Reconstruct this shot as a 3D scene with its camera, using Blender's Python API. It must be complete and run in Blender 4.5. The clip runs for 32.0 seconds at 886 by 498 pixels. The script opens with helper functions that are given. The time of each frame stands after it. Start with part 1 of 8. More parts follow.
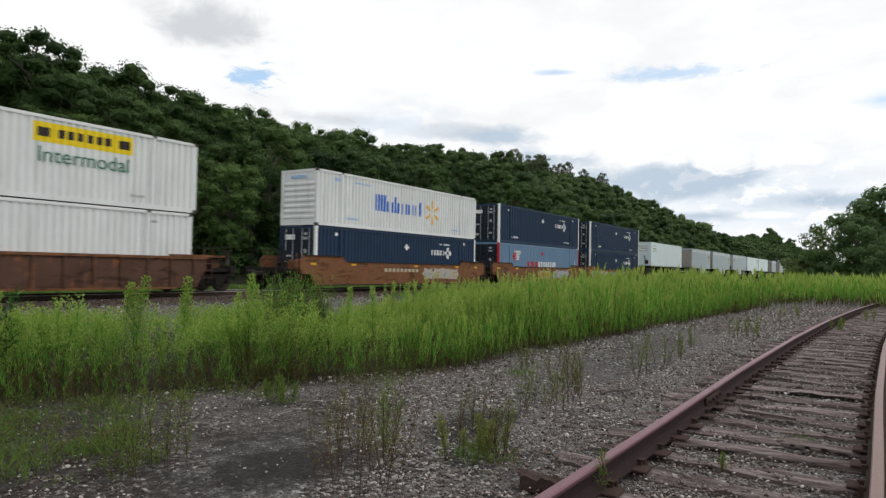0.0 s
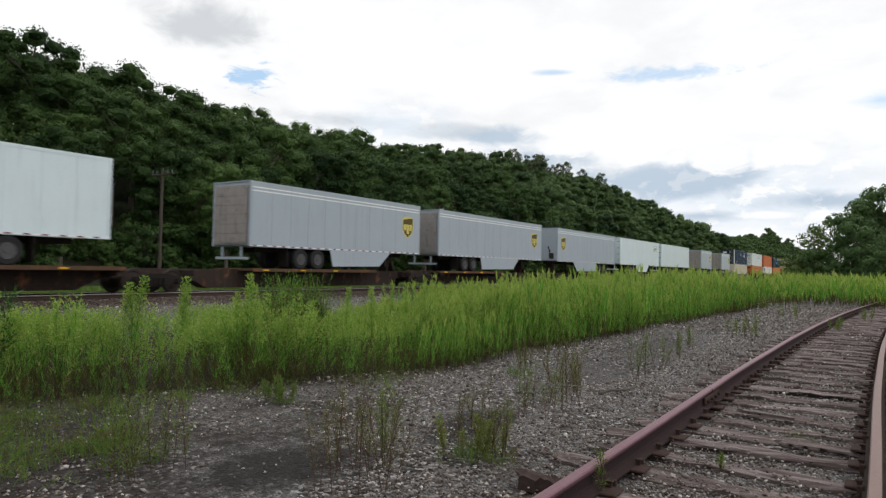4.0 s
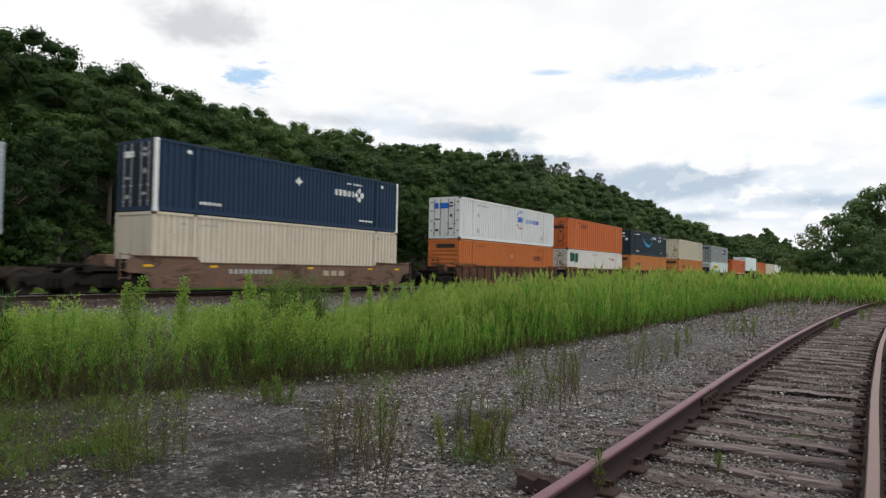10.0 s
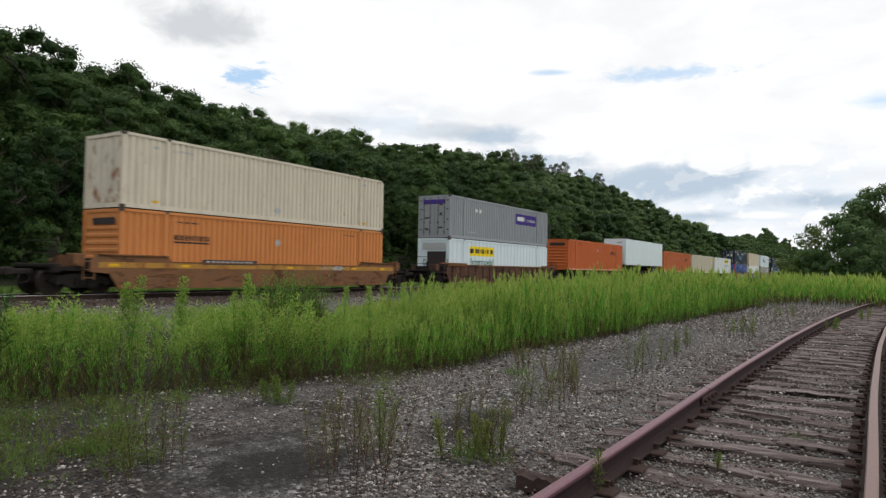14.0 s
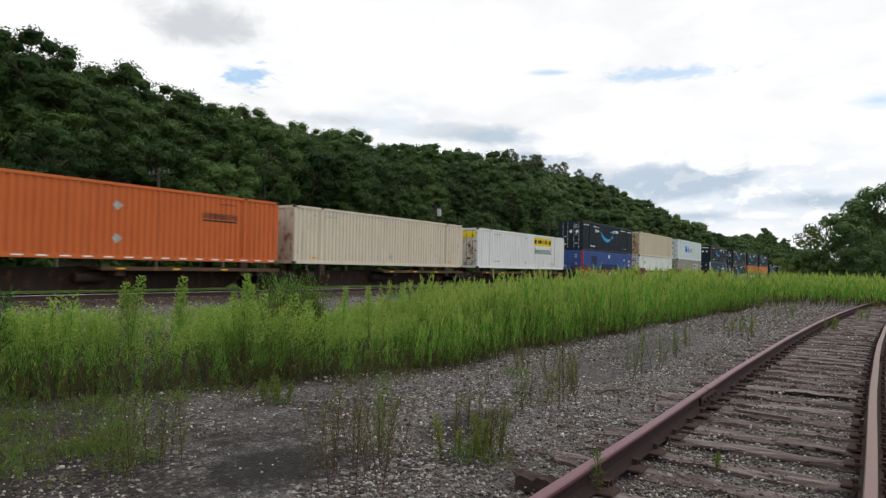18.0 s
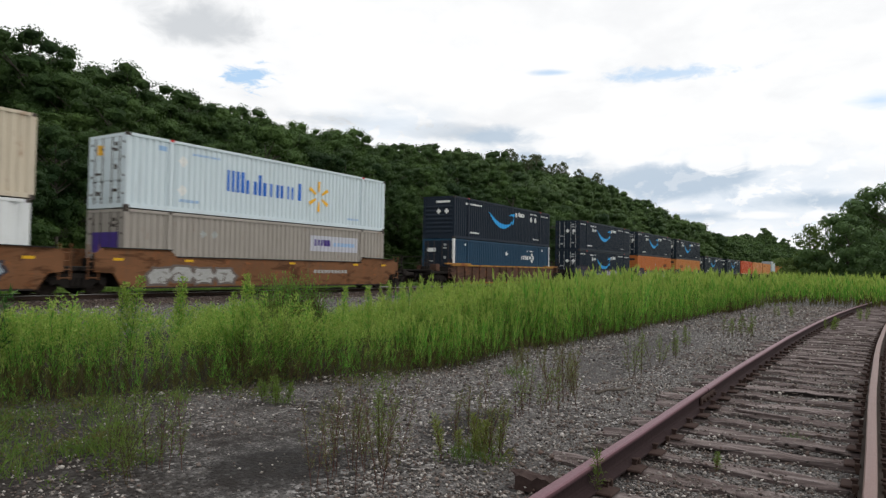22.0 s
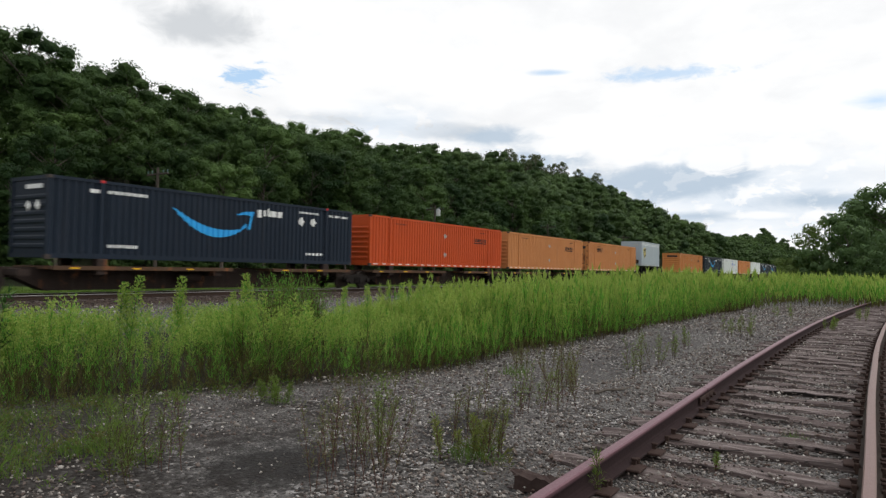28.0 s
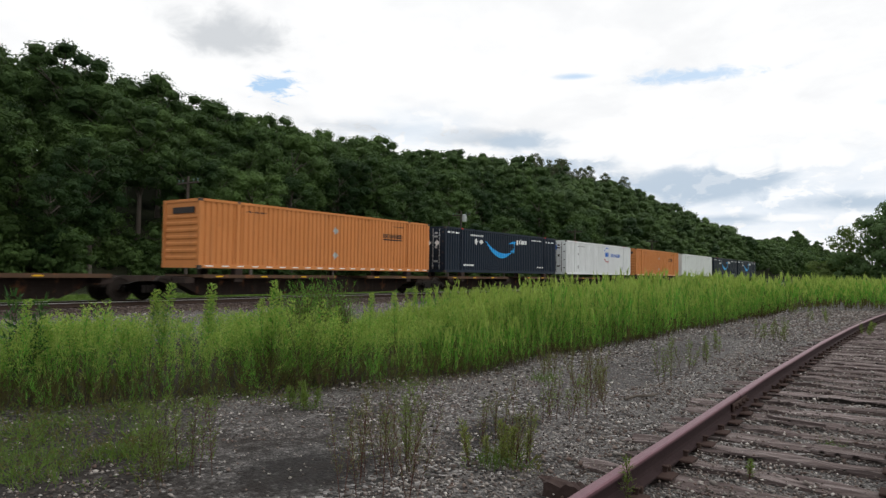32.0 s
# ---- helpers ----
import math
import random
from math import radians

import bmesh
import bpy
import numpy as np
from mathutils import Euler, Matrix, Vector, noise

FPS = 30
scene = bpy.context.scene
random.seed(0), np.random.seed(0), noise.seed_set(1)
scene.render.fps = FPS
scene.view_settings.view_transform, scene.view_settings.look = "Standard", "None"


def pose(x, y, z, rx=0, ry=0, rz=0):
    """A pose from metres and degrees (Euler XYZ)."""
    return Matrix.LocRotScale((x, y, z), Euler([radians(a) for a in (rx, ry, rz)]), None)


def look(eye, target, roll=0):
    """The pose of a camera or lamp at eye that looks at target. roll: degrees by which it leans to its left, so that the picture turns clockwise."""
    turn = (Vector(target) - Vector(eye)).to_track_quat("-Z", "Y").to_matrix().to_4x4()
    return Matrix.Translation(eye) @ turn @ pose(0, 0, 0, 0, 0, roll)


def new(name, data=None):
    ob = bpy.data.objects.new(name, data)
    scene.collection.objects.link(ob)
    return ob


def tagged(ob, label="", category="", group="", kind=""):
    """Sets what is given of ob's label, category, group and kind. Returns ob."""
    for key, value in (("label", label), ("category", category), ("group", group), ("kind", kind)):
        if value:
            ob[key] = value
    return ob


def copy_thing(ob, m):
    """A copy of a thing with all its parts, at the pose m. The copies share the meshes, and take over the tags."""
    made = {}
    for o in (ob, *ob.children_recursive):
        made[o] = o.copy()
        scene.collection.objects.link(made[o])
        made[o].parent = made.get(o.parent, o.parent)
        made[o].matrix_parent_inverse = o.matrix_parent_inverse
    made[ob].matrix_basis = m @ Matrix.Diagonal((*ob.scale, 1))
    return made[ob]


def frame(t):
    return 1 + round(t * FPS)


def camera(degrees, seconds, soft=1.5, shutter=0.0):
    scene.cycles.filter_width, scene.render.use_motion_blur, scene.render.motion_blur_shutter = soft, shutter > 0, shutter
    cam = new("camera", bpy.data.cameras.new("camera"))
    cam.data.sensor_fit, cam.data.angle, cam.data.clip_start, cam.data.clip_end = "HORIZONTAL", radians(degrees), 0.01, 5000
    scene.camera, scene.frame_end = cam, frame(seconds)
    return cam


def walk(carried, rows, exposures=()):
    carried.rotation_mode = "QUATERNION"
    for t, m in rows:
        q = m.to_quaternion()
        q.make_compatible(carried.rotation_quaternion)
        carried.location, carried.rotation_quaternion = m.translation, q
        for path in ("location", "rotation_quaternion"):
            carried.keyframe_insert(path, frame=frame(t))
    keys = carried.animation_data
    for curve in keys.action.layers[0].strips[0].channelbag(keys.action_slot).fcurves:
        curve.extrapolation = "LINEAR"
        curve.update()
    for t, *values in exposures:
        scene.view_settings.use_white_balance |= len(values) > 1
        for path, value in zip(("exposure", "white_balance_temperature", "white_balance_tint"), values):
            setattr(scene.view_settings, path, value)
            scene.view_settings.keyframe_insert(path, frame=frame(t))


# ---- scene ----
# x runs along the main line away to the far end, y across it towards the wooded hill, z up.
cam = camera(67.05, 32.0, soft=1.35, shutter=0.2)
EYE = (0.0, 0.0, 1.41)
YAW, TILT, LEAN, FOCAL = 32.66, 1.655, 1.134, 1183.3


def aim(dx, dy, lean=0.0):
    a = radians(YAW) + math.atan(dx / FOCAL)
    b = radians(TILT) + math.atan(dy / FOCAL)
    way = Vector((math.cos(a) * math.cos(b), math.sin(a) * math.cos(b), math.sin(b)))
    return look(EYE, Vector(EYE) + way, LEAN + lean)


walk(cam, [
    (0.0, aim(6.2, 0)), (1.0, aim(5.8, 0)), (2.0, aim(4.8, 0)), (3.0, aim(4.3, 0)), (4.5, aim(3.6, 0)),
    (6.0, aim(3.1, 0)), (9.0, aim(1.6, 0)), (11.0, aim(0.3, 0)), (13.0, aim(0, 0)), (17.0, aim(-1.3, 0)),
    (19.0, aim(-1.5, 0)), (22.0, aim(-2.0, 0)), (25.0, aim(-3.0, 0)), (28.0, aim(-3.1, 0)), (31.0, aim(-3.2, 0)),
    (31.3, aim(-1.2, 0.6)), (31.5, aim(1.5, 1.4, -0.02)), (31.7, aim(10, 3.2, -0.08)), (31.8, aim(19, 4.8, -0.16)),
    (31.9, aim(30, 6.8, -0.26)), (32.0, aim(43.8, 9.2, -0.36))],
    exposures=[(0.0, -0.08), (32.0, -0.08)])

# ---------------------------------------------------------------- light
SUN_ELEVATION, SUN_AZIMUTH = radians(52), radians(-70)   # azimuth counted from +x towards +y


class Nodes:
    """Short writing for node trees."""

    def __init__(self, tree):
        self.tree = tree
        tree.nodes.clear()

    def add(self, kind, **values):
        node = self.tree.nodes.new(kind)
        for key, value in values.items():
            if key == "op":
                node.operation = value
            elif key == "blend":
                node.blend_type = value
        return node

    def put(self, socket, value):
        if isinstance(value, bpy.types.NodeSocket):
            self.tree.links.new(value, socket)
        elif isinstance(value, (tuple, list)) and len(value) == 3 and socket.type == "RGBA":
            socket.default_value = (*value, 1.0)
        else:
            socket.default_value = value

    def math(self, op, a, b=0.0, c=0.0, clamp=False):
        node = self.add("ShaderNodeMath", op=op)
        node.use_clamp = clamp
        for i, value in enumerate((a, b, c)):
            self.put(node.inputs[i], value)
        return node.outputs[0]

    def mix(self, fac, a, b, blend="MIX"):
        node = self.tree.nodes.new("ShaderNodeMix")
        node.data_type, node.blend_type = "RGBA", blend
        self.put(node.inputs[0], fac)
        self.put(node.inputs[6], a)
        self.put(node.inputs[7], b)
        return node.outputs[2]

    def noise(self, vector, scale, detail=3.0, rough=0.55, distort=0.0):
        node = self.tree.nodes.new("ShaderNodeTexNoise")
        if vector is not None:
            self.put(node.inputs["Vector"], vector)
        node.inputs["Scale"].default_value = scale
        node.inputs["Detail"].default_value = detail
        node.inputs["Roughness"].default_value = rough
        node.inputs["Distortion"].default_value = distort
        return node.outputs["Fac"]

    def ramp(self, value, stops):
        node = self.tree.nodes.new("ShaderNodeValToRGB")
        self.put(node.inputs[0], value)
        els = node.color_ramp.elements
        while len(els) < len(stops):
            els.new(0.5)
        for el, (pos, colour) in zip(els, stops):
            el.position = pos
            el.color = (*colour, 1.0) if isinstance(colour, tuple) else (colour, colour, colour, 1.0)
        return node.outputs[0]

    def step(self, value, low, high):
        node = self.tree.nodes.new("ShaderNodeMapRange")
        node.interpolation_type = "SMOOTHSTEP"
        self.put(node.inputs[0], value)
        node.inputs[1].default_value, node.inputs[2].default_value = low, high
        return node.outputs[0]


def build_world():
    world = bpy.data.worlds.new("sky")
    scene.world = world
    world.use_nodes = True
    n = Nodes(world.node_tree)
    sky = n.add("ShaderNodeTexSky")
    sky.sky_type, sky.sun_disc = "NISHITA", False
    sky.sun_elevation, sky.sun_rotation = SUN_ELEVATION, radians(90) - SUN_AZIMUTH
    sky.air_density, sky.dust_density = 1.0, 0.6
    coord = n.add("ShaderNodeTexCoord").outputs["Generated"]
    split = n.add("ShaderNodeSeparateXYZ")
    n.put(split.inputs[0], coord)
    dx, dy, dz = split.outputs
    azimuth = n.math("ARCTAN2", dy, dx)
    height = n.math("ARCSINE", n.math("MINIMUM", n.math("MAXIMUM", dz, -1.0), 1.0))
    # clouds lie on a plane overhead
    low = n.math("ADD", n.math("MAXIMUM", dz, 0.0), 0.12)
    plane = n.add("ShaderNodeCombineXYZ")
    n.put(plane.inputs[0], n.math("DIVIDE", dx, low))
    n.put(plane.inputs[1], n.math("DIVIDE", dy, low))
    billow = n.noise(plane.outputs[0], 1.15, 6.0, 0.58, 0.4)
    wisps = n.noise(plane.outputs[0], 4.2, 4.0, 0.6, 0.3)
    shreds = n.noise(plane.outputs[0], 15.0, 4.0, 0.6, 0.6)
    ragged = n.math("ADD", n.math("MULTIPLY", n.math("SUBTRACT", wisps, 0.5), 1.5), n.math("MULTIPLY", n.math("SUBTRACT", billow, 0.5), 1.6))

    dome = n.add("ShaderNodeCombineXYZ")
    n.put(dome.inputs[0], azimuth)
    n.put(dome.inputs[1], n.math("MULTIPLY", height, 1.7))
    puff = n.noise(dome.outputs[0], 15.0, 7.0, 0.6, 0.5)

    def blob(az, el, wide, high, soft=0.9, tear=1.0, shred=0.0, puffs=0.0):
        a = n.math("DIVIDE", n.math("SUBTRACT", azimuth, radians(az)), radians(wide))
        b = n.math("DIVIDE", n.math("SUBTRACT", height, radians(el)), radians(high))
        r = n.math("SQRT", n.math("ADD", n.math("MULTIPLY", a, a), n.math("MULTIPLY", b, b)))
        r = n.math("ADD", r, n.math("MULTIPLY", ragged, tear))
        if puffs:
            r = n.math("ADD", r, n.math("MULTIPLY", n.math("SUBTRACT", puff, 0.5), puffs))
        if shred:
            r = n.math("ADD", r, n.math("MULTIPLY", n.math("SUBTRACT", shreds, 0.5), shred))
        return n.math("SUBTRACT", 1.0, n.step(r, 1.0 - soft, 1.0), clamp=True)

    def most(values):
        out = values[0]
        for value in values[1:]:
            out = n.math("MAXIMUM", out, value)
        return out

    # (azimuth, elevation, half width, half height) in degrees
    blue = most([blob(49.0, 15.2, 2.3, 1.1, 0.7, 0.9, 2.6), n.math("MULTIPLY", most([blob(14.2, 15.9, 7.0, 0.75, 0.9, 0.4, 1.6, 1.2), blob(23.5, 16.4, 2.6, 0.35, 0.9, 0.7), blob(-0.5, 12.6, 3.2, 1.1, 1.0, 0.9)]), 0.75)])
    grey = most([blob(53.0, 18.6, 6.4, 2.6, 0.75, 0.25, 0.0, 1.3), blob(41.0, 12.2, 6.0, 1.3, 1.0, 0.8), blob(33.0, 11.6, 6.0, 1.1, 1.0, 0.9)])
    slate = most([blob(14.5, 7.4, 9.5, 2.0, 0.6, 0.15, 0, 1.2), blob(28.5, 11.2, 5.5, 1.1, 0.8, 0.3, 0, 1.4), blob(3.0, 5.6, 7.0, 1.0, 0.9, 0.15, 0, 1.0), blob(25.0, 9.4, 7.0, 1.8, 1.0, 0.3, 0, 1.4), blob(12.0, 4.6, 6.0, 0.7, 1.0, 0.2, 0, 1.0)])
    veil = most([blob(8.0, 6.0, 17.0, 5.6, 1.0, 0.2, 0, 0.8), blob(38.0, 12.0, 9.0, 2.6, 1.0, 0.6)])
    overhead = n.step(n.math("ADD", n.math("MULTIPLY", billow, 0.7), n.math("MULTIPLY", wisps, 0.3)), 0.36, 0.56)
    cloud = n.mix(overhead, (0.92, 0.93, 0.945), (1.03, 1.035, 1.04))
    cloud = n.mix(n.math("MULTIPLY", grey, 0.85), cloud, (0.60, 0.63, 0.665))
    tufts = n.step(n.noise(dome.outputs[0], 24.0, 6.0, 0.6, 0.4), 0.52, 0.60)
    cloud = n.mix(n.math("MULTIPLY", veil, n.math("SUBTRACT", 0.8, n.math("MULTIPLY", tufts, 0.7))), cloud, (0.765, 0.845, 0.94))
    cloud = n.mix(n.math("MULTIPLY", slate, n.math("SUBTRACT", 0.9, n.math("MULTIPLY", tufts, 0.22))), cloud, (0.49, 0.595, 0.715))
    heaps = most([blob(17.0, 10.2, 3.6, 1.1, 0.35, 0.0, 0, 2.4), blob(23.0, 10.3, 3.0, 0.8, 0.4, 0.0, 0, 2.4), blob(10.5, 9.2, 2.4, 1.2, 0.35, 0.0, 0, 2.2), blob(5.6, 9.3, 2.8, 1.3, 0.4, 0.0, 0, 2.2), blob(7.0, 4.6, 3.0, 0.4, 0.6, 0.0, 0, 1.4)])
    cloud = n.mix(n.math("MULTIPLY", heaps, 0.9), cloud, (1.02, 1.025, 1.03))
    air = n.mix(1.0, sky.outputs[0], (0.15, 0.15, 0.15), "MULTIPLY")
    air = n.mix(0.62, air, (0.50, 0.76, 1.05))
    full = n.mix(n.math("MULTIPLY", blue, 0.9), cloud, air)
    haze = n.step(dz, -0.04, 0.02)
    full = n.mix(haze, (0.10, 0.12, 0.08), full)
    back = n.add("ShaderNodeBackground")
    n.put(back.inputs[0], full)
    back.inputs[1].default_value = 1.06
    out = n.add("ShaderNodeOutputWorld")
    n.tree.links.new(back.outputs[0], out.inputs[0])


build_world()
sun_data = bpy.data.lights.new("sun", "SUN")
sun_data.energy, sun_data.angle, sun_data.color = 1.15, radians(25), (1.0, 0.95, 0.88)
sun = new("sun", sun_data)
sun.matrix_world = look(Vector((math.cos(SUN_AZIMUTH) * math.cos(SUN_ELEVATION), math.sin(SUN_AZIMUTH) * math.cos(SUN_ELEVATION), math.sin(SUN_ELEVATION))) * 60, (0, 0, 0))

# ---------------------------------------------------------------- materials
MATS = {}


def material(name, build):
    if name not in MATS:
        mat = bpy.data.materials.new(name)
        mat.use_nodes = True
        n = Nodes(mat.node_tree)
        bsdf = n.add("ShaderNodeBsdfPrincipled")
        out = n.add("ShaderNodeOutputMaterial")
        n.tree.links.new(bsdf.outputs[0], out.inputs[0])
        build(n, bsdf, out)
        MATS[name] = mat
    return MATS[name]


def set_in(n, bsdf, **values):
    names = {"colour": "Base Color", "rough": "Roughness", "metal": "Metallic", "normal": "Normal", "gloss": "Specular IOR Level", "coat": "Coat Weight"}
    for key, value in values.items():
        n.put(bsdf.inputs[names[key]], value)


def bump(n, height, strength, distance):
    node = n.add("ShaderNodeBump")
    n.put(node.inputs["Height"], height)
    node.inputs["Strength"].default_value, node.inputs["Distance"].default_value = strength, distance
    return node.outputs[0]


def local(n):
    return n.add("ShaderNodeTexCoord").outputs["Object"]


def stretched(n, vector, sx, sy, sz):
    node = n.add("ShaderNodeMapping")
    n.put(node.inputs[0], vector)
    node.inputs["Scale"].default_value = (sx, sy, sz)
    return node.outputs[0]


def paint(name, colour, rough=0.5, dirt=0.25, rust=0.0, fade=0.12, rust_colour=(0.13, 0.05, 0.02), dirt_colour=(0.09, 0.075, 0.06), stain=0.0):
    """Weathered vehicle paint: patches of fading, grime that runs down, rust freckles."""
    def build(n, bsdf, out):
        p = local(n)
        tone = n.noise(p, 0.7, 4.0, 0.6)
        lighter = tuple(min(1.0, c * (1 + fade) + 0.25 * fade * max(colour)) for c in colour)
        darker = tuple(c * (1 - fade) for c in colour)
        col = n.mix(tone, darker, lighter)
        streak = n.noise(stretched(n, p, 5.0, 5.0, 0.35), 1.0, 5.0, 0.65)
        col = n.mix(n.math("MULTIPLY", n.step(streak, 0.50, 0.78), dirt), col, dirt_colour)
        grain = n.noise(p, 22.0, 3.0, 0.6)
        col = n.mix(n.math("MULTIPLY", n.step(grain, 0.52, 0.75), dirt * 0.45), col, dirt_colour)
        if stain:
            broad = n.noise(stretched(n, p, 0.5, 1.0, 1.3), 1.3, 6.0, 0.68, 0.6)
            col = n.mix(n.math("MULTIPLY", n.step(broad, 0.50, 0.62), stain), col, tuple(c * 0.30 for c in colour))
            glow = n.noise(stretched(n, p, 0.8, 1.0, 2.0), 2.1, 6.0, 0.7, 0.4)
            col = n.mix(n.math("MULTIPLY", n.step(glow, 0.56, 0.70), stain), col, (colour[0] * 1.9, colour[1] * 1.55, colour[2] * 1.2))
        if rust:
            spots = n.math("MULTIPLY", n.step(n.noise(stretched(n, p, 1.6, 1.6, 0.8), 1.5, 6.0, 0.7), 0.60 - 0.16 * rust, 0.74 - 0.1 * rust), min(1.0, 0.5 + rust))
            col = n.mix(spots, col, n.mix(grain, rust_colour, tuple(c * 2.3 for c in rust_colour)))
        set_in(n, bsdf, colour=col, rough=n.math("ADD", n.math("MULTIPLY", streak, 0.25), rough - 0.1), gloss=0.18, normal=bump(n, grain, 0.08, 0.004))
    return material(name, build)


def plain(name, colour, rough=0.6, metal=0.0, vary=0.2, scale=9.0, gloss=0.14):
    def build(n, bsdf, out):
        tone = n.noise(local(n), scale, 4.0, 0.6)
        col = n.mix(tone, tuple(c * (1 - vary) for c in colour), tuple(min(1.0, c * (1 + vary)) for c in colour))
        set_in(n, bsdf, colour=col, rough=rough, metal=metal, gloss=gloss, normal=bump(n, tone, 0.1, 0.004))
    return material(name, build)


def foliage(name, dark, light, rough=0.65, through_leaf=0.3, spread=0.5, patch=0.11, reach=1.0, tall=1.0, by_plant=0.3, rugged=0.0):
    def build(n, bsdf, out):
        geo = n.add("ShaderNodeNewGeometry")
        info = n.add("ShaderNodeObjectInfo")
        big = n.noise(stretched(n, geo.outputs["Position"], 1.0, 1.0, tall), patch, 3.0, 0.5)
        fac = n.math("ADD", n.math("MULTIPLY", geo.outputs["Random Per Island"], spread), n.math("MULTIPLY", n.math("SUBTRACT", big, 0.3), reach))
        fac = n.math("ADD", fac, n.math("MULTIPLY", n.math("SUBTRACT", info.outputs["Random"], 0.5), by_plant), clamp=True)
        col = n.mix(fac, dark, light)
        if rugged:
            set_in(n, bsdf, normal=bump(n, n.noise(geo.outputs["Position"], 4.5, 4.0, 0.7), 1.0, rugged))
        set_in(n, bsdf, colour=col, rough=rough, gloss=0.15)
        trans = n.add("ShaderNodeBsdfTranslucent")
        n.put(trans.inputs[0], n.mix(0.5, col, (light[0] * 1.3, light[1] * 1.4, light[2] * 0.6)))
        both = n.add("ShaderNodeMixShader")
        both.inputs[0].default_value = through_leaf
        n.tree.links.new(bsdf.outputs[0], both.inputs[1])
        n.tree.links.new(trans.outputs[0], both.inputs[2])
        n.tree.links.new(both.outputs[0], out.inputs[0])
    return material(name, build)


def ground_material():
    def build(n, bsdf, out):
        p = n.add("ShaderNodeNewGeometry").outputs["Position"]
        cells = n.add("ShaderNodeTexVoronoi")
        n.put(cells.inputs["Vector"], p)
        cells.inputs["Scale"].default_value = 31.0
        fine = n.add("ShaderNodeTexVoronoi")
        n.put(fine.inputs["Vector"], p)
        fine.inputs["Scale"].default_value = 75.0
        shade = n.add("ShaderNodeSeparateXYZ")
        n.put(shade.inputs[0], cells.outputs["Color"])
        stone = n.ramp(shade.outputs[0], [(0.0, (0.018, 0.017, 0.017)), (0.4, (0.070, 0.065, 0.063)), (0.8, (0.17, 0.16, 0.155)), (1.0, (0.50, 0.48, 0.47))])
        shade2 = n.add("ShaderNodeSeparateXYZ")
        n.put(shade2.inputs[0], fine.outputs["Color"])
        grit = n.ramp(shade2.outputs[1], [(0.0, (0.035, 0.033, 0.033)), (0.6, (0.115, 0.108, 0.105)), (1.0, (0.30, 0.285, 0.275))])
        patch = n.noise(p, 0.55, 5.0, 0.6, 0.3)
        col = n.mix(n.step(patch, 0.42, 0.60), grit, stone)
        # coal dust and damp fines
        soot = n.noise(stretched(n, p, 0.55, 1.0, 1.0), 0.8, 4.0, 0.55)
        crumbs = n.noise(p, 7.0, 5.0, 0.65)
        xyz = n.add("ShaderNodeSeparateXYZ")
        n.put(xyz.inputs[0], p)

        def spot(x, y, rx, ry):
            a = n.math("DIVIDE", n.math("SUBTRACT", xyz.outputs[0], x), rx)
            b = n.math("DIVIDE", n.math("SUBTRACT", xyz.outputs[1], y), ry)
            r = n.math("SQRT", n.math("ADD", n.math("MULTIPLY", a, a), n.math("MULTIPLY", b, b)))
            r = n.math("ADD", r, n.math("MULTIPLY", n.math("SUBTRACT", soot, 0.5), 2.6))
            r = n.math("ADD", r, n.math("MULTIPLY", n.math("SUBTRACT", crumbs, 0.5), 1.3))
            return n.math("SUBTRACT", 1.0, n.step(r, 0.45, 1.2), clamp=True)
        dark = n.math("MAXIMUM", spot(3.42, 3.66, 1.0, 0.85), n.math("MAXIMUM", n.math("MULTIPLY", spot(12.0, 3.4, 5.5, 0.75), 0.35), spot(5.3, 3.1, 0.7, 0.35)))
        dark = n.math("MAXIMUM", dark, n.math("MULTIPLY", n.step(soot, 0.60, 0.74), 0.5))
        col = n.mix(n.math("MULTIPLY", dark, 0.93), col, n.mix(shade2.outputs[0], (0.013, 0.0125, 0.0125), (0.036, 0.034, 0.034)))
        earth = n.math("MULTIPLY", spot(2.2, 5.2, 2.8, 2.4), 0.85)
        col = n.mix(earth, col, n.mix(crumbs, (0.014, 0.012, 0.011), (0.046, 0.038, 0.034)))
        # dark litter beneath the weeds, its colour also deepened for their shade
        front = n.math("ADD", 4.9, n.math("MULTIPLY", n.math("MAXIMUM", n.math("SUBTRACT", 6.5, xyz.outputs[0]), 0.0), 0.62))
        shaded_litter = n.step(n.math("ADD", n.math("SUBTRACT", xyz.outputs[1], front), n.math("MULTIPLY", n.math("SUBTRACT", crumbs, 0.5), 1.2)), -0.2, 0.7)
        shaded_litter = n.math("MULTIPLY", shaded_litter, n.math("SUBTRACT", 1.0, n.step(xyz.outputs[1], 13.0, 16.0)))
        col = n.mix(shaded_litter, col, n.mix(crumbs, (0.012, 0.011, 0.008), (0.050, 0.042, 0.028)))
        # turf beyond the yard
        turf = n.math("MAXIMUM", n.step(xyz.outputs[1], 28.6, 29.8), n.step(n.math("SUBTRACT", n.math("MULTIPLY", xyz.outputs[0], -0.05), xyz.outputs[1]), 0.8, 2.2))
        turf = n.math("MAXIMUM", turf, n.step(xyz.outputs[0], 60.0, 90.0))
        blades = n.noise(p, 14.0, 4.0, 0.7)
        col = n.mix(turf, col, n.mix(blades, (0.035, 0.06, 0.012), (0.12, 0.19, 0.035)))
        # forest floor litter, its tone lowered as well for the dimness below the crowns
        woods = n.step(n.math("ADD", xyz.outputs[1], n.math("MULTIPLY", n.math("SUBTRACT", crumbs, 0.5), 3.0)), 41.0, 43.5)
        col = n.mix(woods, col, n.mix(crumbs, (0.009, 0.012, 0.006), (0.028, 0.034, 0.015)))
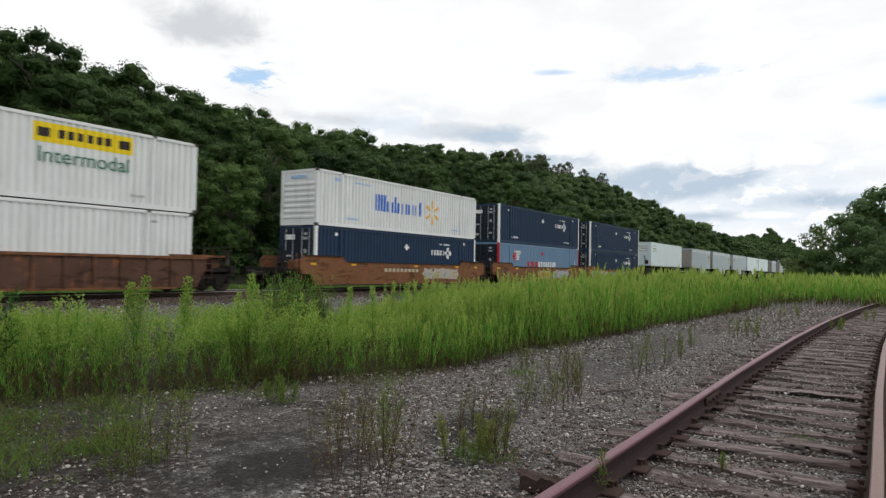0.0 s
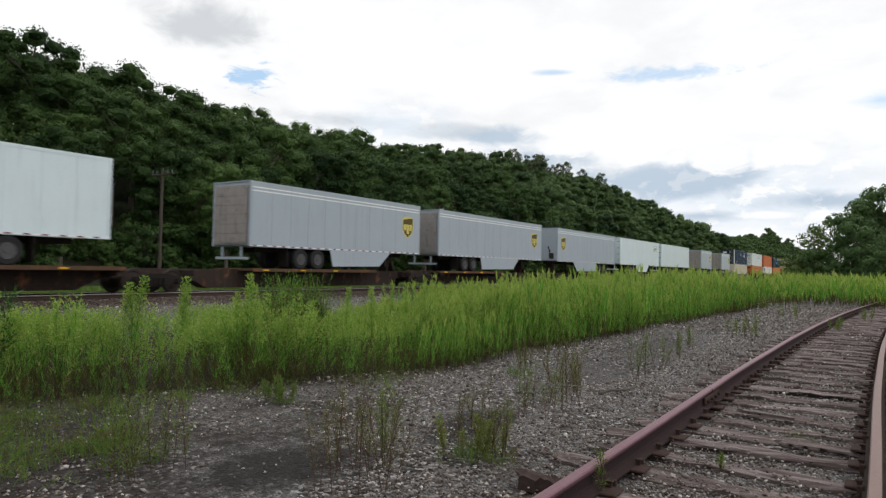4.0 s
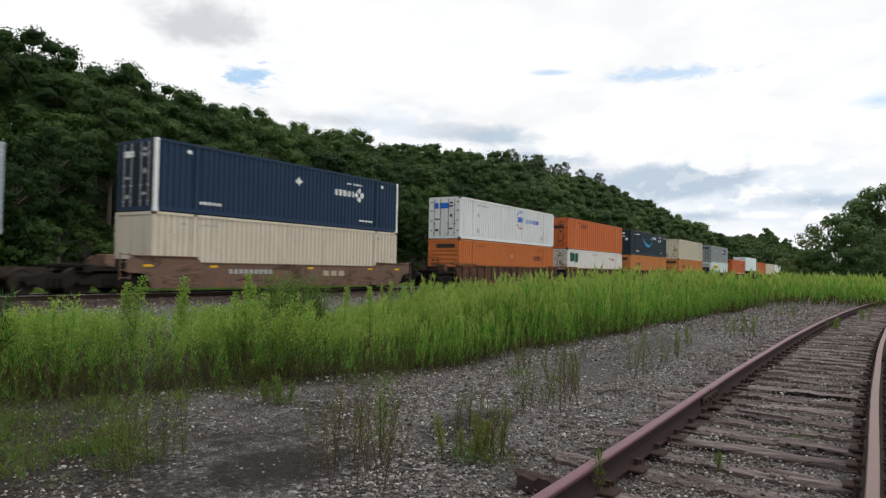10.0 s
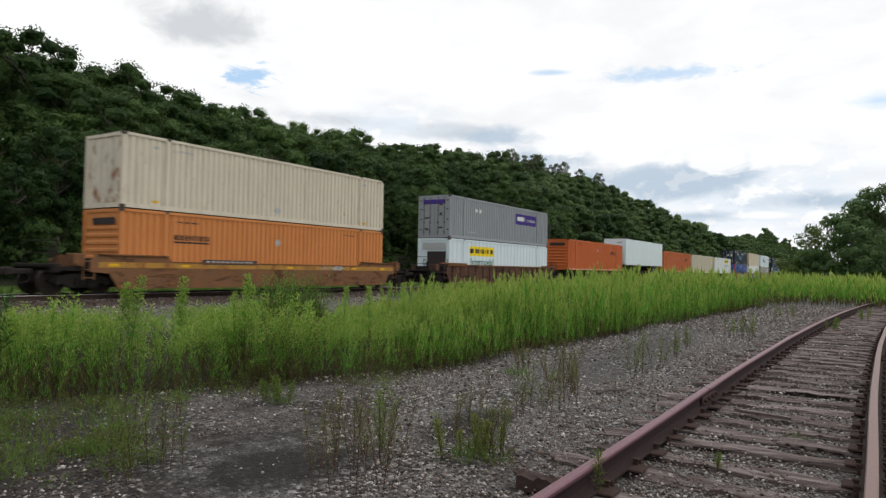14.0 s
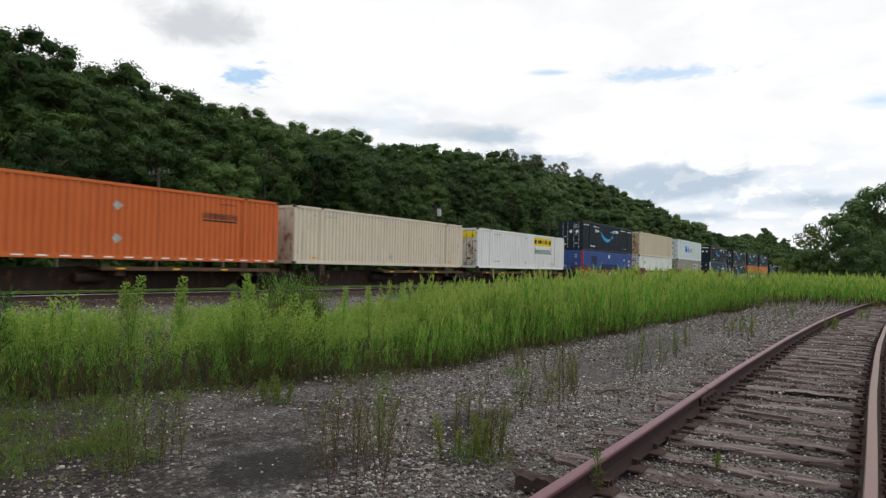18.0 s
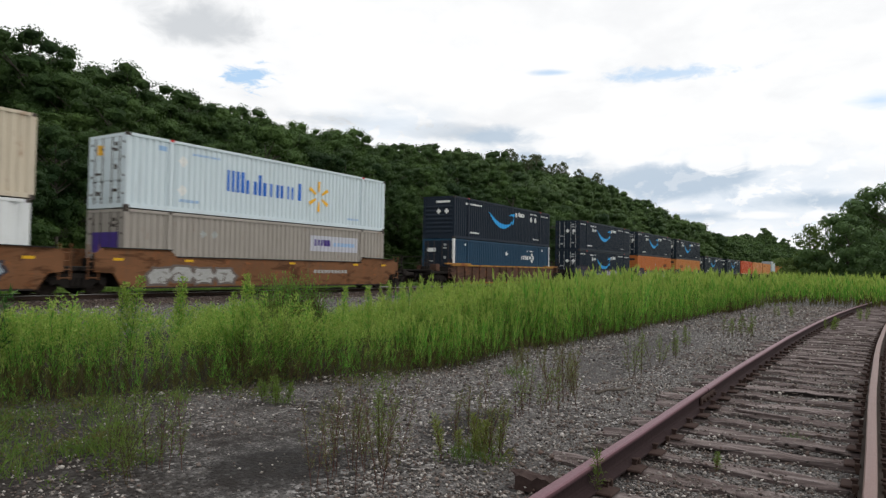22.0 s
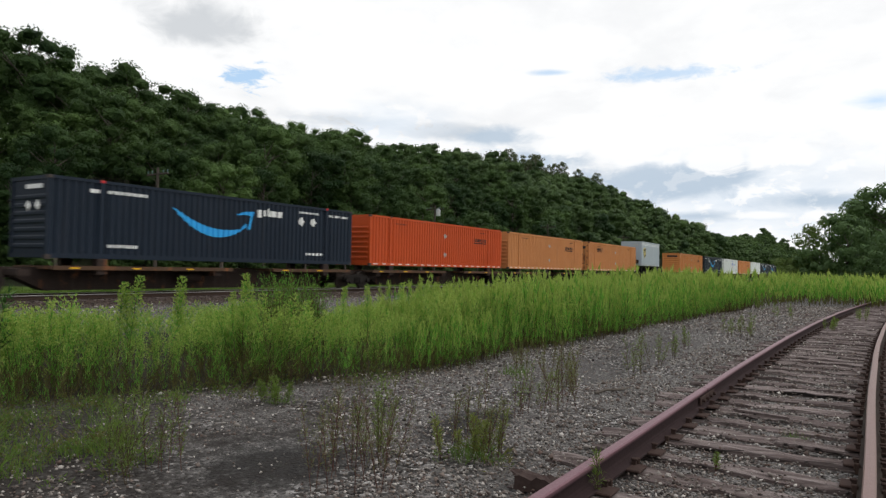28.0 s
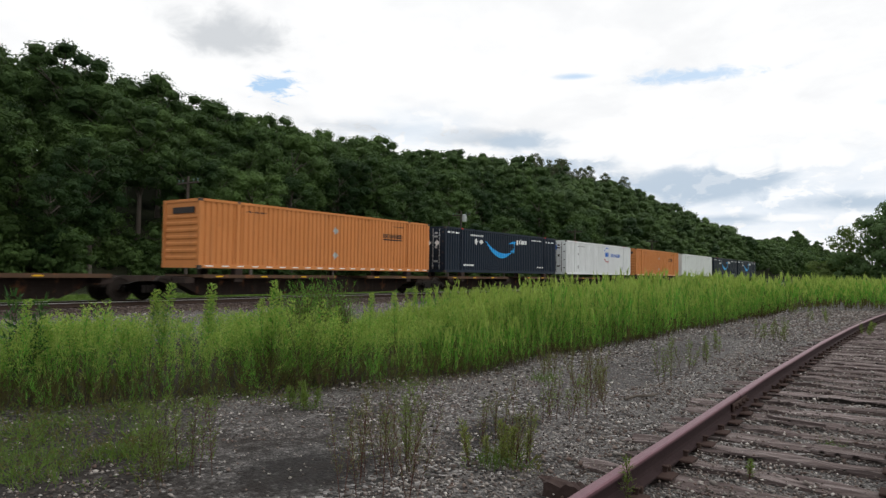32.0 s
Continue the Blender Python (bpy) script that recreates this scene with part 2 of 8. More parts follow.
        rusty = n.math("MULTIPLY", n.step(xyz.outputs[1], 21.6, 22.9), n.math("SUBTRACT", 1.0, n.step(xyz.outputs[1], 27.6, 28.6)))
        col = n.mix(n.math("MULTIPLY", rusty, 0.8), col, n.mix(crumbs, (0.020, 0.013, 0.010), (0.095, 0.062, 0.047)))
        relief = n.math("ADD", n.math("MULTIPLY", cells.outputs["Distance"], -1.0), n.math("MULTIPLY", fine.outputs["Distance"], -0.35))
        set_in(n, bsdf, colour=col, rough=0.95, gloss=0.15, normal=bump(n, relief, 1.0, 0.03))
    return material("yard_gravel", build)


def stone_material(name, tones):
    def build(n, bsdf, out):
        geo = n.add("ShaderNodeNewGeometry")
        col = n.ramp(geo.outputs["Random Per Island"], tones)
        fleck = n.noise(geo.outputs["Position"], 60.0, 3.0, 0.6)
        col = n.mix(n.math("MULTIPLY", fleck, 0.5), col, (0.065, 0.059, 0.057))
        set_in(n, bsdf, colour=col, rough=0.9, gloss=0.2, normal=bump(n, fleck, 0.3, 0.004))
    return material(name, build)


def wood_material():
    def build(n, bsdf, out):
        p = local(n)
        info = n.add("ShaderNodeObjectInfo").outputs["Random"]
        seed = n.add("ShaderNodeVectorMath", op="ADD")
        n.put(seed.inputs[0], p)
        off = n.add("ShaderNodeCombineXYZ")
        n.put(off.inputs[0], n.math("MULTIPLY", info, 40.0))
        n.put(seed.inputs[1], off.outputs[0])
        grain = n.noise(stretched(n, seed.outputs[0], 22.0, 1.2, 22.0), 1.0, 6.0, 0.7)
        cracks = n.noise(stretched(n, seed.outputs[0], 34.0, 0.8, 8.0), 1.0, 3.0, 0.6)
        col = n.ramp(grain, [(0.28, (0.028, 0.020, 0.020)), (0.48, (0.105, 0.081, 0.078)), (0.74, (0.38, 0.33, 0.32))])
        col = n.mix(n.math("MULTIPLY", info, 0.45), col, (0.075, 0.058, 0.054))
        col = n.mix(n.step(cracks, 0.60, 0.68), col, (0.012, 0.010, 0.009))
        set_in(n, bsdf, colour=col, rough=0.9, gloss=0.2, normal=bump(n, n.math("SUBTRACT", grain, n.step(cracks, 0.58, 0.68)), 0.8, 0.012))
    return material("old_tie_wood", build)


def rail_material(name, head, side):
    def build(n, bsdf, out):
        p = local(n)
        place = n.add("ShaderNodeSeparateXYZ")
        n.put(place.inputs[0], p)
        flake = n.noise(p, 30.0, 4.0, 0.65)
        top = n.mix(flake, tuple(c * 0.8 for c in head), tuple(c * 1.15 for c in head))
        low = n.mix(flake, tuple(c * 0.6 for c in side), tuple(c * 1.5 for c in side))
        # head colour above this height, the much darker side colour below it
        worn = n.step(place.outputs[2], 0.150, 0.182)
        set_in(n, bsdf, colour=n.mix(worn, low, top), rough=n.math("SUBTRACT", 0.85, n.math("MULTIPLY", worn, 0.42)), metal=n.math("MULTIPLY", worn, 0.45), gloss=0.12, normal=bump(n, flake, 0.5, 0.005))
    return material(name, build)


def bark_material():
    def build(n, bsdf, out):
        p = local(n)
        g = n.noise(stretched(n, p, 7.0, 7.0, 1.2), 1.0, 5.0, 0.7)
        set_in(n, bsdf, colour=n.mix(g, (0.035, 0.028, 0.022), (0.14, 0.12, 0.10)), rough=0.95, normal=bump(n, g, 0.6, 0.03))
    return material("bark", build)


GROUND, TIE_WOOD, BARK = ground_material(), wood_material(), bark_material()
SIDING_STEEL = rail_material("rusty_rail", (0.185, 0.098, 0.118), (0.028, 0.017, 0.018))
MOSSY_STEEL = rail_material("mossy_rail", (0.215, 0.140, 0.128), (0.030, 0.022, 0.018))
MAIN_STEEL = rail_material("worn_rail", (0.42, 0.40, 0.39), (0.045, 0.030, 0.024))
STONES = stone_material("ballast_stone", [(0.0, (0.026, 0.022, 0.021)), (0.18, (0.085, 0.072, 0.065)), (0.30, (0.150, 0.100, 0.082)), (0.44, (0.130, 0.118, 0.108)), (0.56, (0.215, 0.165, 0.142)), (0.72, (0.240, 0.218, 0.198)), (0.90, (0.42, 0.385, 0.355)), (1.0, (0.70, 0.66, 0.62))])
LEAVES = foliage("hill_leaves", (0.015, 0.039, 0.012), (0.090, 0.155, 0.042), through_leaf=0.14, patch=0.22, reach=1.7, spread=0.16, by_plant=0.7, rugged=0.35)
# leaf colours raised a little, so the haze of distance is in them
LEAVES_FAR = foliage("far_leaves", (0.018, 0.043, 0.015), (0.100, 0.162, 0.050), through_leaf=0.14, patch=0.13, reach=2.1, spread=0.10, by_plant=0.0, rugged=0.5)
LEAVES_GREY = foliage("grey_leaves", (0.038, 0.052, 0.028), (0.105, 0.125, 0.070), patch=0.3, spread=0.5)
LEAVES_MILD = foliage("roadside_leaves", (0.030, 0.062, 0.026), (0.125, 0.195, 0.080), patch=0.3, reach=1.2, spread=0.4)
LEAVES_PALE = foliage("pale_leaves", (0.05, 0.085, 0.022), (0.15, 0.20, 0.07))
WEED = foliage("weed_leaves", (0.028, 0.090, 0.019), (0.170, 0.395, 0.066), through_leaf=0.5, spread=0.35, patch=4.5, reach=2.0, tall=0.18)
WEED_TOP = foliage("weed_plumes", (0.105, 0.185, 0.036), (0.385, 0.480, 0.128), through_leaf=0.35, spread=0.6, patch=3.0, reach=1.3, tall=0.3)
STALK = plain("weed_stalk", (0.080, 0.058, 0.034), 0.8)
RED_STALK = plain("red_weed_stalk", (0.095, 0.048, 0.038), 0.8)
TURF = foliage("turf_blades", (0.035, 0.070, 0.016), (0.125, 0.195, 0.045), through_leaf=0.35, spread=0.7)
LOW_LEAF = foliage("dry_leaves", (0.045, 0.050, 0.016), (0.13, 0.125, 0.045), through_leaf=0.3, spread=0.7, patch=2.6)

# ---------------------------------------------------------------- mesh building
class Form:
    """Gathers faces of one mesh."""

    def __init__(self):
        self.v, self.f = [], []

    def poly(self, points):
        k = len(self.v)
        self.v += [tuple(p) for p in points]
        self.f.append(tuple(range(k, k + len(points))))
        return self

    def box(self, x0, x1, y0, y1, z0, z1):
        k = len(self.v)
        self.v += [(x, y, z) for z in (z0, z1) for y in (y0, y1) for x in (x0, x1)]
        for a, b, c, d in ((0, 2, 3, 1), (4, 5, 7, 6), (0, 1, 5, 4), (2, 6, 7, 3), (0, 4, 6, 2), (1, 3, 7, 5)):
            self.f.append((k + a, k + b, k + c, k + d))
        return self

    def soft_box(self, x0, x1, y0, y1, z0, z1, c=0.02):
        """A box whose twelve edges are cut off."""
        pts = []
        for sx, sy, sz in ((i, j, l) for l in (0, 1) for j in (0, 1) for i in (0, 1)):
            x, y, z = (x0, x1)[sx], (y0, y1)[sy], (z0, z1)[sz]
            ix, iy, iz = (c, -c)[sx], (c, -c)[sy], (c, -c)[sz]
            pts += [(x, y + iy, z + iz), (x + ix, y, z + iz), (x + ix, y + iy, z)]
        bm = bmesh.new()
        bmesh.ops.convex_hull(bm, input=[bm.verts.new(p) for p in pts])
        bm.verts.index_update()
        k = len(self.v)
        self.v += [tuple(w.co) for w in bm.verts]
        self.f += [tuple(k + w.index for w in face.verts) for face in bm.faces]
        bm.free()
        return self

    def prism(self, outline, y0, y1):
        """An outline in x and z, drawn out along y."""
        k, n = len(self.v), len(outline)
        self.v += [(x, y0, z) for x, z in outline] + [(x, y1, z) for x, z in outline]
        self.f.append(tuple(k + i for i in range(n)))
        self.f.append(tuple(k + n + i for i in reversed(range(n))))
        for i in range(n):
            j = (i + 1) % n
            self.f.append((k + j, k + i, k + n + i, k + n + j))
        return self

    def tube(self, p, q, r0, r1=None, n=8, ends=True):
        r1 = r0 if r1 is None else r1
        p, q = Vector(p), Vector(q)
        turn = (q - p).to_track_quat("Z", "Y")
        k = len(self.v)
        for base, r in ((p, r0), (q, r1)):
            for i in range(n):
                a = 2 * math.pi * i / n
                self.v.append(tuple(base + turn @ Vector((r * math.cos(a), r * math.sin(a), 0))))
        for i in range(n):
            j = (i + 1) % n
            self.f.append((k + i, k + j, k + n + j, k + n + i))
        if ends:
            self.f.append(tuple(k + i for i in reversed(range(n))))
            self.f.append(tuple(k + n + i for i in range(n)))
        return self

    def lathe(self, centre, profile, n=20):
        """Rings of (radius, offset) round the y axis through centre, closed at both ends."""
        cx, cy, cz = centre
        k = len(self.v)
        for r, off in profile:
            for i in range(n):
                a = 2 * math.pi * i / n
                self.v.append((cx + r * math.cos(a), cy + off, cz + r * math.sin(a)))
        for m in range(len(profile) - 1):
            for i in range(n):
                j = (i + 1) % n
                self.f.append((k + m * n + i, k + m * n + j, k + (m + 1) * n + j, k + (m + 1) * n + i))
        self.f.append(tuple(k + i for i in range(n)))
        self.f.append(tuple(k + (len(profile) - 1) * n + i for i in reversed(range(n))))
        return self

    def mesh(self, name, mat):
        me = bpy.data.meshes.new(name)
        me.from_pydata(self.v, [], self.f)
        me.materials.append(mat)
        me.update()
        return me


def part(name, form, mat, parent, label="", spot=None):
    ob = new(name, form.mesh(name, mat) if isinstance(form, Form) else form)
    ob.parent = parent
    if spot is not None:
        ob.matrix_basis = spot
    if label:
        tagged(ob, label)
    return ob


def root(name, label, category, group="", kind=""):
    ob = new(name)
    ob.empty_display_size = 0.3
    return tagged(ob, label, category, group, kind)


def quad_mesh(name, verts, mats, index=None):
    """A mesh of loose faces from an array (faces, corners, 3)."""
    n, k = len(verts), verts.shape[1]
    me = bpy.data.meshes.new(name)
    me.vertices.add(n * k)
    me.vertices.foreach_set("co", np.ascontiguousarray(verts, dtype=np.float32).ravel())
    me.loops.add(n * k)
    me.loops.foreach_set("vertex_index", np.arange(n * k, dtype=np.int32))
    me.polygons.add(n)
    me.polygons.foreach_set("loop_start", np.arange(0, n * k, k, dtype=np.int32))
    for mat in mats:
        me.materials.append(mat)
    if index is not None:
        me.polygons.foreach_set("material_index", np.asarray(index, dtype=np.int32))
    me.update(calc_edges=True)
    return me


# ---------------------------------------------------------------- ground
def smooth(a, b, x):
    t = np.clip((x - a) / (b - a), 0.0, 1.0)
    return t * t * (3 - 2 * t)


EDGE_X = [-20, 0, 3.1, 4.6, 5.9, 8.2, 12.0, 17.4, 26.6, 31.5, 34.5, 36.5, 66, 104, 190]
EDGE_Y = [9.5, 7.8, 6.95, 6.5, 5.5, 5.1, 4.9, 4.8, 4.3, 3.6, 2.6, -4.5, -7, -9, -14]
RIDGE_X = [-400, 26, 48, 100, 150, 190, 260, 310, 350, 460, 600, 840, 885, 930, 1000, 1136, 1400, 2500]
RIDGE_Z = [19.5, 19.0, 15.9, 16.8, 23.0, 26.2, 28.6, 26, 20.5, 18.5, 19, 34, 44, 32, 17, 12, 10, 10]


def land(x, y):
    """Height of the ground."""
    x, y = np.asarray(x, dtype=float), np.asarray(y, dtype=float)
    crest = np.interp(x, RIDGE_X, RIDGE_Z)
    hill = crest * (0.30 * smooth(42, 70, y) + 0.70 * smooth(52, 112, y))
    rough = 0.02 * np.sin(x * 1.7 + y * 0.6) + 0.018 * np.sin(y * 2.3 - x * 0.9)
    ditch = -0.26 * smooth(10, 16, y) + 0.06 * smooth(27, 31, y)
    centre = np.where(x < 9, 0.79 - 0.008 * x, 0.718 - 0.012 * (x - 9) - (x - 9) ** 2 / 700.0)
    off = np.where((x > -24) & (x < 62), np.abs(y - centre), 9.0)
    return hill + rough * smooth(1.6, 2.6, off) + ditch - 0.034 * (1 - smooth(1.15, 1.7, off))


def build_ground():
    xs = np.concatenate([[-3000, -1500, -700, -300, -120, -60, -30], np.arange(-15, 45, 0.5), np.arange(45, 140, 2.5), np.arange(140, 700, 14), [720, 850, 1000, 1300, 1700, 2300, 3200, 4000]])
    ys = np.concatenate([[-3000, -1200, -500, -200, -90, -45, -25, -14], np.arange(-9, 31, 0.5), np.arange(31, 125, 2.5), [130, 160, 220, 350, 700, 1500, 3000]])
    gx, gy = np.meshgrid(xs, ys)
    gz = land(gx, gy)
    verts = np.stack([gx, gy, gz], -1).reshape(-1, 3)
    w, h = len(xs), len(ys)
    i, j = np.meshgrid(np.arange(w - 1), np.arange(h - 1))
    a = (j * w + i).ravel()
    faces = np.stack([a, a + 1, a + w + 1, a + w], -1)
    me = bpy.data.meshes.new("ground")
    me.from_pydata(verts.tolist(), [], faces.tolist())
    me.polygons.foreach_set("use_smooth", np.ones(len(faces), dtype=bool))
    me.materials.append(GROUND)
    return tagged(new("ground", me), "grey gravel and dark coal dust yard with rough turf", "ground", kind="structure")


build_ground()
rng = np.random.default_rng(7)

# ---------------------------------------------------------------- the disused siding
RAIL_PROFILE = [(-0.07, 0.0), (-0.07, 0.012), (-0.016, 0.03), (-0.009, 0.05), (-0.009, 0.118), (-0.036, 0.132), (-0.036, 0.157), (-0.028, 0.166), (0.0, 0.169),
                (0.028, 0.166), (0.036, 0.157), (0.036, 0.132), (0.009, 0.118), (0.009, 0.05), (0.016, 0.03), (0.07, 0.012), (0.07, 0.0)]


def siding_point(u):
    """Middle of the siding at u metres along x, and its heading: straight, then a bend of 350 m radius."""
    if u < 9:
        return Vector((u, 0.79 - 0.008 * u, 0)), -0.008
    d = u - 9
    return Vector((u, 0.718 - 0.012 * d - d * d / 700.0, 0)), -0.012 - d / 350.0


def swept_rail(name, points, mat, parent, base, sway=0.0):
    form = Form()
    n = len(RAIL_PROFILE)
    for i, (p, a) in enumerate(points):
        side = Vector((-math.sin(a), math.cos(a), 0))
        jog = sway * math.sin(i * 0.9) if sway else 0.0
        for w, h in RAIL_PROFILE:
            form.v.append(tuple(p + side * (w + jog) + Vector((0, 0, base + h))))
    for i in range(len(points) - 1):
        for k in range(n):
            m = (k + 1) % n
            form.f.append((i * n + k, (i + 1) * n + k, (i + 1) * n + m, i * n + m))
    form.f.append(tuple(range(n)))
    form.f.append(tuple(reversed(range((len(points) - 1) * n, len(points) * n))))
    return part(name, form, mat, parent)


def tie_mesh(name, seed, length=2.5, wide=0.215, tall=0.17, worn=0.030):
    r = random.Random(seed)
    form = Form()
    rows, cols = 14, 5
    tops = []
    for i in range(rows + 1):
        y = (i / rows - 0.5) * length
        ring = []
        for j in range(cols):
            x = (j / (cols - 1) - 0.5) * wide
            dip = -worn * r.random() * (1.4 if j in (0, cols - 1) else 1.0) - (0.02 * r.random() if i in (0, rows) else 0)
            ring.append((x + r.uniform(-0.006, 0.006), y + (r.uniform(-0.04, 0.04) if i in (0, rows) else 0), dip))
        tops.append(ring)
    grid = []
    for ring in tops:
        row = [(ring[0][0], ring[0][1], -tall)] + ring + [(ring[-1][0], ring[-1][1], -tall)]
        k = len(form.v)
        form.v += row
        grid.append(k)
    m = cols + 2
    for i in range(rows):
        for j in range(m - 1):
            form.f.append((grid[i] + j, grid[i] + j + 1, grid[i + 1] + j + 1, grid[i + 1] + j))
    form.f.append(tuple(grid[0] + j for j in reversed(range(m))))
    form.f.append(tuple(grid[rows] + j for j in range(m)))
    return form.mesh(name, TIE_WOOD)


def build_siding():
    track = root("siding_track", "disused rusty railway siding on weathered wooden ties", "railway track", kind="structure")
    ties = [tie_mesh("tie", 20 + i) for i in range(7)]
    plate = Form()
    plate.soft_box(-0.09, 0.09, -0.17, 0.17, 0.0, 0.02, 0.006)
    for sx, sy in ((-0.055, 0.085), (0.055, -0.085), (0.05, 0.09)):
        plate.box(sx - 0.012, sx + 0.012, sy - 0.016, sy + 0.016, 0.02, 0.055)
        plate.soft_box(sx - 0.018, sx + 0.018, sy - 0.026, sy + 0.02, 0.05, 0.066, 0.005)
    plate_mesh = plate.mesh("tie_plate", plain("plate_rust", (0.046, 0.029, 0.025), 0.9, vary=0.4, scale=25))
    anchor = Form()
    anchor.soft_box(-0.014, 0.014, -0.09, 0.095, -0.045, -0.005, 0.006).soft_box(-0.016, 0.016, 0.06, 0.10, -0.02, 0.035, 0.006).soft_box(-0.016, 0.016, -0.10, -0.065, -0.02, 0.03, 0.006)
    anchor_mesh = anchor.mesh("rail_anchor", plain("anchor_rust", (0.05, 0.032, 0.026), 0.9, vary=0.4, scale=25))
    r = random.Random(4)
    u, count = -21.5, 0
    while u < 62:
        p, a = siding_point(u)
        shift = r.uniform(-0.12, 0.12)
        skew = r.uniform(-0.05, 0.05)
        sink = r.uniform(-0.012, 0.010)
        side = Vector((-math.sin(a), math.cos(a), 0))
        m = Matrix.Translation(p + side * shift + Vector((0, 0, 0.02 + sink))) @ Matrix.Rotation(a + skew, 4, "Z") @ Matrix.Rotation(r.uniform(-0.02, 0.02), 4, "Y")
        part("tie", ties[count % 7 if r.random() < 0.6 else r.randrange(7)], None, track, spot=m)
        if -3 < u < 30:
            for sgn in (1, -1):
                q = p + side * sgn * 0.7525
                part("tie_plate", plate_mesh, None, track, spot=Matrix.Translation(q + Vector((0, 0, 0.012))) @ Matrix.Rotation(a + (0 if sgn > 0 else math.pi), 4, "Z"))
                if u < 16 and r.random() < 0.85:
                    part("rail_anchor", anchor_mesh, None, track, spot=Matrix.Translation(q + Vector((0.15 * r.choice((-1, 1)), 0, 0.028))) @ Matrix.Rotation(a, 4, "Z"))
        u += r.uniform(0.50, 0.62)
        count += 1
    for sgn, joint in ((1, 7.58), (-1, 13.0)):
        spans = ((-22.0, joint - 0.006), (joint + 0.006, 62.0))
        for lo, hi in spans:
            n = max(3, int((hi - lo) / 0.8))
            pts = []
            for i in range(n + 1):
                p, a = siding_point(lo + (hi - lo) * i / n)
                pts.append((p + Vector((-math.sin(a), math.cos(a), 0)) * sgn * 0.7525, a))
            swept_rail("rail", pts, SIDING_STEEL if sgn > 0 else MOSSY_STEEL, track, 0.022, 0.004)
        p, a = siding_point(joint)
        q = p + Vector((-math.sin(a), math.cos(a), 0)) * sgn * 0.7525
        for face in (1, -1):
            bar = Form()
            bar.soft_box(-0.34, 0.34, 0.012, 0.036, 0.055, 0.135, 0.008)
            for bx in (-0.26, -0.09, 0.09, 0.26):
                bar.tube((bx, 0.03, 0.097), (bx, 0.066, 0.097), 0.018, n=6)
            part("joint_bar", bar, MATS["plate_rust"], track, spot=Matrix.Translation(q) @ Matrix.Rotation(a + (0 if face > 0 else math.pi), 4, "Z"))
    # broken boards between the ties
    plank_mesh = tie_mesh("loose_plank", 91, 0.5, 0.11, 0.03, 0.006)
    for i, (x, y, turn, tip) in enumerate(((6.15, 0.42, 86, 2), (7.3, 0.9, 80, 2))):
        ob = tagged(new("loose_plank", plank_mesh), "splintered grey board lying between the ties", "plank", "loose boards on the siding")
        ob.matrix_basis = pose(x, y, 0.055, 0, tip, turn - 90)
    # a green painted timber beside the outer rail
    post = Form().soft_box(-0.9, 0.9, -0.06, 0.06, 0, 0.10, 0.012)
    ob = tagged(new("edge_timber", post.mesh("edge_timber", paint("pale_green_paint", (0.30, 0.40, 0.24), 0.7, 0.5))), "pale green weathered timber beside the rail", "timber")
    ob.matrix_basis = pose(5.35, -0.30, 0.0, 0, 0, -3)
    block = tagged(new("loose_timber", tie_mesh("loose_timber", 93, 0.40, 0.135, 0.105, 0.022)), "dark rotten tie end lying against the rail", "timber")
    block.data.materials[0] = plain("charred_wood", (0.046, 0.031, 0.028), 0.9, vary=0.6, scale=30)
    block.matrix_basis = pose(4.04, 1.77, 0.085, 3, 0, 6)
    # the stick on the gravel
    stick = Form()
    pts = [(-0.3, 0, 0.03), (-0.1, 0.02, 0.045), (0.12, -0.01, 0.035), (0.3, 0.03, 0.04)]
    for p, q, w in zip(pts, pts[1:], (0.014, 0.017, 0.012)):
        stick.tube(p, q, w, w * 0.9, 7)
    ob = tagged(new("fallen_branch", stick.mesh("fallen_branch", BARK)), "dark broken branch lying on gravel", "branch")
    ob.matrix_basis = pose(7.66, 2.50, 0.0, 0, 0, -24)


# ---------------------------------------------------------------- the main line
TRACK_Y, RAIL_TOP = 25.27, 0.19


def build_main_line():
    track = root("main_track", "busy main line track with worn shiny rails on grey ballast", "railway track", kind="structure")
    for sgn in (-1, 1):
        pts = [(Vector((x, TRACK_Y + sgn * 0.7525, 0)), 0.0) for x in [-800, -300, -60, 0, 40, 90, 200, 400, 900]]
        swept_rail("rail", pts, MAIN_STEEL, track, RAIL_TOP - 0.169)
    form = Form()
    outline = [(TRACK_Y - 4.4, -0.30), (TRACK_Y - 1.75, -0.02), (TRACK_Y + 1.75, -0.02), (TRACK_Y + 4.0, -0.2), (TRACK_Y + 4.0, -0.5), (TRACK_Y - 4.4, -0.5)]
    xs = [-800, 900]
    for x in xs:
        form.v += [(x, y, z) for y, z in outline]
    k = len(outline)
    for j in range(k):
        m = (j + 1) % k
        form.f.append((j, k + j, k + m, m))
    form.f += [tuple(reversed(range(k))), tuple(range(k, 2 * k))]
    part("ballast_bed", form, GROUND, track)
    tie = tie_mesh("tie", 55, 2.59, 0.23, 0.17, 0.006)
    for i in range(190):
        part("tie", tie, None, track, spot=pose(-14 + i * 0.53, TRACK_Y, 0.01))


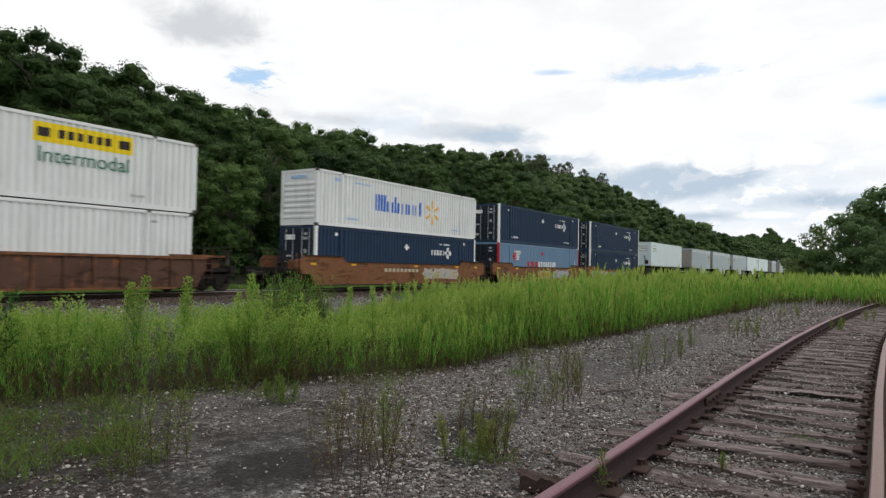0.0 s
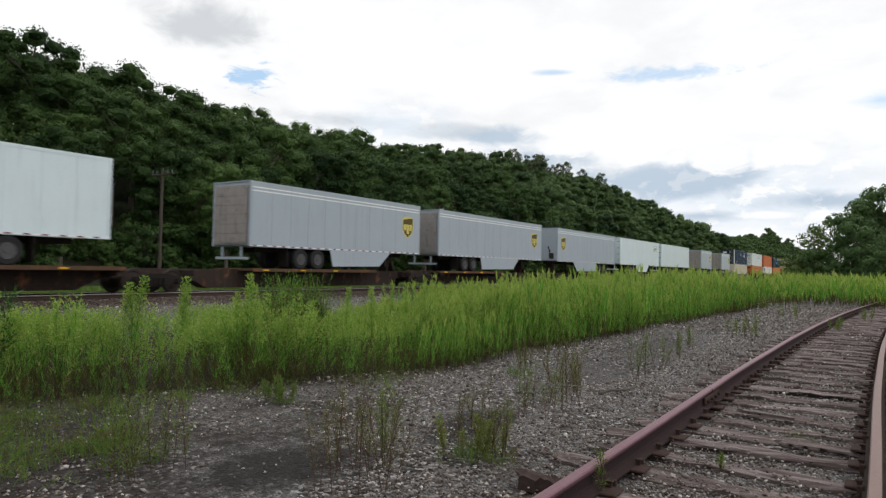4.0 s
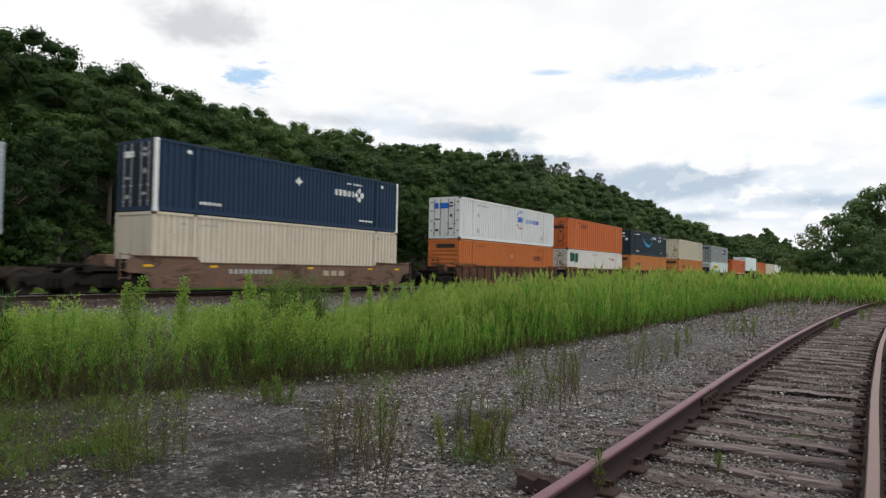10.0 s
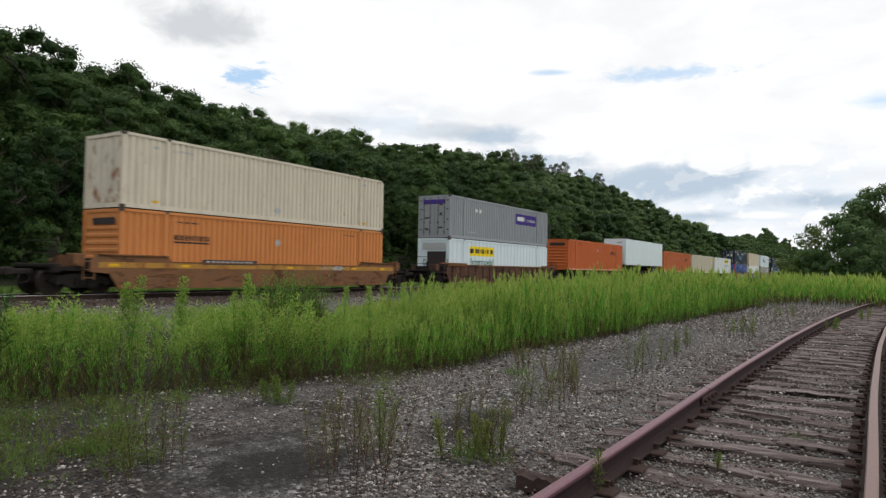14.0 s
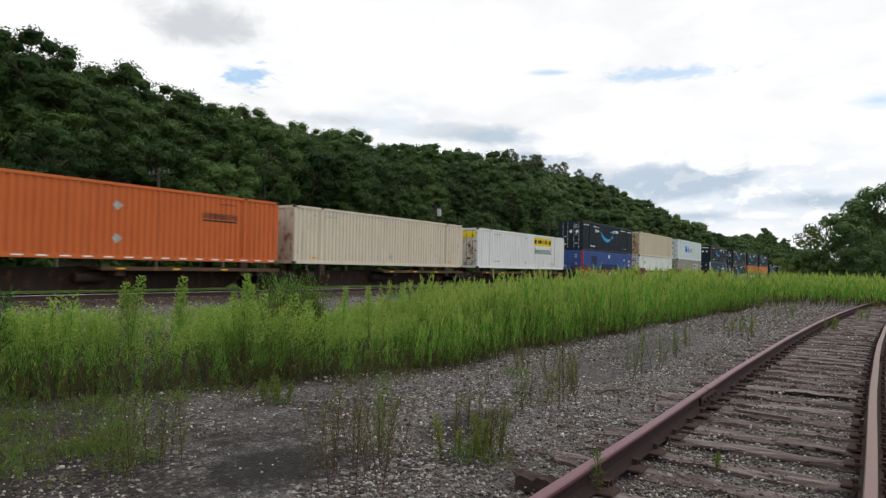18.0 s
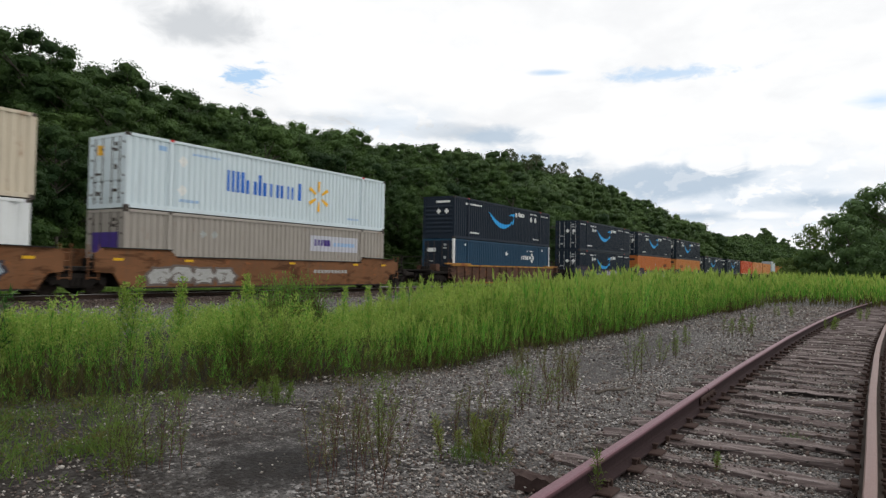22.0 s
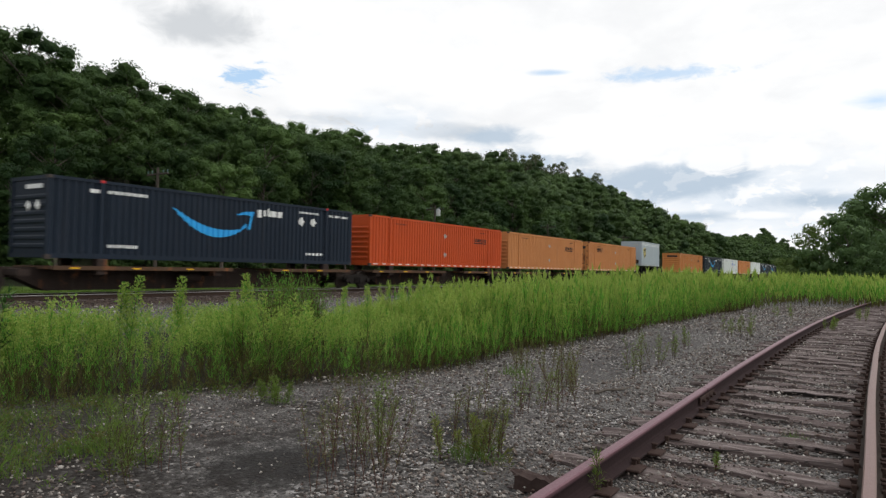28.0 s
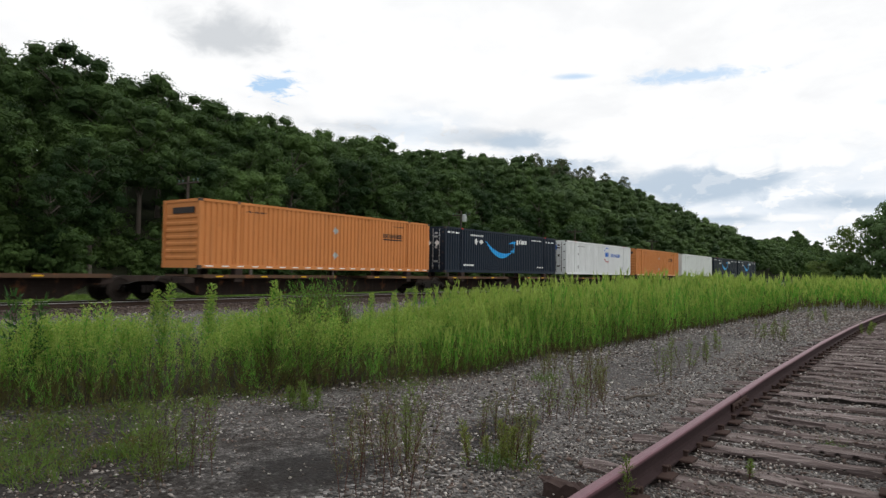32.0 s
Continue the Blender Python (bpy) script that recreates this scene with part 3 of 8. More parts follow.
# ---------------------------------------------------------------- loose stones
def scatter_stones(name, label, spots, sizes, mat):
    """Rough eight-faced stones."""
    n = len(spots)
    r = np.random.default_rng(11)
    base = np.array([[1, 0, 0], [0, 1, 0], [-1, 0, 0], [0, -1, 0], [0, 0, 1], [0, 0, -1]], dtype=float)
    v = base[None] * r.uniform(0.6, 1.25, (n, 6, 1)) + r.uniform(-0.22, 0.22, (n, 6, 3))
    v *= np.stack([r.uniform(0.75, 1.35, n), r.uniform(0.75, 1.2, n), r.uniform(0.5, 0.85, n)], -1)[:, None]
    a = r.uniform(0, 2 * np.pi, n)
    b = r.uniform(-0.6, 0.6, n)
    y1 = v[..., 1] * np.cos(b)[:, None] - v[..., 2] * np.sin(b)[:, None]
    z1 = v[..., 1] * np.sin(b)[:, None] + v[..., 2] * np.cos(b)[:, None]
    x2 = v[..., 0] * np.cos(a)[:, None] - y1 * np.sin(a)[:, None]
    y2 = v[..., 0] * np.sin(a)[:, None] + y1 * np.cos(a)[:, None]
    v = np.stack([x2, y2, z1], -1) * sizes[:, None, None] + spots[:, None]
    faces = np.array([[0, 1, 4], [1, 2, 4], [2, 3, 4], [3, 0, 4], [1, 0, 5], [2, 1, 5], [3, 2, 5], [0, 3, 5]])
    f = (faces[None] + 6 * np.arange(n)[:, None, None]).reshape(-1, 3)
    me = bpy.data.meshes.new(name)
    me.vertices.add(n * 6)
    me.vertices.foreach_set("co", v.astype(np.float32).ravel())
    me.loops.add(len(f) * 3)
    me.loops.foreach_set("vertex_index", f.astype(np.int32).ravel())
    me.polygons.add(len(f))
    me.polygons.foreach_set("loop_start", np.arange(0, len(f) * 3, 3, dtype=np.int32))
    me.materials.append(mat)
    me.update(calc_edges=True)
    return tagged(new(name, me), label, "gravel", kind="stuff")


def build_gravel():
    n = 118000
    # denser close by: polar spread in front of the place where the siding leaves
    d = 2.6 + 17.0 * rng.random(n) ** 1.8
    a = np.radians(rng.uniform(-4, 70, n))
    x, y = d * np.cos(a), d * np.sin(a)
    clump = 0.5 + 0.5 * np.sin(x * 1.3 + 2.0 * np.sin(y * 0.9)) * np.sin(y * 1.7 + 1.5 * np.sin(x * 0.7))
    soot = ((x - 3.42) / 1.0) ** 2 + ((y - 3.66) / 0.85) ** 2 < 0.8
    lane = ((x - 12.0) / 5.5) ** 2 + ((y - 3.4) / 0.75) ** 2 < 0.9
    earth = np.hypot((x - 2.2) / 2.7, (y - 5.2) / 2.3) < 1.0
    keep = (rng.random(n) < 0.35 + 0.65 * clump) & ((~earth) | (rng.random(n) < 0.4)) & ((~soot) | (rng.random(n) < 0.22)) & ((~lane) | (rng.random(n) < 0.3)) & (y < np.interp(x, EDGE_X, EDGE_Y) + 0.25)
    centre = np.where(x < 9, 0.79 - 0.008 * x, 0.718 - 0.012 * (x - 9) - (x - 9) ** 2 / 700.0)
    off = np.abs(y - centre)
    keep &= np.abs(off - 0.7525) > 0.085
    x, y, off = x[keep], y[keep], off[keep]
    size = rng.uniform(0.006, 0.0165, len(x)) * (1 + 0.8 * (rng.random(len(x)) < 0.05)) * np.interp(np.hypot(x, y), [3, 12], [0.85, 1.35])
    z = land(x, y) + size * 0.35 + np.where(off < 1.45, 0.050 * rng.random(len(x)) ** 2, 0.0)
    scatter_stones("gravel", "pale and dark grey crushed stone lying loose", np.stack([x, y, z], -1), size, STONES)
    # stones farther along the lane and the siding
    m = 9000
    fx = 17 + 19 * rng.random(m) ** 0.8
    fy = -1.5 + (np.interp(fx, EDGE_X, EDGE_Y) + 1.7) * rng.random(m)
    mid_y = 0.718 - 0.012 * (fx - 9) - (fx - 9) ** 2 / 700.0
    clear = (np.abs(np.abs(fy - mid_y) - 0.7525) > 0.09) & (fy > mid_y - 1.8)
    fx, fy = fx[clear], fy[clear]
    scatter_stones("far_gravel", "grey crushed stone along the old siding", np.stack([fx, fy, land(fx, fy) + 0.012], -1), rng.uniform(0.018, 0.036, len(fx)), STONES)
    # ballast shoulder of the main line
    m = 5000
    bx = 6 + 34 * rng.random(m) ** 1.3
    by = TRACK_Y - np.concatenate([rng.uniform(0.95, 3.1, 2500), rng.uniform(2.6, 5.0, 2500)])
    bz = np.interp(TRACK_Y - by, [0, 1.75, 4.0, 5.0], [-0.02, -0.02, -0.26, -0.26]) + 0.01
    size = rng.uniform(0.025, 0.06, m)
    spots = np.stack([bx, by, bz], -1)
    rusty = stone_material("rusty_stone", [(0.0, (0.022, 0.015, 0.012)), (0.5, (0.075, 0.050, 0.040)), (0.85, (0.135, 0.095, 0.078)), (1.0, (0.26, 0.22, 0.20))])
    scatter_stones("rusty_ballast", "rust-stained crushed ballast close to the running rails", spots[:2500], size[:2500], rusty)
    scatter_stones("main_ballast", "grey crushed ballast on the main line shoulder", spots[2500:], size[2500:], STONES)


# ---------------------------------------------------------------- plants
def blades(base, out, length, width, r):
    """Leaf-shaped faces: base points, directions, lengths, widths."""
    side = np.cross(out, r.normal(size=out.shape))
    side /= np.linalg.norm(side, axis=1, keepdims=True) + 1e-9
    tip = base + out * length[:, None]
    heel = base + out * (length * 0.22)[:, None]
    return np.stack([heel - side * (width / 2)[:, None], heel + side * (width / 2)[:, None], tip], 1)


def weed(seed, height, leaves, leaf_length, leaf_width, plume=0, droop=0.0, lower=0.12, cone=0):
    """One tall weed: a stalk, narrow leaves all the way up, and side shoots near its top. Returns faces and material numbers."""
    r = np.random.default_rng(seed)
    bend = r.normal(0, 0.07, 2)

    def axis(t):
        t = np.asarray(t)
        return np.stack([bend[0] * t * t * height, bend[1] * t * t * height, t * height], -1)
    quads, kind = [], []
    ts = np.linspace(0, 0.97, 4)
    pts = axis(ts)
    for turn in (0.0, math.pi / 2):
        s = np.array([math.cos(turn), math.sin(turn), 0]) * 0.0065 * (height / 1.2)
        for p, q, k in zip(pts, pts[1:], range(3)):
            w0, w1 = 1 - 0.26 * k, 1 - 0.26 * (k + 1)
            quads.append(np.stack([np.stack([p - s * w0, p + s * w0, q + s * w1]), np.stack([p - s * w0, q + s * w1, q - s * w1])]))
            kind.append(np.full(2, 2))
    t = lower + (0.98 - lower) * r.random(leaves) ** 0.85
    ang = r.uniform(0, 2 * np.pi, leaves)
    rise = np.clip(1.1 + 1.2 * (t - 0.4) + r.normal(0, 0.35, leaves) - droop, -0.4, 4.5)
    out = np.stack([np.cos(ang), np.sin(ang), rise], -1)
    out /= np.linalg.norm(out, axis=1, keepdims=True)
    size = leaf_length * (1.15 - 0.65 * t) * r.uniform(0.6, 1.2, leaves)
    quads.append(blades(axis(t), out, size, leaf_width * r.uniform(0.7, 1.2, leaves), r))
    kind.append(np.where(t > 0.82, 1, np.where(t + r.normal(0, 0.06, leaves) < 0.20, 3, 0)))
    for k in range(plume):
        t0 = r.uniform(0.62, 0.97)
        a = r.uniform(0, 2 * np.pi)
        shoot = np.array([math.cos(a) * 0.5, math.sin(a) * 0.5, 0.9])
        reach = height * (0.04 + 0.22 * (1 - t0)) * r.uniform(0.7, 1.3)
        m = 5
        u = r.random(m)
        base = axis(np.full(m, t0)) + shoot * (u * reach)[:, None]
        o = shoot * 0.8 + r.normal(0, 0.45, (m, 3))
        o /= np.linalg.norm(o, axis=1, keepdims=True)
        quads.append(blades(base, o, 0.05 * r.uniform(0.7, 1.6, m), np.full(m, 0.009), r))
        kind.append(np.full(m, 1))
    if cone:
        u = r.random(cone) ** 0.8
        a = r.uniform(0, 2 * np.pi, cone)
        d = height * 0.085 * (1 - u) ** 0.8 * np.sqrt(r.random(cone))
        base = axis(0.60 + 0.38 * u) + np.stack([np.cos(a) * d, np.sin(a) * d, d * 0.5], -1)
        o = np.stack([np.cos(a) * 0.55, np.sin(a) * 0.55, np.ones(cone)], -1) + r.normal(0, 0.3, (cone, 3))
        o /= np.linalg.norm(o, axis=1, keepdims=True)
        quads.append(blades(base, o, 0.045 * r.uniform(0.6, 1.5, cone), np.full(cone, 0.011), r))
        kind.append(np.full(cone, 1))
    return np.concatenate(quads), np.concatenate(kind)


def spread(variants, spots, scale, seed, lean=0.10):
    """Copies of plants at spots (n, 3), turned and leaning, as one array of faces."""
    r = np.random.default_rng(seed)
    pick = r.integers(0, len(variants), len(spots))
    faces, kinds = [], []
    for k, (q, kind) in enumerate(variants):
        at = spots[pick == k]
        if not len(at):
            continue
        s = scale[pick == k]
        a = r.uniform(0, 2 * np.pi, len(at))
        lx, ly = r.normal(0, lean, len(at)), r.normal(0, lean, len(at))
        c, n = np.cos(a)[:, None, None], np.sin(a)[:, None, None]
        x = q[None, ..., 0] * c - q[None, ..., 1] * n
        y = q[None, ..., 0] * n + q[None, ..., 1] * c
        z = np.broadcast_to(q[None, ..., 2], x.shape)
        x = x + z * lx[:, None, None]
        y = y + z * ly[:, None, None]
        v = np.stack([x, y, z], -1) * s[:, None, None, None] + at[:, None, None]
        faces.append(v.reshape(-1, 3, 3))
        kinds.append(np.tile(kind, len(at)))
    return np.concatenate(faces), np.concatenate(kinds)



def goldenrod(seed, height=1.0, leaves=46, branches=22, florets=6, reach=0.17, low=0.66, fluff=0.034, nod=0.0):
    """A stalk with narrow leaves and a broad feathery head of arching twigs."""
    r = np.random.default_rng(seed)
    bend = r.normal(0, 0.05, 2) + np.array([nod, 0.0])

    def axis(t):
        t = np.asarray(t)
        return np.stack([bend[0] * t * t * height, bend[1] * t * t * height, t * height], -1)
    quads, kind = [], []
    pts = axis(np.linspace(0, 0.95, 4))
    for turn in (0.0, math.pi / 2):
        s = np.array([math.cos(turn), math.sin(turn), 0]) * 0.0042
        for p, q, k in zip(pts, pts[1:], range(3)):
            w0, w1 = 1 - 0.26 * k, 1 - 0.26 * (k + 1)
            quads.append(np.stack([np.stack([p - s * w0, p + s * w0, q + s * w1]), np.stack([p - s * w0, q + s * w1, q - s * w1])]))
            kind.append(np.full(2, 2))
    t = 0.07 + 0.78 * r.random(leaves)
    ang = r.uniform(0, 2 * np.pi, leaves)
    out = np.stack([np.cos(ang), np.sin(ang), 1.25 + 1.2 * t + r.normal(0, 0.4, leaves)], -1)
    out /= np.linalg.norm(out, axis=1, keepdims=True)
    quads.append(blades(axis(t), out, height * 0.125 * (1.2 - 0.6 * t) * r.uniform(0.6, 1.2, leaves), 0.0095 * r.uniform(0.7, 1.2, leaves), r))
    kind.append(np.where(t + r.normal(0, 0.06, leaves) < 0.30, 3, np.where(r.random(leaves) < 0.25, 1, 0)))
    for k in range(branches):
        u = (k + r.random()) / branches
        a = k * 2.4 + r.normal(0, 0.3)
        span = height * (reach * (1 - u) ** 0.8 + 0.025) * r.uniform(0.7, 1.2)
        w = r.uniform(0.25, 1.0, florets)
        arch = np.stack([np.cos(a) * w * span, np.sin(a) * w * span, span * (1.25 * w - 0.75 * w * w)], -1)
        o = np.stack([np.cos(a) * 0.45 + 0 * w, np.sin(a) * 0.45 + 0 * w, 1.0 - 0.5 * w], -1) + r.normal(0, 0.32, (florets, 3))
        o /= np.linalg.norm(o, axis=1, keepdims=True)
        quads.append(blades(axis(np.full(florets, low + (0.97 - low) * u)) + arch, o, fluff * r.uniform(0.7, 1.7, florets), np.full(florets, 0.012), r))
        kind.append(np.where(r.random(florets) < 0.16, 0, 1))
    return np.concatenate(quads), np.concatenate(kind)


def wispy(seed, twigs=26):
    """A thin dark bush of fine upright twigs with hardly any leaves."""
    r = np.random.default_rng(seed)
    quads, kind = [], []
    for k in range(twigs):
        a = r.uniform(0, 2 * np.pi)
        foot = np.array([0, 0, r.uniform(0.1, 0.62)])
        way = np.array([math.cos(a) * 0.28, math.sin(a) * 0.28, 1.0])
        tip = foot + way * (0.98 - foot[2]) * r.uniform(0.6, 1.0)
        s = np.array([-math.sin(a), math.cos(a), 0]) * 0.0042
        quads.append(np.stack([np.stack([foot - s, foot + s, tip])]))
        kind.append(np.full(1, 2))
        m = 24
        u = r.random(m)
        o = way + r.normal(0, 0.35, (m, 3))
        o /= np.linalg.norm(o, axis=1, keepdims=True)
        quads.append(blades(foot + (tip - foot) * u[:, None], o, 0.030 * r.uniform(0.6, 1.3, m), np.full(m, 0.0055), r))
        kind.append(np.where(r.random(m) < 0.35, 3, 0))
    return np.concatenate(quads), np.concatenate(kind)


def belt_height(x, y):
    """How tall the weeds grow: low and feathery at the head of the belt, taller and upright farther on, falling off behind the front."""
    depth = y - np.interp(x, EDGE_X, EDGE_Y)
    along = x - 0.9 * (y - 5.5)
    tall = np.interp(along, [0, 2, 3.5, 4.6, 5.4, 6.2, 7.8, 8.8, 10, 14, 30], [0.84, 0.88, 0.91, 0.91, 0.88, 0.80, 0.82, 0.95, 1.0, 1.05, 1.12])
    swell = 1 + 0.10 * np.sin(x * 1.9 + y * 1.1) * np.sin(y * 1.6 - x * 0.7) + 0.06 * np.sin(x * 4.3 - y * 2.0)
    fall = np.interp(along, [7.5, 9.5], [0.078, 0.02])
    return tall * swell * (1 - fall * np.clip(depth, 0, 4))


def build_weeds():
    r = np.random.default_rng(77)

    def lighter(plants, share):
        return [(q, np.where((kind == 0) & (r.random(len(kind)) < share), 1, kind)) for q, kind in plants]
    rods = [goldenrod(100 + i, 1.0, 74, 24, 6, 0.13 + 0.012 * (i % 4), 0.56 + 0.03 * (i % 3), 0.036, nod=0.03 * (i % 3)) for i in range(9)]
    spikes = [weed(120 + i, 1.0, 78, 0.15, 0.010, plume=3, lower=0.06, droop=-1.5, cone=34) for i in range(7)]
    mid = [weed(140 + i, 1.0, 42, 0.24, 0.019, plume=2, droop=-2.4, lower=0.05) for i in range(6)] + [weed(146, 1.05, 34, 0.22, 0.019, plume=4, droop=-1.8, lower=0.1, cone=14)]
    far = [weed(150 + i, 1.0, 20, 0.42, 0.045, plume=1, droop=-3.0, lower=0.0) for i in range(5)]
    spikes, mid, far = lighter(spikes, 0.30), lighter(mid, 0.32), lighter(far, 0.3)
    groups = []
    # clumps of stems, each clump of one height
    n = 560
    cx = -0.5 + 17.5 * rng.random(n) ** 1.05
    cd = 4.2 * rng.random(n) ** 1.25
    cy = np.interp(cx, EDGE_X, EDGE_Y) + cd + 0.12
    stems = rng.integers(4, 11, n)
    who = np.repeat(np.arange(n), stems)
    x = cx[who] + rng.normal(0, 0.17, len(who))
    y = cy[who] + rng.normal(0, 0.17, len(who))
    gap = np.sin(x * 2.3 + 0.6) * np.sin(y * 1.5 + x * 0.5)
    clear = (np.hypot(x - 5.1, (y - 7.6) / 1.6) < 0.42) | (np.hypot(x - 6.0, (y - 8.3) / 1.6) < 0.35)
    keep = (rng.random(len(x)) < 0.9 + 0.5 * gap) & ~clear
    x, y, who = x[keep], y[keep], who[keep]
    scale = belt_height(x, y) * np.clip(1 + rng.normal(-0.03, 0.13, n), 0.6, 1.2)[who] * rng.normal(0.97, 0.06, len(x))
    scale *= np.where(y - np.interp(x, EDGE_X, EDGE_Y) < 0.3, rng.uniform(0.5, 1.0, len(x)), 1.0)
    spots = np.stack([x, y, land(x, y)], -1)
    along = x - 0.9 * (y - 5.5) + rng.normal(0, 0.8, n)[who]
    feathery = along < 7.6
    groups.append(spread(rods, spots[feathery], scale[feathery], 1, 0.10))
    groups.append(spread(spikes, spots[~feathery], scale[~feathery], 11, 0.05))
    # single upright stems farther on
    n = 2250
    x = 11.0 + 20 * rng.random(n) ** 1.1
    y = np.interp(x, EDGE_X, EDGE_Y) + 4.6 * rng.random(n) ** 1.35 + rng.normal(0, 0.22, n)
    keep = rng.random(n) < 0.75 + 0.4 * np.sin(x * 2.1 + 1.0) * np.sin(y * 1.3 + x * 0.4)
    x, y = x[keep], y[keep]
    groups.append(spread(mid, np.stack([x, y, land(x, y)], -1), belt_height(x, y) * np.clip(rng.normal(0.90, 0.20, len(x)), 0.4, 1.28), 2, 0.07))
    n = 900
    x = 7.5 + 22 * rng.random(n)
    y = np.interp(x, EDGE_X, EDGE_Y) + 0.55 * rng.random(n) - 0.1
    groups.append(spread(mid, np.stack([x, y, land(x, y)], -1), rng.uniform(0.3, 0.8, n), 8, 0.06))
    n = 5200
    x = 26 + 104 * rng.random(n) ** 1.6
    lo = np.interp(x, EDGE_X, EDGE_Y)
    y = lo + rng.random(n) * np.interp(x, [26, 60, 130], [6, 14, 24])
    keep = y < 20
    x, y = x[keep], y[keep]
    groups.append(spread(far, np.stack([x, y, land(x, y)], -1), np.clip(rng.normal(1.0, 0.22, len(x)), 0.5, 1.5), 3))
    # short growth along the front of the belt
    n = 900
    x = 0.5 + 22 * rng.random(n) ** 1.2
    y = np.interp(x, EDGE_X, EDGE_Y) - 0.3 + 0.8 * rng.random(n)
    short = [weed(160 + i, 0.42, 18, 0.12, 0.007, plume=0, lower=0.05, droop=-1.5) for i in range(5)]
    groups.append(spread(short, np.stack([x, y, land(x, y)], -1), rng.uniform(0.4, 1.2, n), 6, 0.2))
    n = 700
    x = 1.0 + 10 * rng.random(n) ** 1.2
    y = np.interp(x, EDGE_X, EDGE_Y) - 0.15 + 0.7 * rng.random(n)
    withered = [(q, np.where((kind == 0) | (kind == 1), 3, kind)) for q, kind in short]
    groups.append(spread(withered, np.stack([x, y, land(x, y)], -1), rng.uniform(0.4, 1.1, n), 61, 0.3))
    # a few broad heads stand above the rest
    px = np.array([4.40, 4.48, 4.34, 5.02, 5.08, 5.72, 5.80, 5.60, 7.06, 7.60, 3.02, 3.62, 8.7, 9.3, 10.2])
    py = np.array([6.95, 7.03, 7.00, 6.95, 7.02, 6.58, 6.60, 6.66, 6.15, 6.10, 7.05, 7.0, 6.3, 6.2, 6.0])
    tops = [goldenrod(180 + i, 1.0, 90, 74, 8, 0.060, 0.50, 0.022) for i in range(4)]
    groups.append(spread(tops, np.stack([px, py, land(px, py)], -1), np.array([1.30, 1.22, 1.14, 1.28, 1.14, 1.30, 1.16, 1.08, 1.12, 1.14, 1.10, 1.02, 1.18, 1.16, 1.2]), 9, 0.03))
    # a thin bush of bare twigs
    bx, by = 6.0 + 1.0 * rng.random(28), 6.2 + 0.5 * rng.random(28)
    groups.append(spread([wispy(190 + i) for i in range(4)], np.stack([bx, by, land(bx, by)], -1), rng.uniform(1.0, 1.40, 28), 31, 0.10))
    # slanting stems at the front of the belt
    lx, ly = 5.0 + 1.1 * rng.random(22), 5.75 + 0.35 * rng.random(22)
    q, kind = spread(rods, np.stack([0 * lx, 0 * ly, 0 * lx], -1), rng.uniform(0.62, 0.9, 22), 21, 0.08)
    per = np.array([len(v[0]) for v in rods])
    pick = np.random.default_rng(21).integers(0, len(rods), 22)
    order = np.concatenate([np.repeat(np.flatnonzero(pick == k), per[k]) for k in range(len(rods))])
    tilt = rng.uniform(0.35, 0.75, 22)[order][:, None]
    q = q + np.stack([lx[order][:, None] + 0.50 * tilt * q[..., 2], ly[order][:, None] - 0.80 * tilt * q[..., 2], 0 * q[..., 2] - 0.12 * tilt * q[..., 2]], -1)
    groups.append((q, kind))
    # a thin belt at the foot of the ballast
    n = 420
    x = 5 + 30 * rng.random(n)
    y = 12.0 + 6.5 * rng.random(n)
    groups.append(spread(mid, np.stack([x, y, land(x, y)], -1), rng.uniform(0.2, 0.5, n), 4))
    # weeds on the far side of the siding
    n = 900
    x = 6 + 70 * rng.random(n) ** 1.4
    y = np.where(x < 9, 0.75, 0.718 - 0.012 * (x - 9) - (x - 9) ** 2 / 700.0) - 1.7 - 3.5 * rng.random(n)
    groups.append(spread(mid, np.stack([x, y, land(x, y)], -1), rng.uniform(0.3, 0.7, n), 5))
    faces = np.concatenate([g[0] for g in groups])
    kinds = np.concatenate([g[1] for g in groups])
    tagged(new("tall_weeds", quad_mesh("tall_weeds", faces, [WEED, WEED_TOP, STALK, LOW_LEAF], kinds)), "dense belt of tall bright green weeds with feathery tops", "weeds", kind="stuff")


def tuft(seed, count, height, wide, spreadout):
    r = np.random.default_rng(seed)
    a = r.uniform(0, 2 * np.pi, count)
    d = np.sqrt(r.random(count)) * spreadout
    base = np.stack([np.cos(a) * d, np.sin(a) * d, np.zeros(count)], -1)
    out = np.stack([r.normal(0, 0.35, count), r.normal(0, 0.35, count), np.ones(count)], -1)
    out /= np.linalg.norm(out, axis=1, keepdims=True)
    return blades(base, out, height * r.uniform(0.4, 1.1, count), np.full(count, wide), r), np.zeros(count, dtype=int)


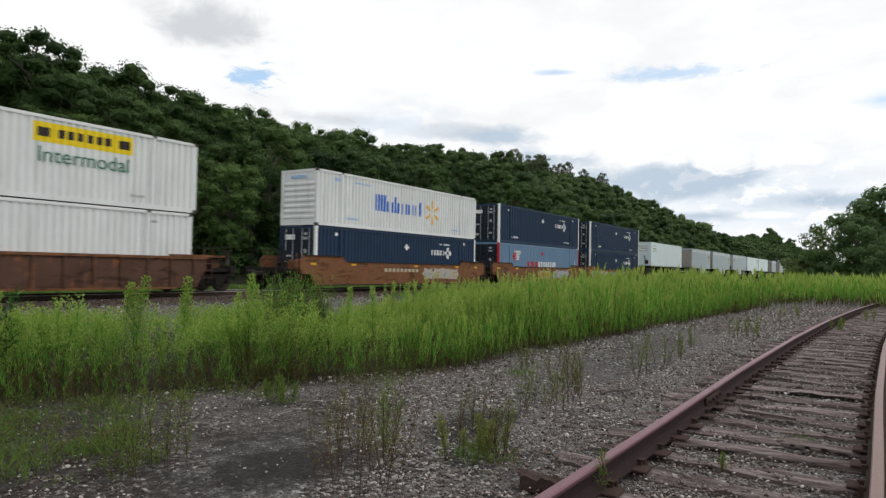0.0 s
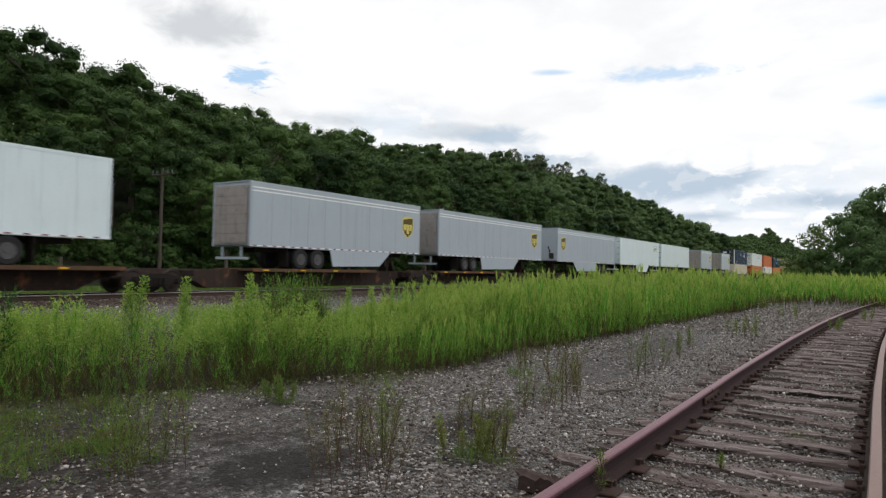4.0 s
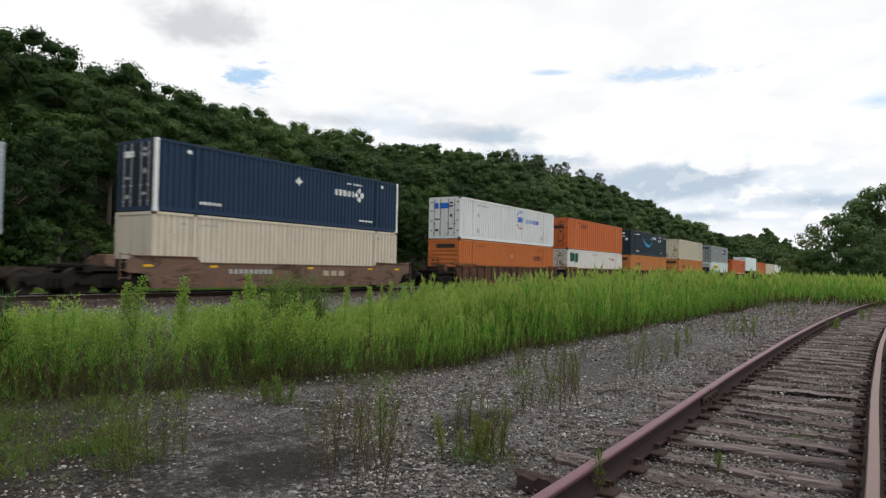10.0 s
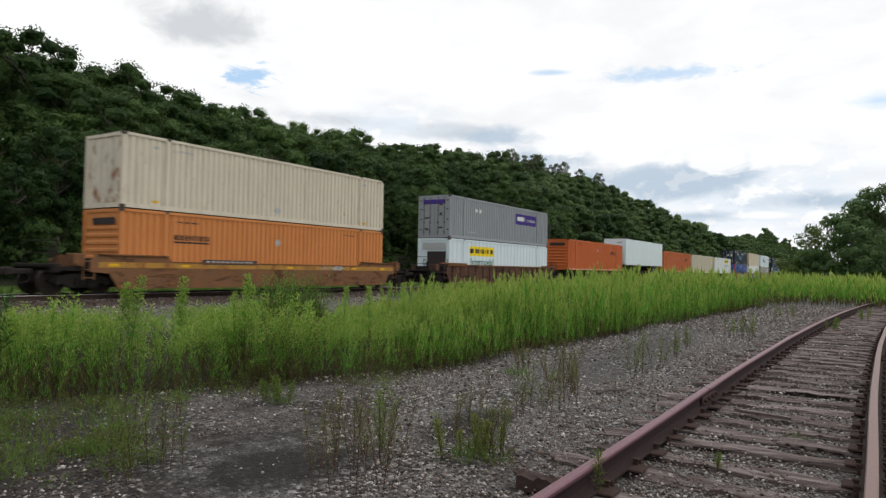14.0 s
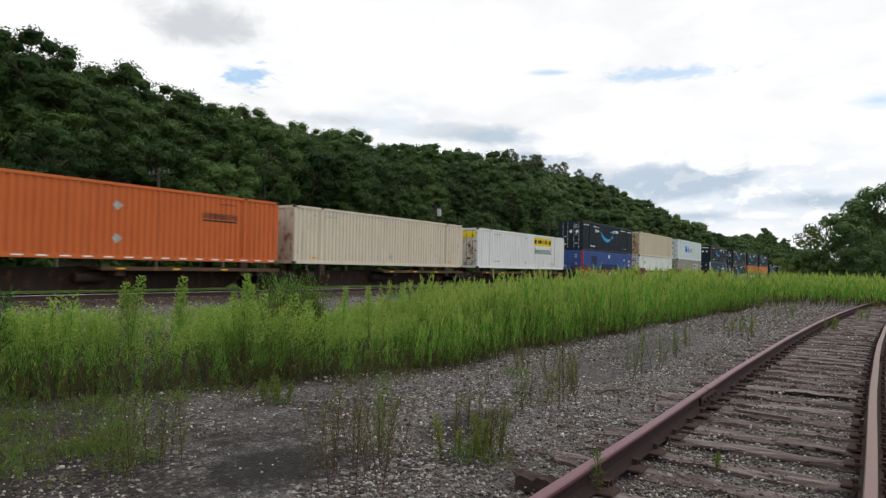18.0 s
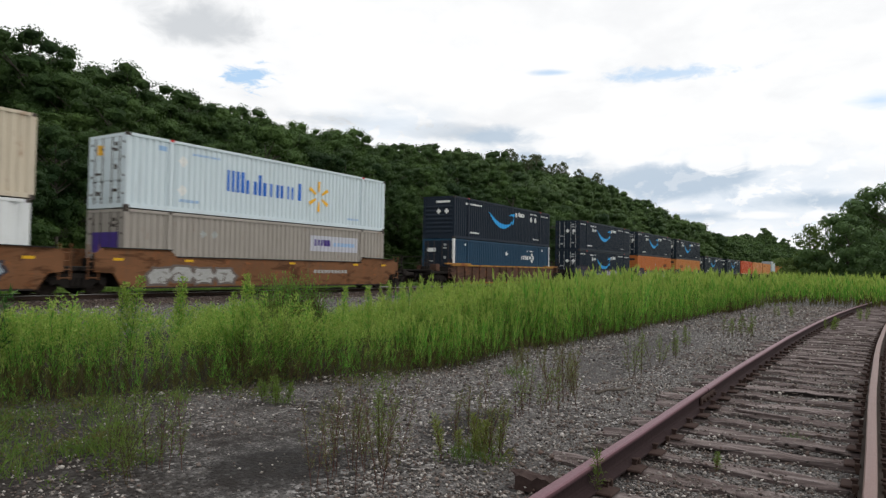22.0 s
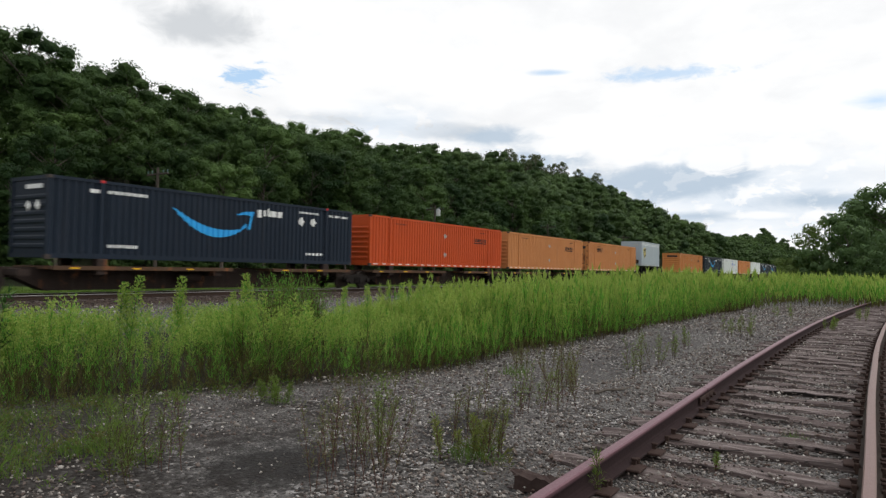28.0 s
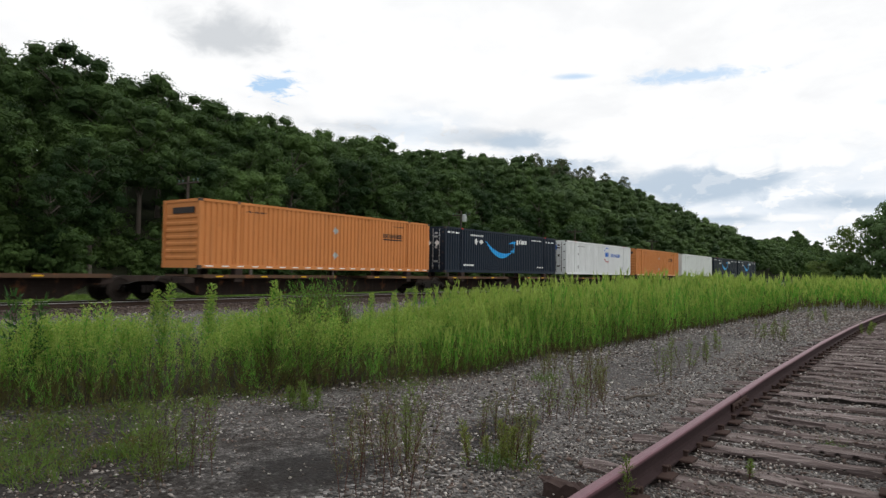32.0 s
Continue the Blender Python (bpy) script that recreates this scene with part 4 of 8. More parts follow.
def build_turf():
    tufts = [tuft(60 + i, 30, 0.20, 0.006, 0.16) for i in range(4)]
    groups = []
    for cx, cy, rx, ry, n in ((2.6, 6.0, 1.1, 0.6, 22), (2.05, 4.9, 0.35, 0.5, 14), (2.75, 4.75, 0.3, 0.2, 8), (2.72, 4.2, 0.2, 0.1, 2), (2.9, 5.3, 0.5, 0.3, 5), (4.9, 5.05, 0.12, 0.1, 6), (4.2, 6.25, 1.6, 0.3, 9), (4.3, 2.4, 0.22, 0.16, 8), (8.1, 3.9, 0.3, 0.2, 6), (9.5, -1.1, 4.0, 0.5, 120), (6.0, -0.75, 1.2, 0.25, 40), (6.7, 0.6, 0.15, 0.1, 2)):
        a, d = rng.uniform(0, 2 * np.pi, n), np.sqrt(rng.random(n))
        x, y = cx + np.cos(a) * d * rx, cy + np.sin(a) * d * ry
        groups.append(spread(tufts, np.stack([x, y, land(x, y)], -1), rng.uniform(0.45, 1.15, n), int(cx * 10), 0.15))
    # low leafy herbs among them, some withered
    herbs = []
    for i in range(6):
        r = np.random.default_rng(90 + i)
        count = 34
        a, d = r.uniform(0, 2 * np.pi, count), 0.10 * np.sqrt(r.random(count))
        base = np.stack([np.cos(a) * d, np.sin(a) * d, 0.10 * r.random(count)], -1)
        out = np.stack([np.cos(a), np.sin(a), r.uniform(0.2, 1.6, count)], -1)
        out /= np.linalg.norm(out, axis=1, keepdims=True)
        herbs.append((blades(base, out, 0.052 * r.uniform(0.5, 1.4, count), 0.011 * r.uniform(0.6, 1.3, count), r), np.where(r.random(count) < (0.25 if i < 4 else 0.9), 1, 0)))
    for cx, cy, rx, ry, n in ((2.35, 5.9, 0.8, 0.5, 60), (2.1, 5.0, 0.4, 0.5, 34), (3.0, 6.6, 1.2, 0.3, 46), (4.2, 6.3, 1.5, 0.4, 44), (2.75, 4.75, 0.35, 0.2, 22), (2.55, 4.2, 0.4, 0.2, 12), (5.2, 5.6, 0.6, 0.3, 16), (6.8, 5.1, 1.2, 0.3, 22), (4.35, 2.45, 0.3, 0.25, 10)):
        a, d = rng.uniform(0, 2 * np.pi, n), np.sqrt(rng.random(n))
        x, y = cx + np.cos(a) * d * rx, cy + np.sin(a) * d * ry
        groups.append(spread(herbs, np.stack([x, y, land(x, y)], -1), rng.uniform(0.5, 1.3, n), int(cx * 7) + n, 0.2))
    # the verge behind the main line
    n = 3600
    x, y = 12 + 110 * rng.random(n) ** 1.4, 29.5 + 9 * rng.random(n)
    big = [tuft(80 + i, 8, 0.30, 0.05, 0.25) for i in range(3)]
    groups.append(spread(big, np.stack([x, y, land(x, y)], -1), rng.uniform(0.5, 1.1, n), 77, 0.15))
    tagged(new("grass", quad_mesh("grass", np.concatenate([g[0] for g in groups]), [TURF, LOW_LEAF], np.concatenate([g[1] for g in groups]))), "rough green grass in tufts on gravel and verge", "grass", kind="stuff")


def sprig(seed, height, twigs, leaf, wide, lean=0.0):
    """A slender stem with many thin rising twigs, set all along with small narrow leaves."""
    r = np.random.default_rng(seed)
    quads, kind = [], []

    def strand(p, q, w0, w1):
        for turn in (0.0, math.pi / 2):
            s = np.array([math.cos(turn), math.sin(turn), 0])
            quads.append(np.stack([np.stack([p - s * w0, p + s * w0, q + s * w1]), np.stack([p - s * w0, q + s * w1, q - s * w1])]))
            kind.append(np.full(2, 2))
    way = np.array([lean + r.normal(0, 0.08), r.normal(0, 0.08), 1.0])
    top = way * height
    strand(np.zeros(3), top * 0.55, 0.0028, 0.002)
    strand(top * 0.55, top * 0.97, 0.002, 0.0008)
    for k in range(twigs):
        t = 0.12 + 0.83 * (k + r.random()) / twigs
        a = k * 2.4 + r.normal(0, 0.4)
        out = np.array([math.cos(a) * 0.42, math.sin(a) * 0.42, 1.0])
        foot = top * t
        tip = foot + out * height * (0.34 * (1 - t) + 0.05) * r.uniform(0.6, 1.2)
        strand(foot, tip, 0.0016, 0.0007)
        m = 9
        u = 0.1 + 0.95 * r.random(m)
        o = out * 0.8 + r.normal(0, 0.5, (m, 3))
        o /= np.linalg.norm(o, axis=1, keepdims=True)
        quads.append(blades(foot + (tip - foot) * u[:, None], o, leaf * r.uniform(0.5, 1.2, m), np.full(m, wide), r))
        kind.append(np.where(r.random(m) < 0.3, 1, 0))
    return np.concatenate(quads), np.concatenate(kind)


def lone_weed(x, y, seed, height, leaf, wide, mats, label, stems=1, gap=0.09):
    plant = root("weed_plant", label, "weed", "lone weeds on the gravel")
    plant.matrix_basis = pose(x, y, float(land(x, y)) - 0.01)
    r = random.Random(seed)
    for k in range(stems):
        h = height * r.uniform(0.6, 1.05)
        q, kind = sprig(seed * 31 + k, h, 17, leaf, wide, r.uniform(-0.12, 0.2))
        spot = pose(r.uniform(-gap, gap), r.uniform(-gap, gap), 0, r.uniform(-8, 8), r.uniform(-8, 8), r.uniform(0, 360))
        stalk = kind == 2
        stem = part("stem", quad_mesh("stem", q[stalk], [mats[2]]), None, plant, spot=spot)
        part("leaves", quad_mesh("leaves", q[~stalk], [mats[0], mats[1]], kind[~stalk]), None, stem)


def build_lone_weeds():
    soft, tips = foliage("soft_leaves", (0.065, 0.105, 0.020), (0.18, 0.265, 0.060)), foliage("soft_tips", (0.09, 0.13, 0.04), (0.22, 0.27, 0.10))
    green, red = (soft, tips, STALK), (soft, tips, RED_STALK)
    yellow = (foliage("yellow_leaves", (0.10, 0.12, 0.025), (0.24, 0.27, 0.07)), tips, RED_STALK)
    dull = (foliage("dull_leaves", (0.06, 0.085, 0.025), (0.15, 0.17, 0.06)), foliage("dull_tops", (0.12, 0.13, 0.05), (0.24, 0.23, 0.11)), RED_STALK)
    shady = (foliage("shady_leaves", (0.016, 0.042, 0.014), (0.05, 0.115, 0.035)), foliage("shady_tops", (0.05, 0.10, 0.03), (0.12, 0.20, 0.06)), STALK)
    fine, bushy, dry = "slender green weed growing from gravel", "bushy green weed with reddish stems", "sparse dull weed with thin dry stems"
    for i, (x, y, h, mats, label, stems, leaf, wide, gap) in enumerate((
            (2.55, 4.02, 0.52, green, bushy, 4, 0.10, 0.012, 0.08), (2.80, 3.98, 0.48, red, bushy, 3, 0.08, 0.010, 0.08),
            (3.24, 2.71, 0.62, dull, dry, 7, 0.07, 0.008, 0.18), (3.77, 2.89, 0.60, green, bushy, 4, 0.09, 0.010, 0.07), (3.55, 3.07, 0.55, dull, dry, 4, 0.07, 0.008, 0.12),
            (4.26, 2.52, 0.30, yellow, bushy, 3, 0.09, 0.014, 0.12), (4.47, 2.31, 0.34, yellow, bushy, 3, 0.09, 0.014, 0.10), (4.41, 2.44, 0.42, dull, bushy, 3, 0.08, 0.010, 0.10),
            (4.68, 2.70, 0.55, dull, dry, 4, 0.07, 0.008, 0.16),
            (8.47, 3.90, 0.45, dull, dry, 5, 0.09, 0.010, 0.18), (4.15, 1.45, 0.34, green, fine, -1, 0.09, 0.014, 0.01),
            (8.79, 2.63, 0.55, green, fine, 3, 0.08, 0.009, 0.12), (10.18, 2.69, 0.50, green, fine, 2, 0.08, 0.009, 0.08), (11.05, 2.59, 0.52, green, fine, 2, 0.08, 0.009, 0.06),
            (15.84, 2.40, 0.55, green, fine, 4, 0.10, 0.010, 0.25), (16.46, 2.55, 0.50, green, fine, 4, 0.10, 0.010, 0.25),
            (6.07, 2.68, 0.50, red, dry, 3, 0.07, 0.008, 0.12), (6.61, 2.63, 0.62, dull, dry, 5, 0.08, 0.009, 0.14), (5.77, 2.84, 0.42, red, dry, 2, 0.06, 0.008, 0.08),
            (7.19, 2.93, 0.62, dull, dry, 5, 0.08, 0.009, 0.16), (12.87, 2.84, 0.4, green, fine, 2, 0.08, 0.010, 0.08),
            (26.87, 3.31, 0.8, green, fine, 3, 0.14, 0.02, 0.15), (23.18, 2.27, 0.5, green, fine, 3, 0.12, 0.014, 0.3), (19.87, 0.85, 0.35, green, fine, 3, 0.12, 0.016, 0.15), (24.60, 0.28, 0.45, green, fine, 3, 0.12, 0.016, 0.15),
            (4.87, 5.11, 0.25, green, bushy, 5, 0.10, 0.016, 0.08), (5.20, 0.95, 0.18, red, fine, 0, 0.06, 0.008, 0.04), (5.44, 5.68, 0.9, green, bushy, 4, 0.12, 0.014, 0.15), (3.20, 7.30, 1.06, shady, bushy, 0, 0.24, 0.050, 0.06))):
        lone_weed(x, y, 300 + i, h * 1.12, leaf * 0.60, wide * 0.42, mats, label, stems + 2, gap * 1.3)


# ---------------------------------------------------------------- trees
def tree_faces(seed, height, radius, leaves, leaf, low=0.28, lobes=16, core=0.62, flat=0.78):
    """Trunk with limbs (a Form) and a crown of small leaf clumps in uneven lobes."""
    r = np.random.default_rng(seed)
    wood = Form()
    lean = r.normal(0, 0.03, 2)
    stem = [np.array([lean[0] * z * z * height, lean[1] * z * z * height, z * height]) for z in (0, 0.12, 0.3, 0.5, 0.7, 0.88)]
    width = np.array([1.35, 1.0, 0.8, 0.58, 0.35, 0.12]) * height * 0.016
    for p, q, a, b in zip(stem, stem[1:], width, width[1:]):
        wood.tube(p, q, a, b, 7, ends=False)
    centres, radii = [], []
    for k in range(lobes):
        z = low + (0.93 - low) * ((k + r.random()) / lobes)
        profile = math.sin(math.pi * min(1.0, 0.16 + 0.84 * (1 - (z - low) / (1.0 - low)) ** 0.75)) ** 0.6
        a = k * 2.4 + r.normal(0, 0.4)
        d = radius * profile * r.uniform(0.35, 0.85)
        c = np.array([math.cos(a) * d, math.sin(a) * d, z * height])
        centres.append(c)
        radii.append(radius * r.uniform(0.30, 0.50) * min(1.0, 4.1 / math.sqrt(lobes)))
        root_z = max(0.12, z - 0.16) * height
        if lobes > 40 and k % 2:
            continue
        wood.tube((lean[0] * height * (root_z / height) ** 2, lean[1] * height * (root_z / height) ** 2, root_z), tuple(c * 0.92 + np.array([0, 0, root_z * 0.08])), height * 0.006, height * 0.002, 5, ends=False)
    centres.append(np.array([lean[0] * height, lean[1] * height, height * 0.93]))
    radii.append(radius * 0.34)
    centres, radii = np.array(centres), np.array(radii)
    pick = r.choice(len(radii), leaves, p=radii ** 2 / np.sum(radii ** 2))
    way = r.normal(size=(leaves, 3))
    way[:, 2] = way[:, 2] * 0.8 + 0.25
    way /= np.linalg.norm(way, axis=1, keepdims=True)
    reach = radii[pick] * np.where(r.random(leaves) < 0.9, r.uniform(0.82, 1.22 if lobes > 40 else 1.06, leaves), r.uniform(0.4, 0.9, leaves))
    at = centres[pick] + way * reach[:, None] * np.array([1, 1, flat])
    face = way + r.normal(0, 0.42 if lobes > 40 else 0.24, (leaves, 3)) + np.array([0, 0, 0.1 + 1.6 * (0.78 - flat)])
    face /= np.linalg.norm(face, axis=1, keepdims=True)
    u = np.cross(face, r.normal(size=(leaves, 3)))
    u /= np.linalg.norm(u, axis=1, keepdims=True)
    w = np.cross(face, u)
    s = leaf * r.uniform(0.6, 1.35, leaves)
    lu, lw = u * (s * 0.5)[:, None], w * (s * r.uniform(0.40, 0.55, leaves))[:, None]
    quads = np.stack([at + lu * 1.15, at - lu * 0.7 + lw, at - lu * 0.7 - lw], 1)
    if core:
        t = (1 + 5 ** 0.5) / 2
        ico = np.array([(-1, t, 0), (1, t, 0), (-1, -t, 0), (1, -t, 0), (0, -1, t), (0, 1, t), (0, -1, -t), (0, 1, -t), (t, 0, -1), (t, 0, 1), (-t, 0, -1), (-t, 0, 1)]) / math.sqrt(1 + t * t)
        tri = np.array([(0, 11, 5), (0, 5, 1), (0, 1, 7), (0, 7, 10), (0, 10, 11), (1, 5, 9), (5, 11, 4), (11, 10, 2), (10, 7, 6), (7, 1, 8), (3, 9, 4), (3, 4, 2), (3, 2, 6), (3, 6, 8), (3, 8, 9), (4, 9, 5), (2, 4, 11), (6, 2, 10), (8, 6, 7), (9, 8, 1)])
        ball = ico[tri]
        hearts = []
        for c, d in zip(centres, radii):
            wave_a, wave_b = r.normal(0, 2.6, (2, 3))
            dent = 0.92 + 0.14 * np.sin(ball @ wave_a + r.uniform(0, 6)) + 0.10 * np.sin(ball @ (wave_b * 1.8))
            hearts.append(ball * (d * core * dent)[..., None] * np.array([1, 1, flat]) + c)
        quads = np.concatenate([quads] + hearts)
    return wood, quads


def build_forest():
    kinds = []
    for i in range(14):
        if i < 6:        # trees of the front rows, leafy to the ground
            wood, quads = tree_faces(500 + i, 12.0 + 0.5 * i, 3.8 + 0.18 * (i % 4), 5600, 0.235, low=0.30, lobes=52, core=0.80, flat=0.74)
        else:            # trees in the mass of the woods, with crowns high up
            wood, quads = tree_faces(500 + i, 12.5 + 0.4 * (i - 6), 4.1 + 0.2 * (i % 4), 5000, 0.235, low=0.44, lobes=46, core=0.80, flat=0.72)
        tree = root("tree", "broadleaf tree with dense dark green summer crown", "tree", "trees on the wooded hill")
        part("trunk", wood, BARK, tree)
        part("crown", quad_mesh("crown", quads, [LEAVES]), None, tree)
        kinds.append(tree)
    r = random.Random(12)
    used = set()
    lumps, far_lumps = [], []
    small = [tree_faces(600 + i, 12.2 + 0.5 * i, 4.2, 440, 0.52, low=0.42, lobes=15, core=0.86)[1] for i in range(6)]
    coarse = [tree_faces(620 + i, 13.0, 5.6, 340, 1.5, low=0.35, lobes=10)[1] for i in range(5)]
    for row in range(12):
        y0 = 46.5 + row * 5.9
        x = 8 + r.uniform(0, 5)
        while x < 395:
            px, py = x + r.uniform(-1.8, 1.8), y0 + r.uniform(-1.9, 1.9) + (3.0 if row == 0 and r.random() < 0.4 else 0.0)
            sight = math.degrees(math.atan2(py, px))
            if sight < 70:
                k = r.randrange(6) if row < 2 else r.randrange(6, 14)
                size = r.choice((r.uniform(0.68, 0.85), r.uniform(0.85, 1.0), r.uniform(0.95, 1.12))) * (0.72 if row == 0 else 0.86 if row < 3 and px < 46 else 1.0)
                m = Matrix.Translation((px, py, float(land(px, py)) - 0.2)) @ Matrix.Rotation(r.uniform(0, 6.28), 4, "Z")
                if px < 125 and len(used) < 270:
                    tree = kinds[k] if k not in used else None
                    if tree is None:
                        tree = copy_thing(kinds[k], m)
                        used.add((k, px))
                    else:
                        used.add(k)
                    tree.matrix_basis = m @ Matrix.Diagonal((size, size, size, 1))
                else:
                    q = small[r.randrange(6)] * size
                    a = r.uniform(0, 6.28)
                    c, s = math.cos(a), math.sin(a)
                    lumps.append(np.stack([q[..., 0] * c - q[..., 1] * s + px, q[..., 0] * s + q[..., 1] * c + py, q[..., 2] + float(land(px, py)) - 0.2], -1))
            x += r.uniform(4.8, 6.6) if x < 140 else r.uniform(6.4, 9.6)
    # the woods go on past the near end of the hill
    far_r, r = r, random.Random(31)
    for row in range(12):
        y0 = 46.5 + row * 5.9
        for k in range(3):
            px, py = y0 / math.tan(radians(70.5 + 3.4 * k)) + r.uniform(-1, 1), y0 + r.uniform(-1.5, 1.5)
            size = r.uniform(0.82, 1.08) * (0.72 if row == 0 else 1.0)
            tree = copy_thing(kinds[r.randrange(6) if row < 2 else r.randrange(6, 14)], Matrix())
            tree.matrix_basis = Matrix.Translation((px, py, float(land(px, py)) - 0.2)) @ Matrix.Rotation(r.uniform(0, 6.28), 4, "Z") @ Matrix.Diagonal((size, size, size, 1))
    r = far_r
    for row in range(7):
        x = 390.0
        while x < 1500:
            px, py = x + r.uniform(-4, 4), 44 + row * 11 + r.uniform(-4, 4)
            q = coarse[r.randrange(5)] * r.uniform(0.8, 1.15)
            lumps.append(q + np.array([px, py, float(land(px, py)) - 0.3]))
            x += r.uniform(9, 14) * (1 if x < 700 else 1.7)
    # woods that close the valley at the far end
    for k in range(150):
        px, py = r.uniform(900, 1600), r.uniform(-260, 60)
        if abs(py - TRACK_Y) > 14:
            far_lumps.append(coarse[r.randrange(5)] * r.uniform(1.0, 1.5) + np.array([px, py, 0]))
    tagged(new("far_woods", quad_mesh("far_woods", np.concatenate(lumps + far_lumps), [LEAVES_FAR])), "dense green woods on the long hillside", "woods", kind="stuff")
    # a stand of thin grey-green trees on the crest
    thin = None
    for k in range(16):
        px, py = 196 + 4.6 * k + r.uniform(-2, 2), r.uniform(92, 105)
        m = Matrix.Translation((px, py, float(land(px, py)) - 0.2)) @ Matrix.Rotation(r.uniform(0, 6.28), 4, "Z")
        if k % 4 == 0:
            wood, quads = tree_faces(660 + k, 15.5, 2.7, 2600, 0.32, low=0.30, lobes=26, core=0.0)
            thin = root("tree", "thin grey-green tree with feathery upright twigs", "tree", "grey trees on the crest")
            part("trunk", wood, BARK, thin)
            part("crown", quad_mesh("crown", quads, [LEAVES_GREY]), None, thin)
            tree = thin
        else:
            tree = copy_thing(thin, m)
        size = r.uniform(0.85, 1.12)
        tree.matrix_basis = m @ Matrix.Diagonal((size * 0.9, size * 0.9, size * 1.08, 1))
    # low growth at the edge of the woods
    shrubs = [tree_faces(640 + i, 3.2, 1.9, 420, 0.26, low=0.06, lobes=9)[1] for i in range(4)]
    lumps = []
    for k in range(190):
        px, py = 8 + 150 * r.random() ** 1.4, r.uniform(46.0, 55.0)
        q = shrubs[r.randrange(4)] * r.uniform(0.6, 1.3)
        lumps.append(q + np.array([px, py, float(land(px, py)) - 0.1]))
    for k in range(56):
        px, py = 16 + 2.4 * k + r.uniform(-1, 1), r.uniform(109, 119)
        lumps.append(shrubs[r.randrange(4)] * r.uniform(1.7, 2.3) + np.array([px, py, float(land(px, py)) - 0.3]))
    tagged(new("undergrowth", quad_mesh("undergrowth", np.concatenate(lumps), [LEAVES])), "tangled green undergrowth at the edge of the woods", "shrubs", kind="stuff")


def single_tree(x, y, seed, height, radius, leaves, leaf, mat, label, low=0.2, lobes=18):
    wood, quads = tree_faces(seed, height, radius, leaves, leaf, low, lobes, 0.6 if mat is not LEAVES_PALE else 0.0)
    tree = root("tree", label, "tree", "trees beside the siding")
    part("trunk", wood, BARK, tree)
    part("crown", quad_mesh("crown", quads, [mat]), None, tree)
    tree.matrix_basis = pose(x, y, float(land(x, y)) - 0.15)


def build_right_trees():
    dense, thin = "broad dark green tree beside the old siding", "young tree with thin pale foliage and gaps"
    single_tree(100, -2.2, 700, 12.9, 5.6, 8200, 0.40, LEAVES_MILD, dense, 0.1, 28)
    single_tree(108, -9.5, 701, 18.4, 6.0, 5000, 0.55, LEAVES_MILD, dense, 0.1, 22)
    single_tree(92, -8.5, 702, 13.2, 4.6, 4200, 0.48, LEAVES_MILD, dense, 0.08, 20)
    single_tree(97, 6.5, 703, 8.2, 2.4, 1300, 0.26, LEAVES_PALE, thin, 0.16, 14)
    single_tree(101, 5.0, 704, 9.0, 2.4, 1700, 0.27, LEAVES_PALE, thin, 0.22, 13)
    single_tree(93, 2.2, 705, 8.8, 2.9, 4200, 0.30, LEAVES_MILD, dense, 0.06, 20)
    single_tree(118, 1.5, 706, 11.5, 4.6, 3000, 0.5, LEAVES_MILD, dense, 0.08, 18)
    bushy = "bushy green sapling beside the old siding"
    for k, (x, y, h, w) in enumerate(((84, -3.0, 6.0, 2.6), (95, 5.6, 4.6, 2.3), (96, 8.2, 3.6, 2.0), (104, 9.4, 2.8, 2.0), (90, 0.4, 5.0, 2.4))):
        single_tree(x, y, 710 + k, h, w, 2200, 0.30, LEAVES_PALE if x > 95.5 else LEAVES_MILD, bushy, 0.03, 15)


def build_poles():
    pole_wood = paint("pole_wood", (0.060, 0.050, 0.043), 0.9, 0.4)
    grey = plain("transformer_grey", (0.42, 0.44, 0.45), 0.5)
    glass = plain("insulator_glass", (0.10, 0.16, 0.15), 0.25)
    for i, (x, top, can) in enumerate(((27.2, 8.0, False), (61.0, 8.5, True), (91.5, 8.5, False), (127.6, 8.7, False))):
        pole = root("utility_pole", "weathered wooden utility pole with crossarm" + (" and grey transformer" if can else ""), "utility pole", "poles along the line")
        pole.matrix_basis = pose(x, 40.0, float(land(x, 40.0)) - 0.05)
        part("shaft", Form().tube((0, 0, 0), (0.02, 0.03, top), 0.13, 0.085, 12), pole_wood, pole)
        part("crossarm", Form().soft_box(-0.06, 0.06, -1.15, 1.15, top - 0.5, top - 0.38, 0.015).tube((0, -0.7, top - 0.45), (0, 0, top - 1.1), 0.02).tube((0, 0.7, top - 0.45), (0, 0, top - 1.1), 0.02), pole_wood, pole)
        for y in (-1.05, -0.6, 0.6, 1.05):
            part("insulator", Form().tube((0, y, top - 0.38), (0, y, top - 0.26), 0.03, 0.03, 8).tube((0, y, top - 0.26), (0, y, top - 0.18), 0.055, 0.03, 8), glass, pole)
        if can:
            part("transformer", Form().tube((0, -0.42, top - 1.15), (0, -0.42, top - 0.45), 0.24, 0.24, 14).tube((0, -0.42, top - 0.45), (0, -0.42, top - 0.38), 0.25, 0.18, 14), grey, pole)


build_siding()
build_main_line()
build_forest()
build_right_trees()
build_poles()
build_weeds()
build_turf()
build_lone_weeds()
build_gravel()

# ---------------------------------------------------------------- the train
SPEED, BOX_L, BOX_W, BOX_H = 21.78, 16.15, 2.59, 2.90
MOVING = []          # (thing, place along the train at 13 s, height over the rail)
WHEELS = []          # (wheelset, which axle)

